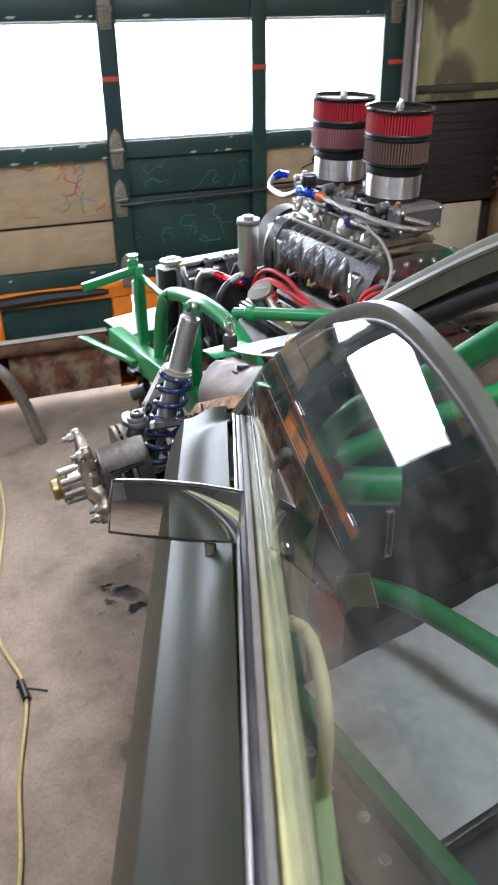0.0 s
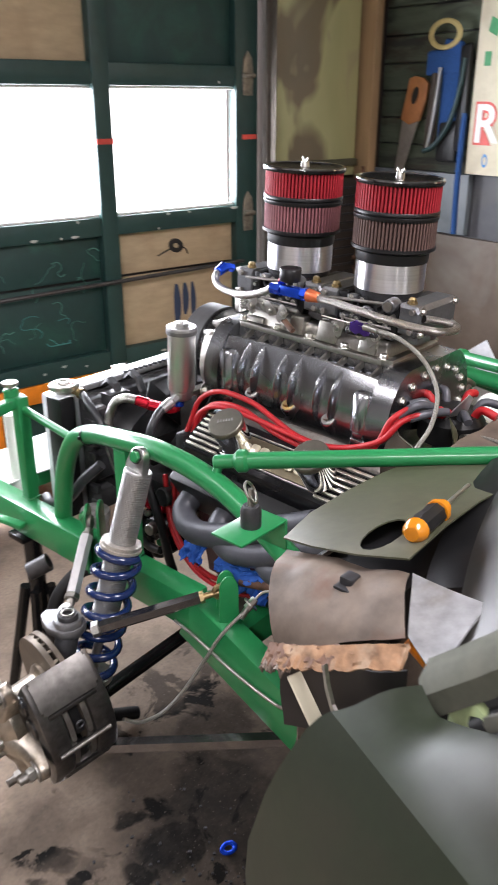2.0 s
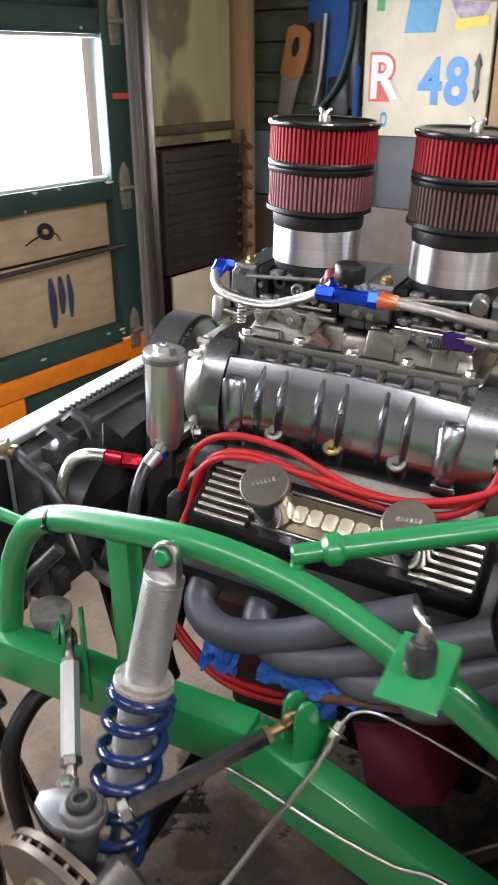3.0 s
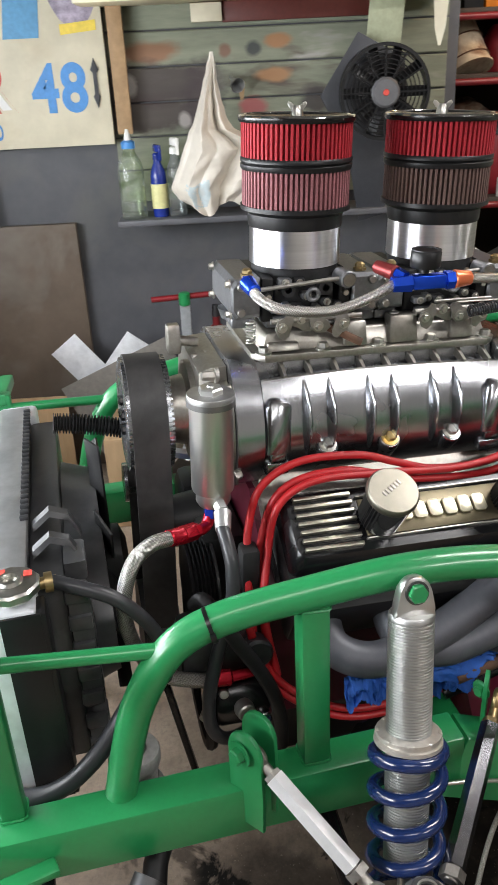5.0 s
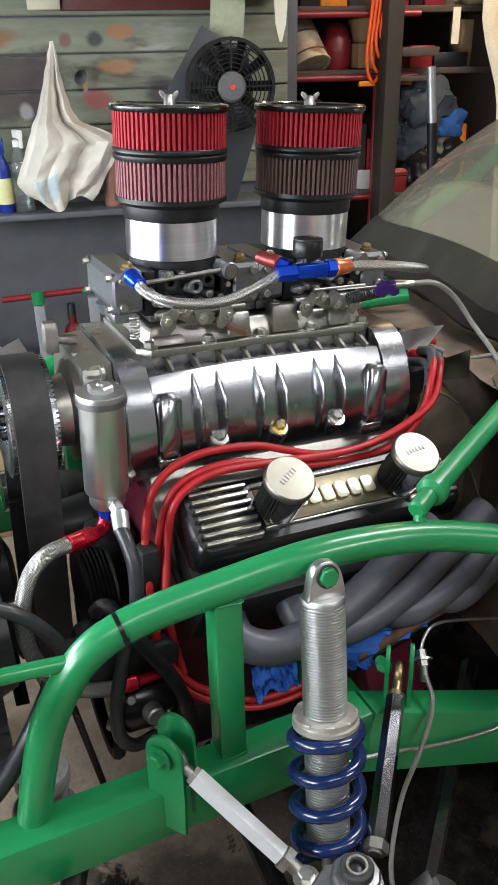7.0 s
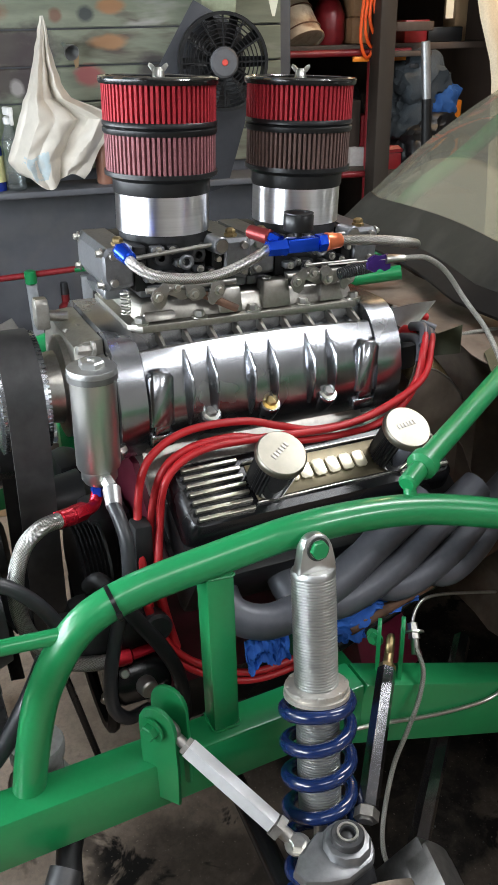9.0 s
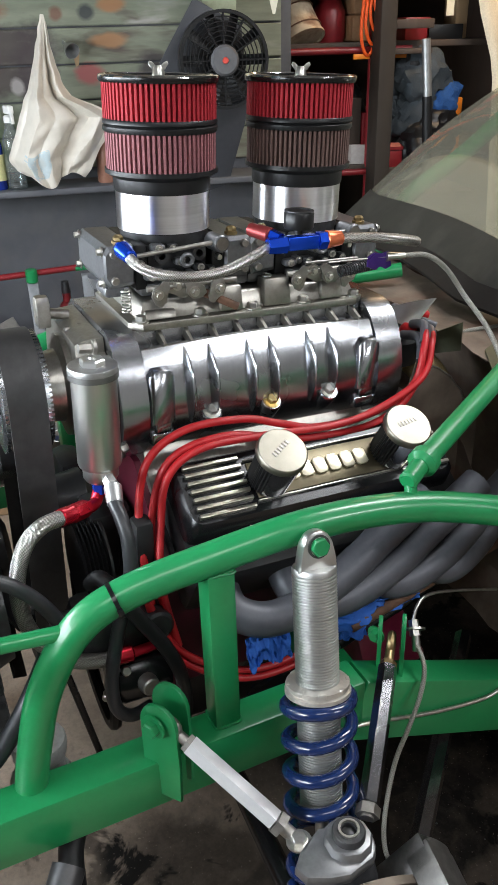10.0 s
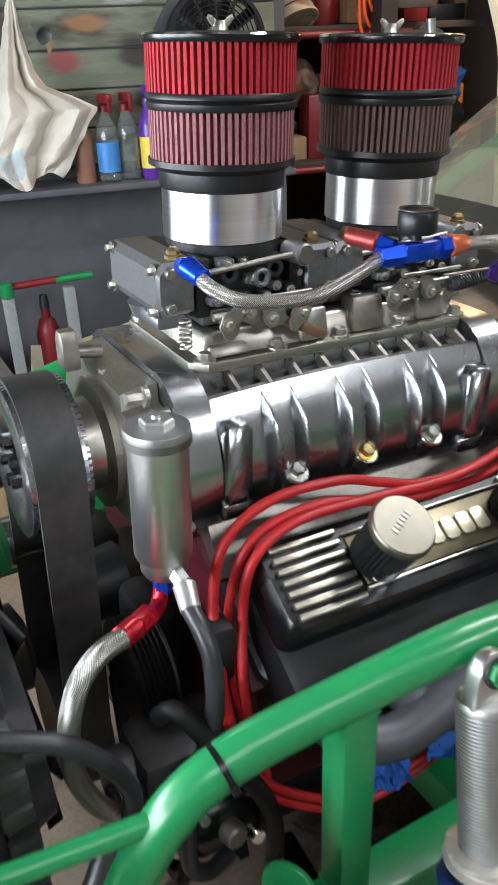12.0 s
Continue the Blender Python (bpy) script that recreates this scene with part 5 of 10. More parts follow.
TH = radians(32)
for s in (-1, 1):
    bm = bmesh.new()
    hm = Matrix.Translation((s * 0.232, -0.03, -0.175)) @ Matrix.Rotation(s * TH, 4, "Y")
    box(bm, (0, 0, -0.02), (0.15, 0.47, 0.11), 0.012, hm)
    part("cylinder_head", bm, BLACK_PLASTIC, engine)
    for v in (0.155, 0.055, -0.065, -0.165):
        k = min(1.0, (v + 0.38) / 0.36)
        bm = bmesh.new()
        tube(bm, [(s * 0.265, v, -0.215), (s * 0.312, v - 0.004, -0.248), (s * 0.336, v - 0.06 * k, -0.262), (s * 0.332, v - 0.15 * k, -0.236), (s * 0.316, v - 0.24 * k, -0.19), (s * 0.30, v - 0.33 * k, -0.145)], 0.0255, 16, 7)
        part("header_tube", bm, HEADER_GREY, engine, "dark grey exhaust header tube")
        bm = bmesh.new()
        box(bm, (s * 0.272, v, -0.212), (0.012, 0.075, 0.055), 0.004)
        part("header_flange", bm, HEADER_GREY, engine)
        bm = bmesh.new()
        hexagon(bm, (s * 0.278, v + 0.036, -0.200), (s, 0, 0.3), 0.008, 0.010)
        part("header_bolt", bm, GOLD_BOLT, engine)


def towel(p0, p1, drop, seed, fray):
    """A limp strip of cloth between two points, folded and hanging, with a frayed end."""
    p0, p1 = Vector(p0), Vector(p1)
    along = (p1 - p0).normalized()
    out = along.cross(Vector((0, 0, 1))).normalized()

    def f(a, b):
        p = p0.lerp(p1, a)
        hang = drop * b * (0.75 + 0.35 * noise.noise((a * 4, seed, 0)))
        if b > 0.9:
            hang += fray * (0.5 + 0.6 * noise.noise((a * 60, seed, 3)))
        wave = 0.012 * noise.noise((a * 7, b * 3, seed)) + 0.007 * noise.noise((a * 23, b * 9, seed))
        return p + Vector((0, 0, -hang * 0.8 + 0.008 * noise.noise((a * 9, seed, 7)))) + out * (wave + hang * 0.35)
    bm = bmesh.new()
    sheet_grid(bm, 30, 12, f, 0.0012)
    tagged(part("shop_towel", bm, TAPE_BLUE, None, "", 60), "crumpled blue shop towel with frayed ends under the headers", "towel", "shop towels").matrix_world = ENG


towel((-0.322, 0.135, -0.298), (-0.330, 0.070, -0.288), 0.062, 1, 0.006)
towel((-0.325, 0.040, -0.300), (-0.330, -0.155, -0.272), 0.045, 2, 0.006)
towel((-0.30, 0.00, -0.325), (-0.30, -0.08, -0.330), 0.06, 3, 0.01)

# ---- valve covers
for s in (-1, 1):
    vc = thing("valve_cover", "black finned valve cover with bare metal fins and raised letters", "valve cover",
               ENG @ Matrix.Translation((s * 0.238, -0.022, -0.092)) @ Matrix.Rotation(s * TH, 4, "Y"), "valve covers")
    bm = bmesh.new()

    def ring(w, l, z, r=0.016):
        out = []
        for cx, cy, a0 in ((w / 2 - r, l / 2 - r, 0), (-w / 2 + r, l / 2 - r, 90), (-w / 2 + r, -l / 2 + r, 180), (w / 2 - r, -l / 2 + r, 270)):
            for k in range(5):
                a = radians(a0 + 22.5 * k)
                out.append((cx + r * math.cos(a), cy + r * math.sin(a), z))
        return out
    loft(bm, [ring(0.142, 0.466, -0.095), ring(0.142, 0.466, -0.086), ring(0.122, 0.45, -0.083), ring(0.118, 0.446, -0.03), ring(0.110, 0.440, -0.008), ring(0.098, 0.428, 0.0)])
    part("cover_body", bm, BLACK_CRINKLE, vc)
    fin = None
    for y0, y1 in ((0.120, 0.205), (-0.205, -0.130)):
        for k in range(7):
            x = -0.039 + k * 0.013
            if fin is None:
                bm = bmesh.new()
                box(bm, (0, 0, 0.003), (0.0056, 0.085, 0.0075), 0.001)
                fin = part("fin", bm, surface("bare_gold_tinted_fins", (0.60, 0.57, 0.48), 0.36, 1.0, grain=80, stain=9, stain_colour=(0.72, 0.72, 0.72), stain_amount=0.8), vc, "bare metal cooling fin")
                fin.location = (x, (y0 + y1) / 2, 0)
                fin_mesh = fin.data
            else:
                piece("fin", fin_mesh, Matrix.Translation((x, (y0 + y1) / 2, 0)), vc)
    bm = bmesh.new()
    box(bm, (0.0, -0.006, 0.0005), (0.058, 0.235, 0.003), 0.001)
    part("badge_field", bm, surface("dull_bronze_field", (0.20, 0.17, 0.11), 0.4, 0.8), vc)
    for dx in (-0.033, 0.033):
        bm = bmesh.new()
        box(bm, (dx, -0.006, 0.002), (0.003, 0.24, 0.006), 0.001)
        part("badge_border", bm, STEEL, vc)
    # six plain blocks in place of the maker's raised name
    block = None
    for k in range(6):
        y = -0.010 + (2.5 - k) * 0.0232
        if block is None:
            bm = bmesh.new()
            slab(bm, [(-0.0135, -0.006), (-0.010, -0.0098), (0.010, -0.0098), (0.0135, -0.006), (0.0135, 0.006), (0.010, 0.0098), (-0.010, 0.0098), (-0.0135, 0.006)], 0.004, None, 0.0006)
            first = part("badge_block", bm, LETTER_METAL, vc)
            first.location = (0, y, 0.0026)
            block = first.data
        else:
            piece("badge_block", block, Matrix.Translation((0, y, 0.0026)), vc)
    for x in (-0.064, 0.064):
        for y in (-0.14, 0.0, 0.14):
            bm = bmesh.new()
            hexagon(bm, (x, y, -0.086), (0, 0, 1), 0.006, 0.010)
            part("cover_bolt", bm, STEEL, vc)
    for y, z in ((0.088, 0.0), (-0.118, 0.0)):
        br = thing("valve_cover_breather", "chrome valve cover breather with a flat embossed cap", "breather",
                   ENG @ Matrix.Translation((s * 0.238, -0.022, -0.092)) @ Matrix.Rotation(s * TH, 4, "Y") @ Matrix.Translation((s * 0.004, y, 0)), "breathers")
        bm = bmesh.new()
        prof = []
        for k in range(72):
            a = 2 * math.pi * k / 72
            prof.append(a)
        rings = [[((0.0290 + (0.0026 if k % 2 else 0)) * math.cos(a), (0.0290 + (0.0026 if k % 2 else 0)) * math.sin(a), z) for k, a in enumerate(prof)] for z in (0.006, 0.069)]
        loft(bm, rings)
        lathe(bm, [(0, 0), (0.026, 0), (0.026, 0.008), (0, 0.008)], None, 24)
        part("filter_element", bm, BLACK_PLASTIC, br, "black pleated element")
        bm = bmesh.new()
        sh = []
        for k in range(22):
            a = radians(-95 + 190 * k / 21) + (4.05 if s < 0 else -0.9)
            sh.append(a)
        loft(bm, [[((r) * math.cos(a), (r) * math.sin(a), z) for a in sh] for r, z in ((0.0318, 0.008), (0.0348, 0.0695), (0.0334, 0.0695), (0.0304, 0.008))], caps=False, closed=False)
        part("shield", bm, CHROME, br)
        bm = bmesh.new()
        lathe(bm, [(0, 0.066), (0.0330, 0.066), (0.0330, 0.0688), (0.0360, 0.0698), (0.0365, 0.0715), (0.0360, 0.0775), (0.0351, 0.0796), (0.0336, 0.0808), (0, 0.0812)], None, 56)
        cap = part("cap", bm, SATIN_CAP, br, "satin bright cap")
        for k in range(6):
            bm = bmesh.new()
            box(bm, (0.004, -0.0145 + k * 0.0058, 0.0812), (0.0075, 0.0036, 0.0012), 0.0004)
            bmesh.ops.rotate(bm, cent=(0, 0, 0), matrix=Matrix.Rotation(-s * radians(32 if y > 0 else 8), 3, "Z"), verts=bm.verts)
            part("embossed_bar", bm, GREY_STEEL, cap)

# ---- supercharger
blower = thing("supercharger", "polished aluminium roots supercharger with cast ribs", "supercharger", ENG)


def blower_ring(v, k=1.0, arch=0.0):
    half = [(0.0, 0.099), (0.088, 0.099), (0.091, 0.078 + arch * 0.3), (0.112, 0.074 + arch * 0.6), (0.116, 0.082 + arch), (0.122, 0.081 + arch), (0.132, 0.067), (0.142, 0.045), (0.148, 0.02), (0.150, -0.008), (0.146, -0.032), (0.134, -0.055), (0.112, -0.075), (0.09, -0.085)]
    pts = [(u * k, w * k) for u, w in half]
    full = pts + [(-u, w) for u, w in pts[::-1][:-1]]
    return [(u, v, w) for u, w in full]


bm = bmesh.new()
loft(bm, [blower_ring(v, 1, 0.006 * (1 - ((v - 0.02) / 0.187) ** 2)) for v in np.linspace(0.207, -0.167, 11)])
part("case", bm, POLISHED, blower)
fin_mesh = None
for s in (-1, 1):
    for i, v in enumerate((0.128, 0.031, -0.068)):
        for dv in (-0.0205, 0.0165):
            bm = bmesh.new()
            out, inn = [], []
            flank = ((0.079, 0.121), (0.066, 0.132), (0.045, 0.142), (0.02, 0.148), (-0.008, 0.150), (-0.032, 0.146))
            for k in range(15):
                t = k / 14
                w = 0.079 - 0.107 * t
                u = float(np.interp(w, [q[0] for q in flank[::-1]], [q[1] for q in flank[::-1]]))
                push = 0.0190 * math.sin(math.pi * (0.06 + 0.94 * t) * 0.97) ** 0.75
                out.append((u + push, w + 0.2 * push))
                inn.append((u - 0.006, w))
            n = len(out)
            rings = []
            for k in range(n):
                th = 0.0016 * math.sin(math.pi * min(1.0, 0.10 + 0.80 * k / (n - 1))) + 0.0016
                (uo, wo), (ui, wi) = out[k], inn[k]
                rings.append([(s * ui, v + dv - th * 2.6, wi), (s * (uo - 0.003), v + dv - th, wo), (s * uo, v + dv - th * 0.3, wo), (s * uo, v + dv + th * 0.3, wo), (s * (uo - 0.003), v + dv + th, wo), (s * ui, v + dv + th * 2.6, wi)])
            loft(bm, rings)
            part("rib", bm, POLISHED, blower)
        bm = bmesh.new()
        lathe(bm, [(0, -0.03), (0.016, -0.03), (0.017, 0.0), (0.015, 0.003), (0, 0.003)], Matrix.Translation((s * 0.150, v - 0.014, -0.016)) @ pose(0, 0, 0, 0, s * 38, 0), 18)
        part("boss", bm, POLISHED, blower)
        bm = bmesh.new()
        d = Vector((s * math.sin(radians(38)), 0, math.cos(radians(38))))
        hexagon(bm, Vector((s * 0.150, v - 0.014, -0.016)) + d * 0.002, d, 0.0085, 0.010)
        part("case_bolt", bm, GOLD_BOLT if i == 1 else STEEL, blower)
    # end pads
    for v in (0.188, -0.152):
        bm = bmesh.new()
        loft(bm, [[(s * x, v + y * k, z) for y, z in ((-0.019, -0.020), (0.019, -0.020), (0.019, 0.050), (0.011, 0.060), (-0.011, 0.060), (-0.019, 0.050))] for x, k in ((0.125, 1.1), (0.1495, 1.0), (0.1545, 0.84))])
        box(bm, (s * 0.139, v, -0.026), (0.030, 0.026, 0.020), 0.004)
        box(bm, (s * 0.136, v, -0.045), (0.030, 0.038, 0.022), 0.005)
        part("end_pad", bm, POLISHED, blower, "", 70)
for v0, v1, k in ((0.248, 0.209, 1.035), (-0.169, -0.214, 1.035)):
    bm = bmesh.new()
    half = [(0.0, 0.104), (0.086, 0.104), (0.104, 0.099), (0.122, 0.086), (0.138, 0.065), (0.149, 0.042), (0.156, 0.015), (0.157, -0.010), (0.152, -0.035), (0.139, -0.059), (0.116, -0.080), (0.09, -0.091)]
    slab(bm, half[1:][::-1] + [(-u, w) for u, w in half[1:]], v0 - v1, Matrix.Translation((0, v0, 0)) @ pose(0, 0, 0, 90, 0, 0))
    part("end_plate", bm, POLISHED, blower)
bm = bmesh.new()
loft(bm, [blower_ring(0.249, 0.96), blower_ring(0.275, 0.94), blower_ring(0.288, 0.86)])
part("gear_cover", bm, CAST, blower)
cover_bolt = None
for k in range(18):
    a = math.pi * 2 * k / 18 + 0.1
    u, w = 0.122 * math.cos(a), 0.078 * math.sin(a) + 0.005
    for where in (Matrix.Translation((u, 0.272, w)) @ pose(0, 0, 0, -90, 0, 0), Matrix.Translation((u * 1.08, -0.213, w)) @ pose(0, 0, 0, 90, 0, 0)):
        if cover_bolt is None:
            bm = bmesh.new()
            hexagon(bm, (0, 0, 0), (0, 0, 1), 0.0058, 0.008)
            first = part("cover_bolt", bm, STEEL, blower)
            first.matrix_local = where
            cover_bolt = first.data
        else:
            piece("cover_bolt", cover_bolt, where, blower)
for u, w in ((0.050, 0.082), (-0.007, 0.083), (-0.084, 0.082), (-0.112, 0.066)):
    bm = bmesh.new()
    hexagon(bm, (u, 0.262, w), (-0.1, 1, 0.1), 0.0075, 0.024)
    part("stud_nut", bm, GREY_STEEL, blower)
bm = bmesh.new()
mm, _ = axis_matrix((0, 0.285, 0.0), (0, 1, 0.0))
lathe(bm, [(0, 0), (0.078, 0), (0.078, 0.012), (0.056, 0.016), (0.050, 0.045), (0, 0.045)], mm, 32)
part("snout", bm, CAST, blower)
bm = bmesh.new()
slab(bm, [(-0.014, -0.02), (0.014, -0.02), (0.014, 0.014), (0.008, 0.024), (-0.008, 0.024), (-0.014, 0.014)], 0.02, Matrix.Translation((0.03, 0.318, 0.105)) @ pose(0, 0, 0, 90, 0, 0), 0.003)
rod(bm, (0.03, 0.27, 0.098), (0.03, 0.318, 0.105), 0.008, None, 10)
part("idler_ear", bm, CAST, blower)

pulley = thing("blower_drive", "toothed blower pulleys with a wide black drive belt", "belt drive", ENG)
pm, _ = axis_matrix((0, 0.330, 0.0), (0, 1, 0.0))
bm = bmesh.new()
lathe(bm, [(0.0, 0.052), (0.030, 0.052), (0.036, 0.056), (0.060, 0.066), (0.076, 0.067), (0.0845, 0.064), (0.0855, 0.062), (0.0855, 0.0), (0.0, 0.0)], pm, 64)
part("top_pulley", bm, POLISHED, pulley)
bm = bmesh.new()
for k in range(76):
    a = 2 * math.pi * k / 76
    box(bm, (0.0858, 0, 0.0015), (0.0045, 0.0042, 0.009), 0, pm @ Matrix.Rotation(a, 4, "Z"))
for k in range(76):
    a = 2 * math.pi * k / 76
    box(bm, (0.0858, 0, 0.0615), (0.0045, 0.0042, 0.005), 0, pm @ Matrix.Rotation(a, 4, "Z"))
part("pulley_teeth", bm, POLISHED, pulley)["kind"] = "stuff"
bm = bmesh.new()
for k in range(6):
    a = 2 * math.pi * k / 6 + 0.3
    p = pm @ Vector((0.026 * math.cos(a), 0.026 * math.sin(a), 0.052))
    bm = bmesh.new()
    hexagon(bm, p, (0, 1, 0), 0.0075, 0.018)
    part("pulley_bolt", bm, BLACK, pulley)
bm = bmesh.new()
cm2, _ = axis_matrix((0, 0.330, -0.40), (0, 1, -0.40))
lathe(bm, [(0, 0), (0.078, 0), (0.078, 0.062), (0.02, 0.05), (0, 0.05)], cm2, 48)
part("crank_pulley", bm, DARK_STEEL, pulley)
bm = bmesh.new()
outer, r0, r1 = [], 0.0875, 0.0835
loop = []
for k in range(25):
    a = math.pi * k / 24
    loop.append((r0 * math.cos(a), r0 * math.sin(a)))
for k in range(25):
    a = math.pi + math.pi * k / 24
    loop.append((r1 * math.cos(a), -0.40 + r1 * math.sin(a)))
n = len(loop)
rings = []
for i, (x, z) in enumerate(loop):
    c = Vector((0, 0 if z > -0.2 else -0.40))
    dd = Vector((x, z)) - c
    dd.normalize()
    rings.append([(x, 0.336, z), (x + dd.x * 0.005, 0.336, z + dd.y * 0.005), (x + dd.x * 0.005, 0.389, z + dd.y * 0.005), (x, 0.389, z)])
rings.append(rings[0])
loft(bm, rings, caps=False)
part("belt", bm, surface("scuffed_belt_rubber", (0.026, 0.025, 0.025), 0.55, grain=60, vary=0.25, stain=11, stain_colour=(0.055, 0.052, 0.050), stain_amount=0.8, relief=0.1), pulley, "wide black rubber belt")
bm = bmesh.new()
im, _ = axis_matrix((0.12, 0.345, -0.18), (0.12, 1, -0.18))
lathe(bm, [(0, 0), (0.035, 0), (0.035, 0.05), (0, 0.05)], im, 28)
part("idler_pulley", bm, POLISHED, pulley)

CARB_DARK = surface("dark_carburettor_body", (0.035, 0.036, 0.038), 0.4, 0.4, grain=160, vary=0.2, stain=14, stain_colour=(0.12, 0.12, 0.12), stain_amount=0.5, relief=0.25)

# ---- carburettor plate and manifold top
plate = thing("carburettor_adapter", "cast aluminium twin-carburettor adapter on the supercharger", "adapter plate", ENG)
bm = bmesh.new()
slab(bm, [(-0.100, 0.195), (-0.085, 0.212), (0.085, 0.212), (0.100, 0.195), (0.100, -0.155), (0.085, -0.172), (-0.085, -0.172), (-0.100, -0.155)], 0.012, Matrix.Translation((0, 0, 0.0995)), 0.002)
part("base_plate", bm, CAST, plate)
bm = bmesh.new()
loft(bm, [[(u, v, 0.111) for u, v in ((-0.088, 0.198), (0.088, 0.198), (0.088, -0.160), (-0.088, -0.160))], [(u, v, 0.138) for u, v in ((-0.076, 0.186), (0.076, 0.186), (0.076, -0.150), (-0.076, -0.150))]])
bmesh.ops.bevel(bm, geom=bm.edges[:], offset=0.004, segments=2, affect="EDGES", profile=0.5)
part("plenum", bm, CAST, plate)
for s in (-1, 1):
    for v, wide, high in ((0.165, 0.050, 0.012), (0.055, 0.036, 0.036), (-0.020, 0.046, 0.040), (-0.115, 0.040, 0.028)):
        bm = bmesh.new()
        loft(bm, [[(s * (0.062 + x), v + y, 0.113) for x, y in ((0, -wide / 2), (0.032, -wide / 2), (0.032, wide / 2), (0, wide / 2))], [(s * (0.062 + x), v + y, 0.113 + high) for x, y in ((0, -wide / 2.2), (0.025, -wide / 2.2), (0.025, wide / 2.2), (0, wide / 2.2))]])
        bmesh.ops.bevel(bm, geom=bm.edges[:], offset=0.003, segments=2, affect="EDGES", profile=0.5)
        part("stand_off", bm, CAST, plate)
    for k in range(9):
        bm = bmesh.new()
        loft(bm, [[(s * 0.090, 0.17 - k * 0.04 + y, z) for y, z in ((-0.004, 0.085), (0.004, 0.085), (0.003, 0.099), (-0.003, 0.099))], [(s * 0.121, 0.17 - k * 0.04 + y, z) for y, z in ((-0.004, 0.078), (0.004, 0.078), (0.002, 0.086), (-0.002, 0.086))]])
        part("gusset", bm, CAST, plate)
    for v in (0.195, 0.105, 0.02, -0.065, -0.155):
        bm = bmesh.new()
        hexagon(bm, (s * 0.090, v, 0.1115), (0, 0, 1), 0.0078, 0.010)
        part("plate_bolt", bm, STEEL, plate)
# solid black blocks painted for the shade inside the slots
for k in range(4):
    bm = bmesh.new()
    box(bm, (-0.055 - 0.011 * k, 0.222, 0.0995), (0.008, 0.016, 0.003), 0.001)
    part("slot", bm, BLACK, plate, "black block standing for a shaded slot")
bm = bmesh.new()
rod(bm, (-0.088, 0.115, 0.152), (-0.104, 0.052, 0.122), 0.006, None, 12)
part("link_tube", bm, RUST, plate, "rusty tubular link")


def carburettor(v):
    c = thing("carburettor", "grey four-barrel carburettor with linkages and brass plugs", "carburettor", ENG @ Matrix.Translation((0, v, 0)), "carburettors")
    bm = bmesh.new()
    box(bm, (0, 0, 0.149), (0.130, 0.120, 0.018), 0.004)
    part("throttle_plate", bm, ZINC_CARB, c)
    bm = bmesh.new()
    box(bm, (0, 0, 0.184), (0.112, 0.092, 0.050), 0.006)
    lathe(bm, [(0.05, 0.20), (0.063, 0.204), (0.065, 0.222), (0.061, 0.226), (0.05, 0.21)], None, 36, True)
    part("main_body", bm, CARB_DARK, c, "dark carburettor body")
    for s in (-1, 1):
        bm = bmesh.new()
        box(bm, (0, s * 0.058, 0.182), (0.132, 0.018, 0.064), 0.003)
        part("metering_block", bm, BLACK_PLASTIC, c, "black metering block")
        bm = bmesh.new()
        rings = []
        for x, ky, kz in ((-0.070, 0.86, 0.80), (-0.066, 1, 1), (0.066, 1, 1), (0.070, 0.86, 0.80)):
            rings.append([(x, s * (0.089 + y * ky), 0.186 + z * kz) for y, z in ((-0.020, -0.026), (0.016, -0.030), (0.023, -0.018), (0.023, 0.020), (0.016, 0.029), (-0.020, 0.029))])
        loft(bm, rings)
        bow = part("float_bowl", bm, ZINC_CARB, c, "", 25)
        bm = bmesh.new()
        box(bm, (-0.030, s * 0.092, 0.149), (0.060, 0.036, 0.016), 0.005)
        rod(bm, (0, s * 0.092, 0.158), (0, s * 0.092, 0.142), 0.026, 0.02, 18)
        part("pump_housing", bm, ZINC_CARB, bow)
        for x, z in ((-0.060, 0.207), (-0.060, 0.164), (0.060, 0.207), (0.060, 0.164)):
            bm = bmesh.new()
            hexagon(bm, (x, s * 0.111, z), (0, s, 0), 0.0048, 0.008)
            part("bowl_screw", bm, STEEL, bow)
        for y, z in ((0.098, 0.205), (0.098, 0.168)):
            bm = bmesh.new()
            rod(bm, (-0.068, s * y, z), (-0.076, s * y, z), 0.0062, 0.0058, 12, 0.001)
            part("plug", bm, GREY_STEEL, bow)
        bm = bmesh.new()
        lathe(bm, [(0, 0.213), (0.0095, 0.213), (0.0095, 0.219), (0.0075, 0.220), (0.0075, 0.224), (0.0045, 0.227), (0, 0.227)], Matrix.Translation((-0.052, s * 0.085, 0)), 6)
        part("needle_seat", bm, BRASS, bow)
        # idle mixture screw and vent bosses on the flank
        bm = bmesh.new()
        rod(bm, (-0.062, s * 0.058, 0.188), (-0.074, s * 0.058, 0.188), 0.005, 0.004, 10)
        part("mixture_screw", bm, STEEL, c)
        bm = bmesh.new()
        lathe(bm, [(0.0055, 0), (0.0105, 0), (0.0105, 0.016), (0.0055, 0.016)], axis_matrix((-0.054, s * 0.028, 0.196), (-1, s * 0.028, 0.196))[0], 14, True)
        part("vent_boss", bm, CARB_DARK, c)
    # round port at the rear and a ribbed flank
    bm = bmesh.new()
    rod(bm, (-0.056, -0.052, 0.210), (-0.088, -0.056, 0.210), 0.013, 0.0125, 18, 0.002)
    part("choke_boss", bm, ZINC_CARB, c)
    bm = bmesh.new()
    rod(bm, (-0.088, -0.056, 0.210), (-0.090, -0.056, 0.210), 0.009, None, 16)
    part("choke_plug", bm, CAST, c)
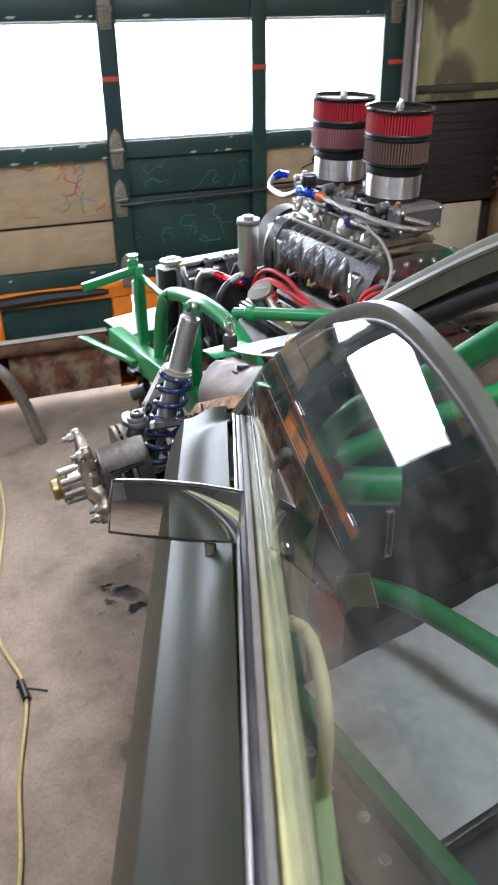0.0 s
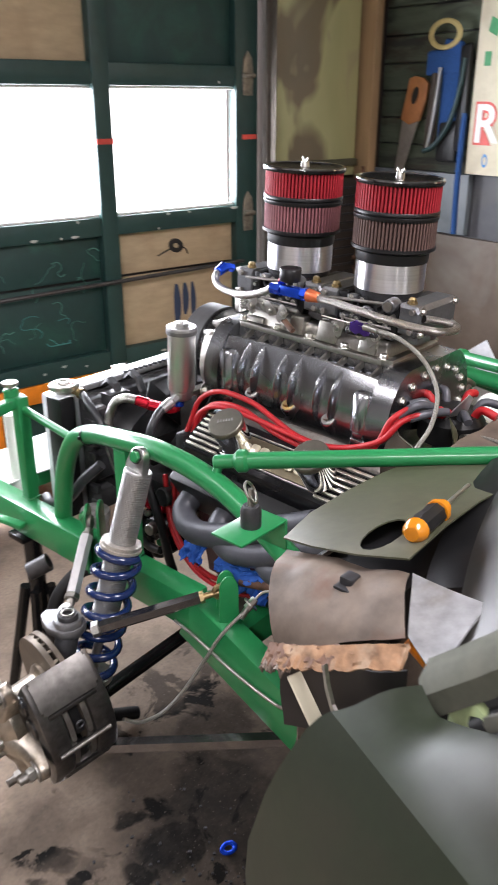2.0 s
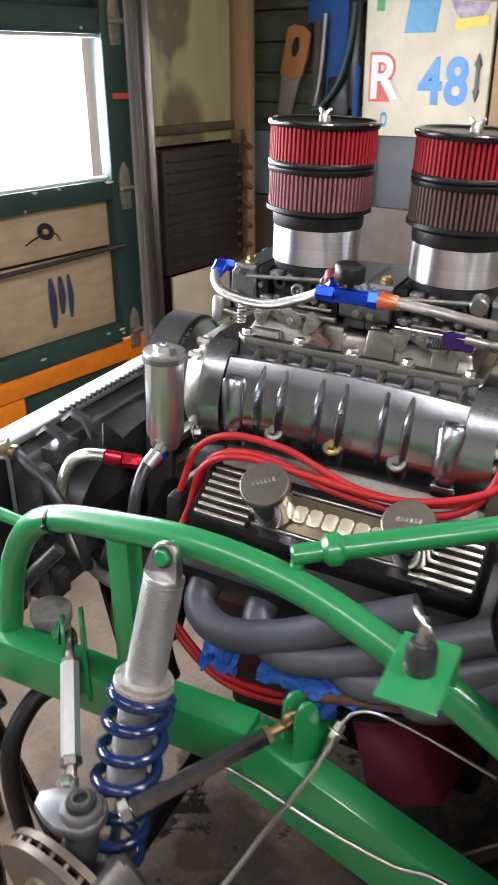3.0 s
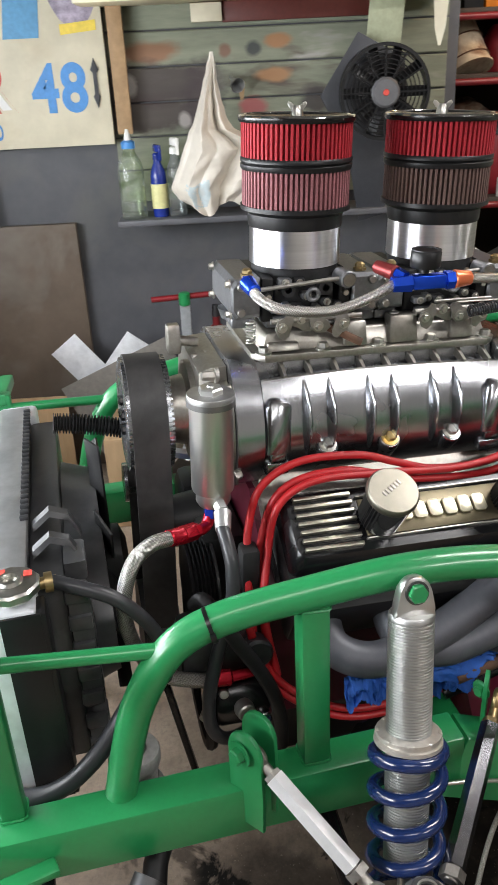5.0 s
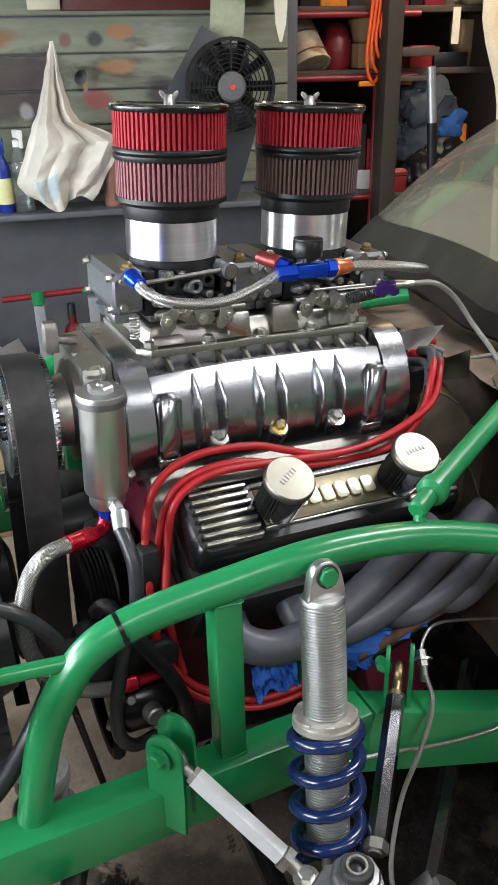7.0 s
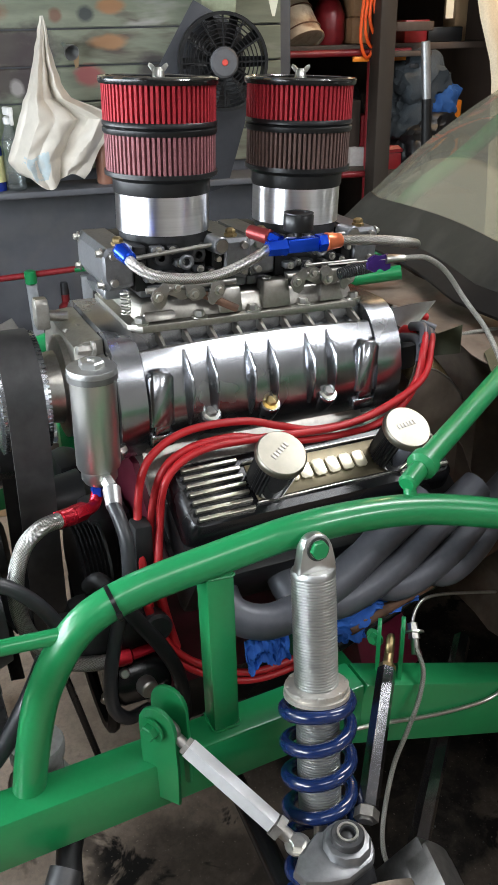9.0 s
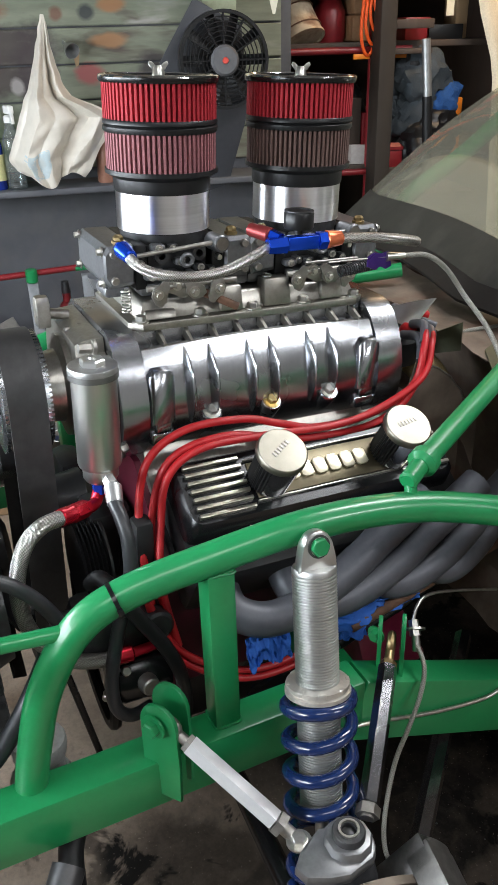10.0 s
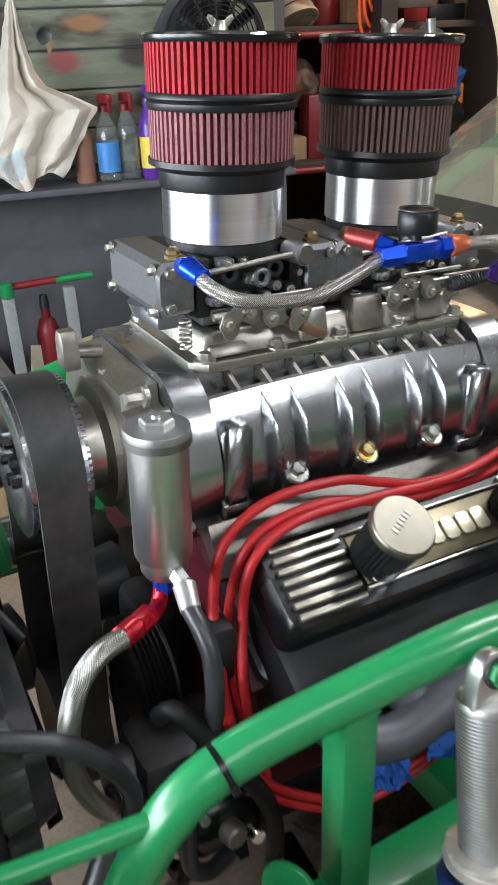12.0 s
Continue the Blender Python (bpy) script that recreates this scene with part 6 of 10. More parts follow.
    for p0, p1, rr in (((-0.076, 0.080, 0.200), (-0.080, -0.050, 0.212), 0.0032), ((-0.092, 0.06, 0.158), (-0.094, -0.075, 0.160), 0.0042), ((-0.086, -0.065, 0.170), (-0.094, 0.03, 0.172), 0.0026), ((-0.070, 0.045, 0.150), (-0.096, 0.045, 0.150), 0.004), ((-0.070, -0.045, 0.150), (-0.100, -0.045, 0.150), 0.004)):
        bm = bmesh.new()
        rod(bm, p0, p1, rr, None, 10)
        part("linkage_rod", bm, GREY_STEEL, c)
    lever = [(0.0, 0.012), (0.009, 0.010), (0.018, 0.014), (0.022, 0.008), (0.019, -0.002), (0.010, -0.008), (0.004, -0.016), (-0.006, -0.018), (-0.011, -0.010), (-0.010, 0.004)]
    for y, z, turn, x in ((-0.008, 0.150, 10, -0.098), (-0.045, 0.152, 120, -0.101), (0.045, 0.150, -60, -0.096), (0.016, 0.160, 200, -0.092)):
        bm = bmesh.new()
        slab(bm, lever, 0.003, Matrix.Translation((x, y, z)) @ pose(0, 0, 0, 0, -90, 0) @ pose(0, 0, 0, 0, 0, turn), 0.0006)
        lev = part("throttle_lever", bm, GREY_STEEL, c)
        bm = bmesh.new()
        hexagon(bm, (x - 0.003, y, z), (-1, 0, 0), 0.0048, 0.006)
        part("lever_nut", bm, STEEL, lev)
    bm = bmesh.new()
    coil(bm, 0.0062, 0.0012, 0.0, 0.030, 7, Matrix.Translation((-0.078, 0.086, 0.126)), 6)
    part("pump_spring", bm, STEEL, c)
    for k, (x, y, z) in enumerate(((-0.064, 0.030, 0.172), (-0.062, -0.030, 0.176), (-0.070, 0.046, 0.170), (-0.066, -0.046, 0.170), (-0.062, 0.0, 0.186), (-0.070, 0.016, 0.170), (-0.068, -0.014, 0.168), (-0.062, 0.012, 0.206), (-0.066, 0.034, 0.208))):
        bm = bmesh.new()
        box(bm, (x, y, z), (0.018, 0.012 + 0.004 * (k % 3), 0.010 + 0.003 * (k % 2)), 0.003)
        boss = part("linkage_boss", bm, CARB_DARK if k % 2 else ZINC_CARB, c)
        bm = bmesh.new()
        hexagon(bm, (x - 0.008, y, z), (-1, 0, 0), 0.0036, 0.006)
        part("screw", bm, STEEL, boss)
    bm = bmesh.new()
    torus(bm, Matrix.Translation((-0.078, -0.006, 0.190)) @ pose(0, 0, 0, 0, 90, 0), 0.008, 0.0034, 18, 8)
    part("pull_ring", bm, ZINC_CARB, c)
    return c


carburettor(0.125)
carburettor(-0.094)


def air_cleaner(v, lower, label):
    a = thing("air_filter", label, "air filter", ENG @ Matrix.Translation((0, v, 0)), "air filters")
    bm = bmesh.new()
    lathe(bm, [(0.056, 0.224), (0.0670, 0.224), (0.0670, 0.278), (0.063, 0.278), (0.056, 0.272)], None, 64, True)
    part("riser", bm, BRUSHED, a, "turned aluminium riser")
    bm = bmesh.new()
    lathe(bm, [(0.056, 0.276), (0.068, 0.276), (0.0692, 0.280), (0.0692, 0.294), (0.0755, 0.298), (0.0797, 0.300), (0.0797, 0.306), (0.056, 0.306)], None, 64, True)
    part("base_ring", bm, BLACK_PLASTIC, a)

    def pleats(z0, z1, r, mat, name, lab):
        bm = bmesh.new()
        n = 68
        prof = []
        for k in range(n):
            for da, dr in ((-0.42, -0.0085), (-0.24, 0.0005), (0.24, 0.0005), (0.42, -0.0085)):
                prof.append((2 * math.pi * (k + da) / n, r + dr))
        loft(bm, [[(rr * math.cos(t), rr * math.sin(t), z) for t, rr in prof] for z in (z0, z1)])
        part(name, bm, mat, a, lab, angle=30)

    pleats(0.304, 0.358, 0.0768, lower, "lower_element", "dusty pleated filter element")
    pleats(0.368, 0.421, 0.0778, RED_PLEAT, "upper_element", "bright red pleated filter element")
    bm = bmesh.new()
    lathe(bm, [(0.056, 0.354), (0.0782, 0.354), (0.0797, 0.3565), (0.0797, 0.361), (0.0773, 0.363), (0.0797, 0.365), (0.0797, 0.369), (0.0782, 0.371), (0.056, 0.371)], None, 64, True)
    part("middle_ring", bm, BLACK_PLASTIC, a)
    bm = bmesh.new()
    lathe(bm, [(0, 0.416), (0.0806, 0.416), (0.0820, 0.4185), (0.0820, 0.4225), (0.0800, 0.4245), (0.070, 0.4245), (0.066, 0.4225), (0.0, 0.4225)], None, 64)
    part("lid", bm, BLACK, a, "black lid with a bright rim")
    bm = bmesh.new()
    lathe(bm, [(0.074, 0.4245), (0.0808, 0.4243), (0.0822, 0.4225), (0.0818, 0.4243), (0.0800, 0.4256), (0.075, 0.4256)], None, 64, True)
    part("lid_rim", bm, CHROME, a)
    bm = bmesh.new()
    lathe(bm, [(0, 0.4225), (0.009, 0.4225), (0.008, 0.430), (0.005, 0.436), (0, 0.436)], None, 14)
    for s in (-1, 1):
        slab(bm, [(0.001, 0.0), (0.009, 0.003), (0.014, 0.010), (0.012, 0.0135), (0.008, 0.012), (0.002, 0.006)], 0.003, Matrix.Translation((0, 0, 0.428)) @ pose(0, 0, 0, 0, 0, 70 + (180 if s > 0 else 0)) @ pose(0, 0, 0, 90, 0, 0), 0.0008)
    part("wing_nut", bm, STEEL, a)


air_cleaner(0.125, ROSE_PLEAT, "red double-stacked pleated air filter on an aluminium riser")
air_cleaner(-0.094, SHADED_PLEAT, "red over dark brown double-stacked air filter on an aluminium riser")

# ---- breather canister
can = thing("breather_canister", "satin aluminium canister with a knurled screw cap", "canister", ENG @ Matrix.Translation((-0.182, 0.291, 0)))
bm = bmesh.new()
lathe(bm, [(0, -0.070), (0.021, -0.070), (0.0243, -0.064), (0.0243, -0.050), (0.0286, -0.047), (0.0298, -0.043), (0.0298, 0.080), (0, 0.080)], None, 40)
part("body", bm, SATIN_ALU, can)
bm = bmesh.new()
loft(bm, [[((0.0325 + (0.0007 if k % 2 else 0)) * math.cos(2 * math.pi * k / 90), (0.0325 + (0.0007 if k % 2 else 0)) * math.sin(2 * math.pi * k / 90), z) for k in range(90)] for z in (0.0795, 0.0875)])
part("knurled_ring", bm, surface("dull_knurled_ring", (0.20, 0.20, 0.195), 0.45, 0.9), can, "dull knurled ring")
bm = bmesh.new()
lathe(bm, [(0, 0.0870), (0.0325, 0.0870), (0.0325, 0.0940), (0.0318, 0.0952), (0, 0.0955)], None, 40)
part("screw_cap", bm, surface("dull_screw_cap", (0.36, 0.36, 0.35), 0.42, 0.9, stain=20), can)
bm = bmesh.new()
lathe(bm, [(0, 0.095), (0.017, 0.095), (0.017, 0.102), (0.015, 0.104), (0, 0.104)], None, 6)
lathe(bm, [(0, 0.104), (0.005, 0.104), (0.004, 0.1065), (0, 0.1055)], None, 14)
part("hex_top", bm, SATIN_ALU, can)
bm = bmesh.new()
box(bm, (0.05, -0.01, -0.058), (0.07, 0.022, 0.014), 0.003)
hexagon(bm, (0.03, -0.035, -0.05), (0.3, -0.9, 0.2), 0.008, 0.014)
hexagon(bm, (0.055, -0.02, -0.052), (0, -1, 0), 0.008, 0.014)
part("bracket", bm, CAST, can)
bm = bmesh.new()
lathe(bm, [(0, -0.088), (0.011, -0.088), (0.011, -0.070), (0, -0.070)], Matrix.Translation((-0.004, 0.004, 0)), 6)
part("blue_plug", bm, BLUE_ANOD, can, "blue anodised plug")
bm = bmesh.new()
rod(bm, (-0.018, -0.004, -0.060), (-0.034, -0.006, -0.066), 0.0095, None, 6)
rod(bm, (-0.034, -0.006, -0.066), (-0.061, -0.001, -0.080), 0.0122, 0.0108, 14, 0.002)
part("hose_fitting", bm, GALV, can, "plated hose fitting")
bm = bmesh.new()
tube(bm, [(-0.004, 0.006, -0.086), (-0.010, 0.012, -0.098), (-0.022, 0.022, -0.098), (-0.032, 0.036, -0.093)], 0.0085, 12, 5)
rod(bm, (-0.028, 0.031, -0.095), (-0.050, 0.054, -0.086), 0.0125, None, 6)
rod(bm, (-0.050, 0.054, -0.086), (-0.070, 0.076, -0.076), 0.0125, 0.0115, 14, 0.003)
part("red_fitting", bm, RED_ANOD, can, "red anodised elbow fitting")

# ---------------------------------------------------------------- hoses, leads and radiator


def hose(name, points, r, material, m, label, category="hose", seg=12, n=8, wave=0.0):
    bm = bmesh.new()
    tube(bm, points, r, seg, n)
    ob = tagged(part(name, bm, material), label, category)
    ob.matrix_world = m
    return ob


# spark plug leads between the supercharger and the valve cover
A = [(-0.09, -0.275, 0.05), (-0.14, -0.262, 0.064), (-0.178, -0.236, 0.040), (-0.189, -0.212, -0.015), (-0.188, -0.135, -0.050), (-0.188, -0.044, -0.054), (-0.188, 0.02, -0.036), (-0.187, 0.08, -0.018), (-0.187, 0.167, -0.018), (-0.19, 0.224, -0.05), (-0.20, 0.245, -0.108), (-0.225, 0.252, -0.17), (-0.25, 0.25, -0.25)]
B = [(-0.08, -0.262, 0.03), (-0.145, -0.252, 0.046), (-0.184, -0.230, 0.012), (-0.192, -0.195, -0.040), (-0.196, -0.123, -0.066), (-0.196, -0.003, -0.062), (-0.194, 0.108, -0.036), (-0.193, 0.195, -0.058), (-0.20, 0.227, -0.138), (-0.235, 0.235, -0.22), (-0.27, 0.225, -0.30)]
C = [(-0.07, -0.29, 0.04), (-0.13, -0.282, 0.052), (-0.172, -0.255, 0.042), (-0.194, -0.226, 0.0), (-0.196, -0.15, -0.038), (-0.200, -0.07, -0.050), (-0.200, 0.05, -0.044), (-0.205, 0.15, -0.042), (-0.212, 0.205, -0.072), (-0.222, 0.222, -0.14), (-0.255, 0.235, -0.22), (-0.275, 0.22, -0.315)]
for pts, last in ((A, 0), (B, 0), (C, 0)):
    lead = hose("spark_plug_lead", pts, 0.0058, RED_SILICONE, ENG, "thick red silicone spark plug lead", "ignition lead", 12)
    lead["group"] = "spark plug leads"
    bm = bmesh.new()
    tube(bm, [Vector(pts[0]).lerp(Vector(pts[1]), 0.1), pts[1], Vector(pts[1]).lerp(Vector(pts[2]), 0.75)], 0.0078, 12, 5)
    part("boot", bm, HEADER_GREY, lead, "grey heat boot")
for dz, dv in ((0.0, 0.0), (-0.016, 0.01)):
    lead = hose("spark_plug_lead", [(-0.262, 0.262, -0.22), (-0.272, 0.242, -0.285 + dz), (-0.285, 0.205, -0.335 + dz), (-0.300, 0.13, -0.375 + dz), (-0.30, 0.05, -0.383 + dz), (-0.295, -0.05 + dv, -0.36 + dz), (-0.29, -0.14, -0.30)], 0.0056, RED_SILICONE, ENG, "thick red silicone spark plug lead", "ignition lead")
    lead["group"] = "spark plug leads"
bm = bmesh.new()
box(bm, (-0.215, 0.248, -0.165), (0.035, 0.028, 0.075), 0.008)
tagged(part("lead_sleeve", bm, RUBBER), "black rubber sleeve round the ignition leads", "sleeve").matrix_world = ENG

# distributor behind the supercharger
dist = thing("distributor", "black distributor with boots behind the supercharger", "distributor", ENG @ Matrix.Translation((-0.02, -0.275, -0.02)))
bm = bmesh.new()
lathe(bm, [(0, -0.1), (0.03, -0.1), (0.03, -0.02), (0.062, -0.01), (0.062, 0.03), (0.05, 0.045), (0, 0.05)], None, 24)
part("cap", bm, BLACK_PLASTIC, dist)
for k in range(8):
    a = 2 * math.pi * k / 8
    bm = bmesh.new()
    tube(bm, [(0.04 * math.cos(a), 0.04 * math.sin(a), 0.035), (0.055 * math.cos(a), 0.055 * math.sin(a), 0.06), (0.085 * math.cos(a), 0.085 * math.sin(a), 0.055)], 0.008, 10, 4)
    part("boot", bm, HEADER_GREY if k % 2 else RED_SILICONE, dist)

# fuel lines at the carburettors
rail = thing("fuel_line", "braided stainless fuel line with blue and red fittings", "fuel line", ENG)
bm = bmesh.new()
tube(bm, [(-0.135, 0.225, 0.222), (-0.155, 0.218, 0.210), (-0.172, 0.195, 0.199), (-0.180, 0.15, 0.194), (-0.182, 0.11, 0.197), (-0.183, 0.068, 0.212), (-0.184, 0.040, 0.226)], 0.0072, 14, 8)
part("front_hose", bm, BRAID, rail)
bm = bmesh.new()
rod(bm, (-0.100, 0.222, 0.219), (-0.122, 0.226, 0.224), 0.0095, None, 6)
rod(bm, (-0.120, 0.226, 0.2235), (-0.146, 0.2215, 0.2165), 0.0115, 0.0095, 16, 0.002)
part("blue_end", bm, BLUE_ANOD, rail, "blue anodised hose end")
bm = bmesh.new()
rod(bm, (-0.184, 0.046, 0.225), (-0.185, 0.020, 0.226), 0.0105, 0.0125, 6)
box(bm, (-0.186, -0.004, 0.227), (0.018, 0.048, 0.019), 0.003)
rod(bm, (-0.186, -0.028, 0.227), (-0.186, -0.04, 0.2275), 0.0125, None, 6)
rod(bm, (-0.182, 0.026, 0.232), (-0.164, 0.034, 0.236), 0.0085, None, 6)
part("tee", bm, BLUE_ANOD, rail, "blue anodised tee")
bm = bmesh.new()
rod(bm, (-0.186, -0.040, 0.2275), (-0.187, -0.066, 0.228), 0.0125, 0.0095, 14, 0.002)
part("orange_end", bm, ORANGE_ANOD, rail, "copper-red anodised hose end")
bm = bmesh.new()
rod(bm, (-0.168, 0.033, 0.235), (-0.132, 0.048, 0.238), 0.0105, 0.009, 14, 0.002)
part("red_end", bm, surface("faded_red_anodised", (0.24, 0.035, 0.035), 0.4, 0.6), rail, "faded red hose end")
bm = bmesh.new()
tube(bm, [(-0.187, -0.062, 0.228), (-0.186, -0.11, 0.225), (-0.178, -0.16, 0.218), (-0.150, -0.215, 0.205), (-0.10, -0.255, 0.19), (-0.04, -0.262, 0.18), (0.0, -0.245, 0.177), (-0.02, -0.225, 0.185), (-0.06, -0.21, 0.195)], 0.0072, 14, 8)
part("rear_hose", bm, BRAID, rail)
gauge = thing("pressure_gauge", "small black fuel pressure gauge on the fuel line", "gauge", ENG @ Matrix.Translation((-0.186, 0.002, 0.238)))
bm = bmesh.new()
lathe(bm, [(0, 0), (0.006, 0), (0.006, 0.006), (0.019, 0.008), (0.020, 0.010), (0.020, 0.028), (0.0185, 0.030), (0, 0.030)], None, 30)
part("case", bm, BLACK_PLASTIC, gauge)
bm = bmesh.new()
lathe(bm, [(0.015, 0.0302), (0.0195, 0.0302), (0.0195, 0.0315), (0.015, 0.0315)], None, 30, True)
part("bezel", bm, DARK_STEEL, gauge)

cable = thing("throttle_cable", "braided throttle cable on a purple anodised bracket", "throttle cable", ENG)
bm = bmesh.new()
slab(bm, [(-0.026, -0.008), (-0.012, -0.014), (-0.004, -0.008), (0.006, -0.014), (0.016, -0.010), (0.013, -0.003), (0.017, 0.006), (0.008, 0.012), (-0.002, 0.008), (-0.014, 0.012), (-0.026, 0.006)], 0.004, Matrix.Translation((-0.165, -0.150, 0.186)) @ pose(0, 0, 0, 90, 0, -90), 0.001)
part("bracket", bm, PURPLE_ANOD, cable)
bm = bmesh.new()
rod(bm, (-0.168, -0.155, 0.190), (-0.172, -0.185, 0.190), 0.007, 0.005, 12)
rod(bm, (-0.166, -0.06, 0.190), (-0.168, -0.16, 0.190), 0.0014, None, 6)
part("ferrule", bm, STEEL, cable)
bm = bmesh.new()
tube(bm, [(-0.172, -0.183, 0.190), (-0.172, -0.225, 0.187), (-0.164, -0.272, 0.160), (-0.170, -0.310, 0.115), (-0.212, -0.330, 0.070), (-0.268, -0.325, 0.020), (-0.300, -0.325, -0.040)], 0.0040, 12, 8)
part("sleeve", bm, CLEAR_HOSE, cable)
bm = bmesh.new()
coil(bm, 0.0075, 0.0013, 0.0, 0.060, 17, axis_matrix((-0.135, -0.10, 0.166), (-0.135, -0.165, 0.172))[0], 6)
part("return_spring", bm, DARK_STEEL, cable)

# lower hoses at the front of the engine
loop = thing("oil_hose", "braided stainless hose with red anodised ends", "hose", ENG)
bm = bmesh.new()
tube(bm, [(-0.250, 0.364, -0.077), (-0.262, 0.390, -0.076), (-0.272, 0.415, -0.094), (-0.278, 0.430, -0.140), (-0.280, 0.428, -0.195), (-0.279, 0.407, -0.248), (-0.277, 0.374, -0.285), (-0.275, 0.335, -0.301), (-0.275, 0.312, -0.303)], 0.0105, 16, 8)
part("braided_hose", bm, BRAID, loop)
bm = bmesh.new()
rod(bm, (-0.275, 0.316, -0.303), (-0.274, 0.288, -0.305), 0.0125, 0.0125, 10, 0.003)
rod(bm, (-0.274, 0.290, -0.305), (-0.272, 0.253, -0.303), 0.0085, None, 10)
part("red_end", bm, RED_ANOD, loop)
hose("breather_hose", [(-0.240, 0.290, -0.078), (-0.262, 0.288, -0.092), (-0.280, 0.286, -0.120), (-0.288, 0.290, -0.178), (-0.289, 0.310, -0.246), (-0.290, 0.324, -0.321), (-0.289, 0.322, -0.378), (-0.284, 0.300, -0.410), (-0.27, 0.265, -0.418)], 0.0098, GREY_RUBBER, ENG, "grey rubber breather hose from the canister", seg=14)
hose("rubber_hose", [(-0.255, 0.335, -0.185), (-0.275, 0.325, -0.165), (-0.292, 0.305, -0.190), (-0.300, 0.282, -0.230), (-0.302, 0.250, -0.285), (-0.300, 0.228, -0.341), (-0.295, 0.219, -0.398), (-0.285, 0.215, -0.44)], 0.0105, RUBBER, ENG, "black rubber hose strapped to the chassis tube", seg=14)
bm = bmesh.new()
tie_m, _ = axis_matrix((-0.404, 0.345, 0.860), (-0.404, 0.30, 0.8715))
lathe(bm, [(0.0206, -0.0025), (0.0222, -0.0025), (0.0222, 0.0025), (0.0206, 0.0025)], CAR @ tie_m, 28, True)
box(bm, (-0.0235, 0.0, 0), (0.006, 0.007, 0.007), 0.001, CAR @ tie_m)
tagged(part("cable_tie", bm, BLACK), "black cable tie round the green tube", "cable tie")

# ---- radiator with shroud
rad = thing("radiator", "aluminium radiator with black tape and a plastic fan shroud", "radiator", CAR)
bm = bmesh.new()
box(bm, (0, 0.575, 0.715), (0.56, 0.045, 0.29), 0.003)
part("core", bm, DARK_STEEL, rad)
for s in (-1, 1):
    bm = bmesh.new()
    box(bm, (s * 0.305, 0.575, 0.718), (0.060, 0.070, 0.31), 0.008)
    part("side_tank", bm, SHEET_ALU, rad)
bm = bmesh.new()
box(bm, (0.0, 0.580, 0.872), (0.62, 0.055, 0.014), 0.003)
part("top_channel", bm, GALV, rad)
bm = bmesh.new()
for k in range(26):
    box(bm, (-0.12 + k * 0.016, 0.556, 0.8815), (0.008, 0.012, 0.006), 0.001)
strip = part("top_slots", bm, DARK_STEEL, rad)
strip["kind"] = "stuff"
bm = bmesh.new()
box(bm, (-0.318, 0.536, 0.72), (0.040, 0.012, 0.30), 0.003)
part("tape", bm, BLACK_PLASTIC, rad, "black tape strip")
bm = bmesh.new()
box(bm, (-0.3365, 0.560, 0.72), (0.004, 0.048, 0.30), 0.001)
part("tape", bm, BLACK_PLASTIC, rad, "black tape strip")
bm = bmesh.new()
lathe(bm, [(0, 0.868), (0.022, 0.868), (0.022, 0.880), (0.033, 0.881), (0.036, 0.884), (0.036, 0.892), (0.033, 0.895), (0, 0.896)], Matrix.Translation((-0.297, 0.568, 0)), 10)
lathe(bm, [(0.010, 0.896), (0.016, 0.896), (0.014, 0.901), (0.010, 0.901)], Matrix.Translation((-0.297, 0.568, 0)), 20, True)
cap = part("cap", bm, STEEL, rad, "pressed steel radiator cap")
for k in (0, 1, 3):
    a = math.pi / 2 * k + 0.5
    bm = bmesh.new()
    box(bm, (-0.297 + 0.024 * math.cos(a), 0.568 + 0.024 * math.sin(a), 0.8963), (0.012, 0.010, 0.0008))
    part("cap_print", bm, RED_PAINT, cap, "red printed mark")
bm = bmesh.new()
rod(bm, (-0.285, 0.548, 0.877), (-0.280, 0.515, 0.875), 0.008, None, 10)
rod(bm, (-0.282, 0.530, 0.8755), (-0.281, 0.520, 0.875), 0.013, None, 12)
part("overflow_neck", bm, BRASS, rad)
SHROUD = surface("scuffed_grey_black_plastic", (0.034, 0.035, 0.037), 0.36, grain=90, stain=14, stain_colour=(0.10, 0.10, 0.098), stain_amount=0.6, relief=0.12)
bm = bmesh.new()
box(bm, (0.0, 0.530, 0.715), (0.55, 0.048, 0.29), 0.008)
loft(bm, [[(0.26 * math.cos(a) * k, v, 0.715 + 0.14 * math.sin(a) * k) for a in np.linspace(0, 2 * math.pi, 33)[:-1]] for v, k in ((0.505, 1.0), (0.470, 0.93), (0.452, 0.90))])
part("shroud", bm, SHROUD, rad, "ribbed black plastic fan shroud")
for k, (u, z, wd, hg) in enumerate(((-0.262, 0.80, 0.05, 0.10), (-0.255, 0.70, 0.06, 0.07), (-0.262, 0.615, 0.05, 0.06), (-0.205, 0.855, 0.07, 0.03))):
    bm = bmesh.new()
    loft(bm, [[(u + x * wd / 2 * kk, v, z + y * hg / 2 * kk) for x, y in ((-1, -1), (1, -1), (1, 0.6), (0.6, 1), (-1, 1))] for v, kk in ((0.506, 1.0), (0.482, 0.95), (0.478, 0.85))])
    part("shroud_step", bm, SHROUD, rad)
for k in range(7):
    bm = bmesh.new()
    box(bm, (-0.286, 0.494, 0.60 + 0.042 * k), (0.012, 0.030, 0.022), 0.003)
    part("shroud_tab", bm, SHROUD, rad)
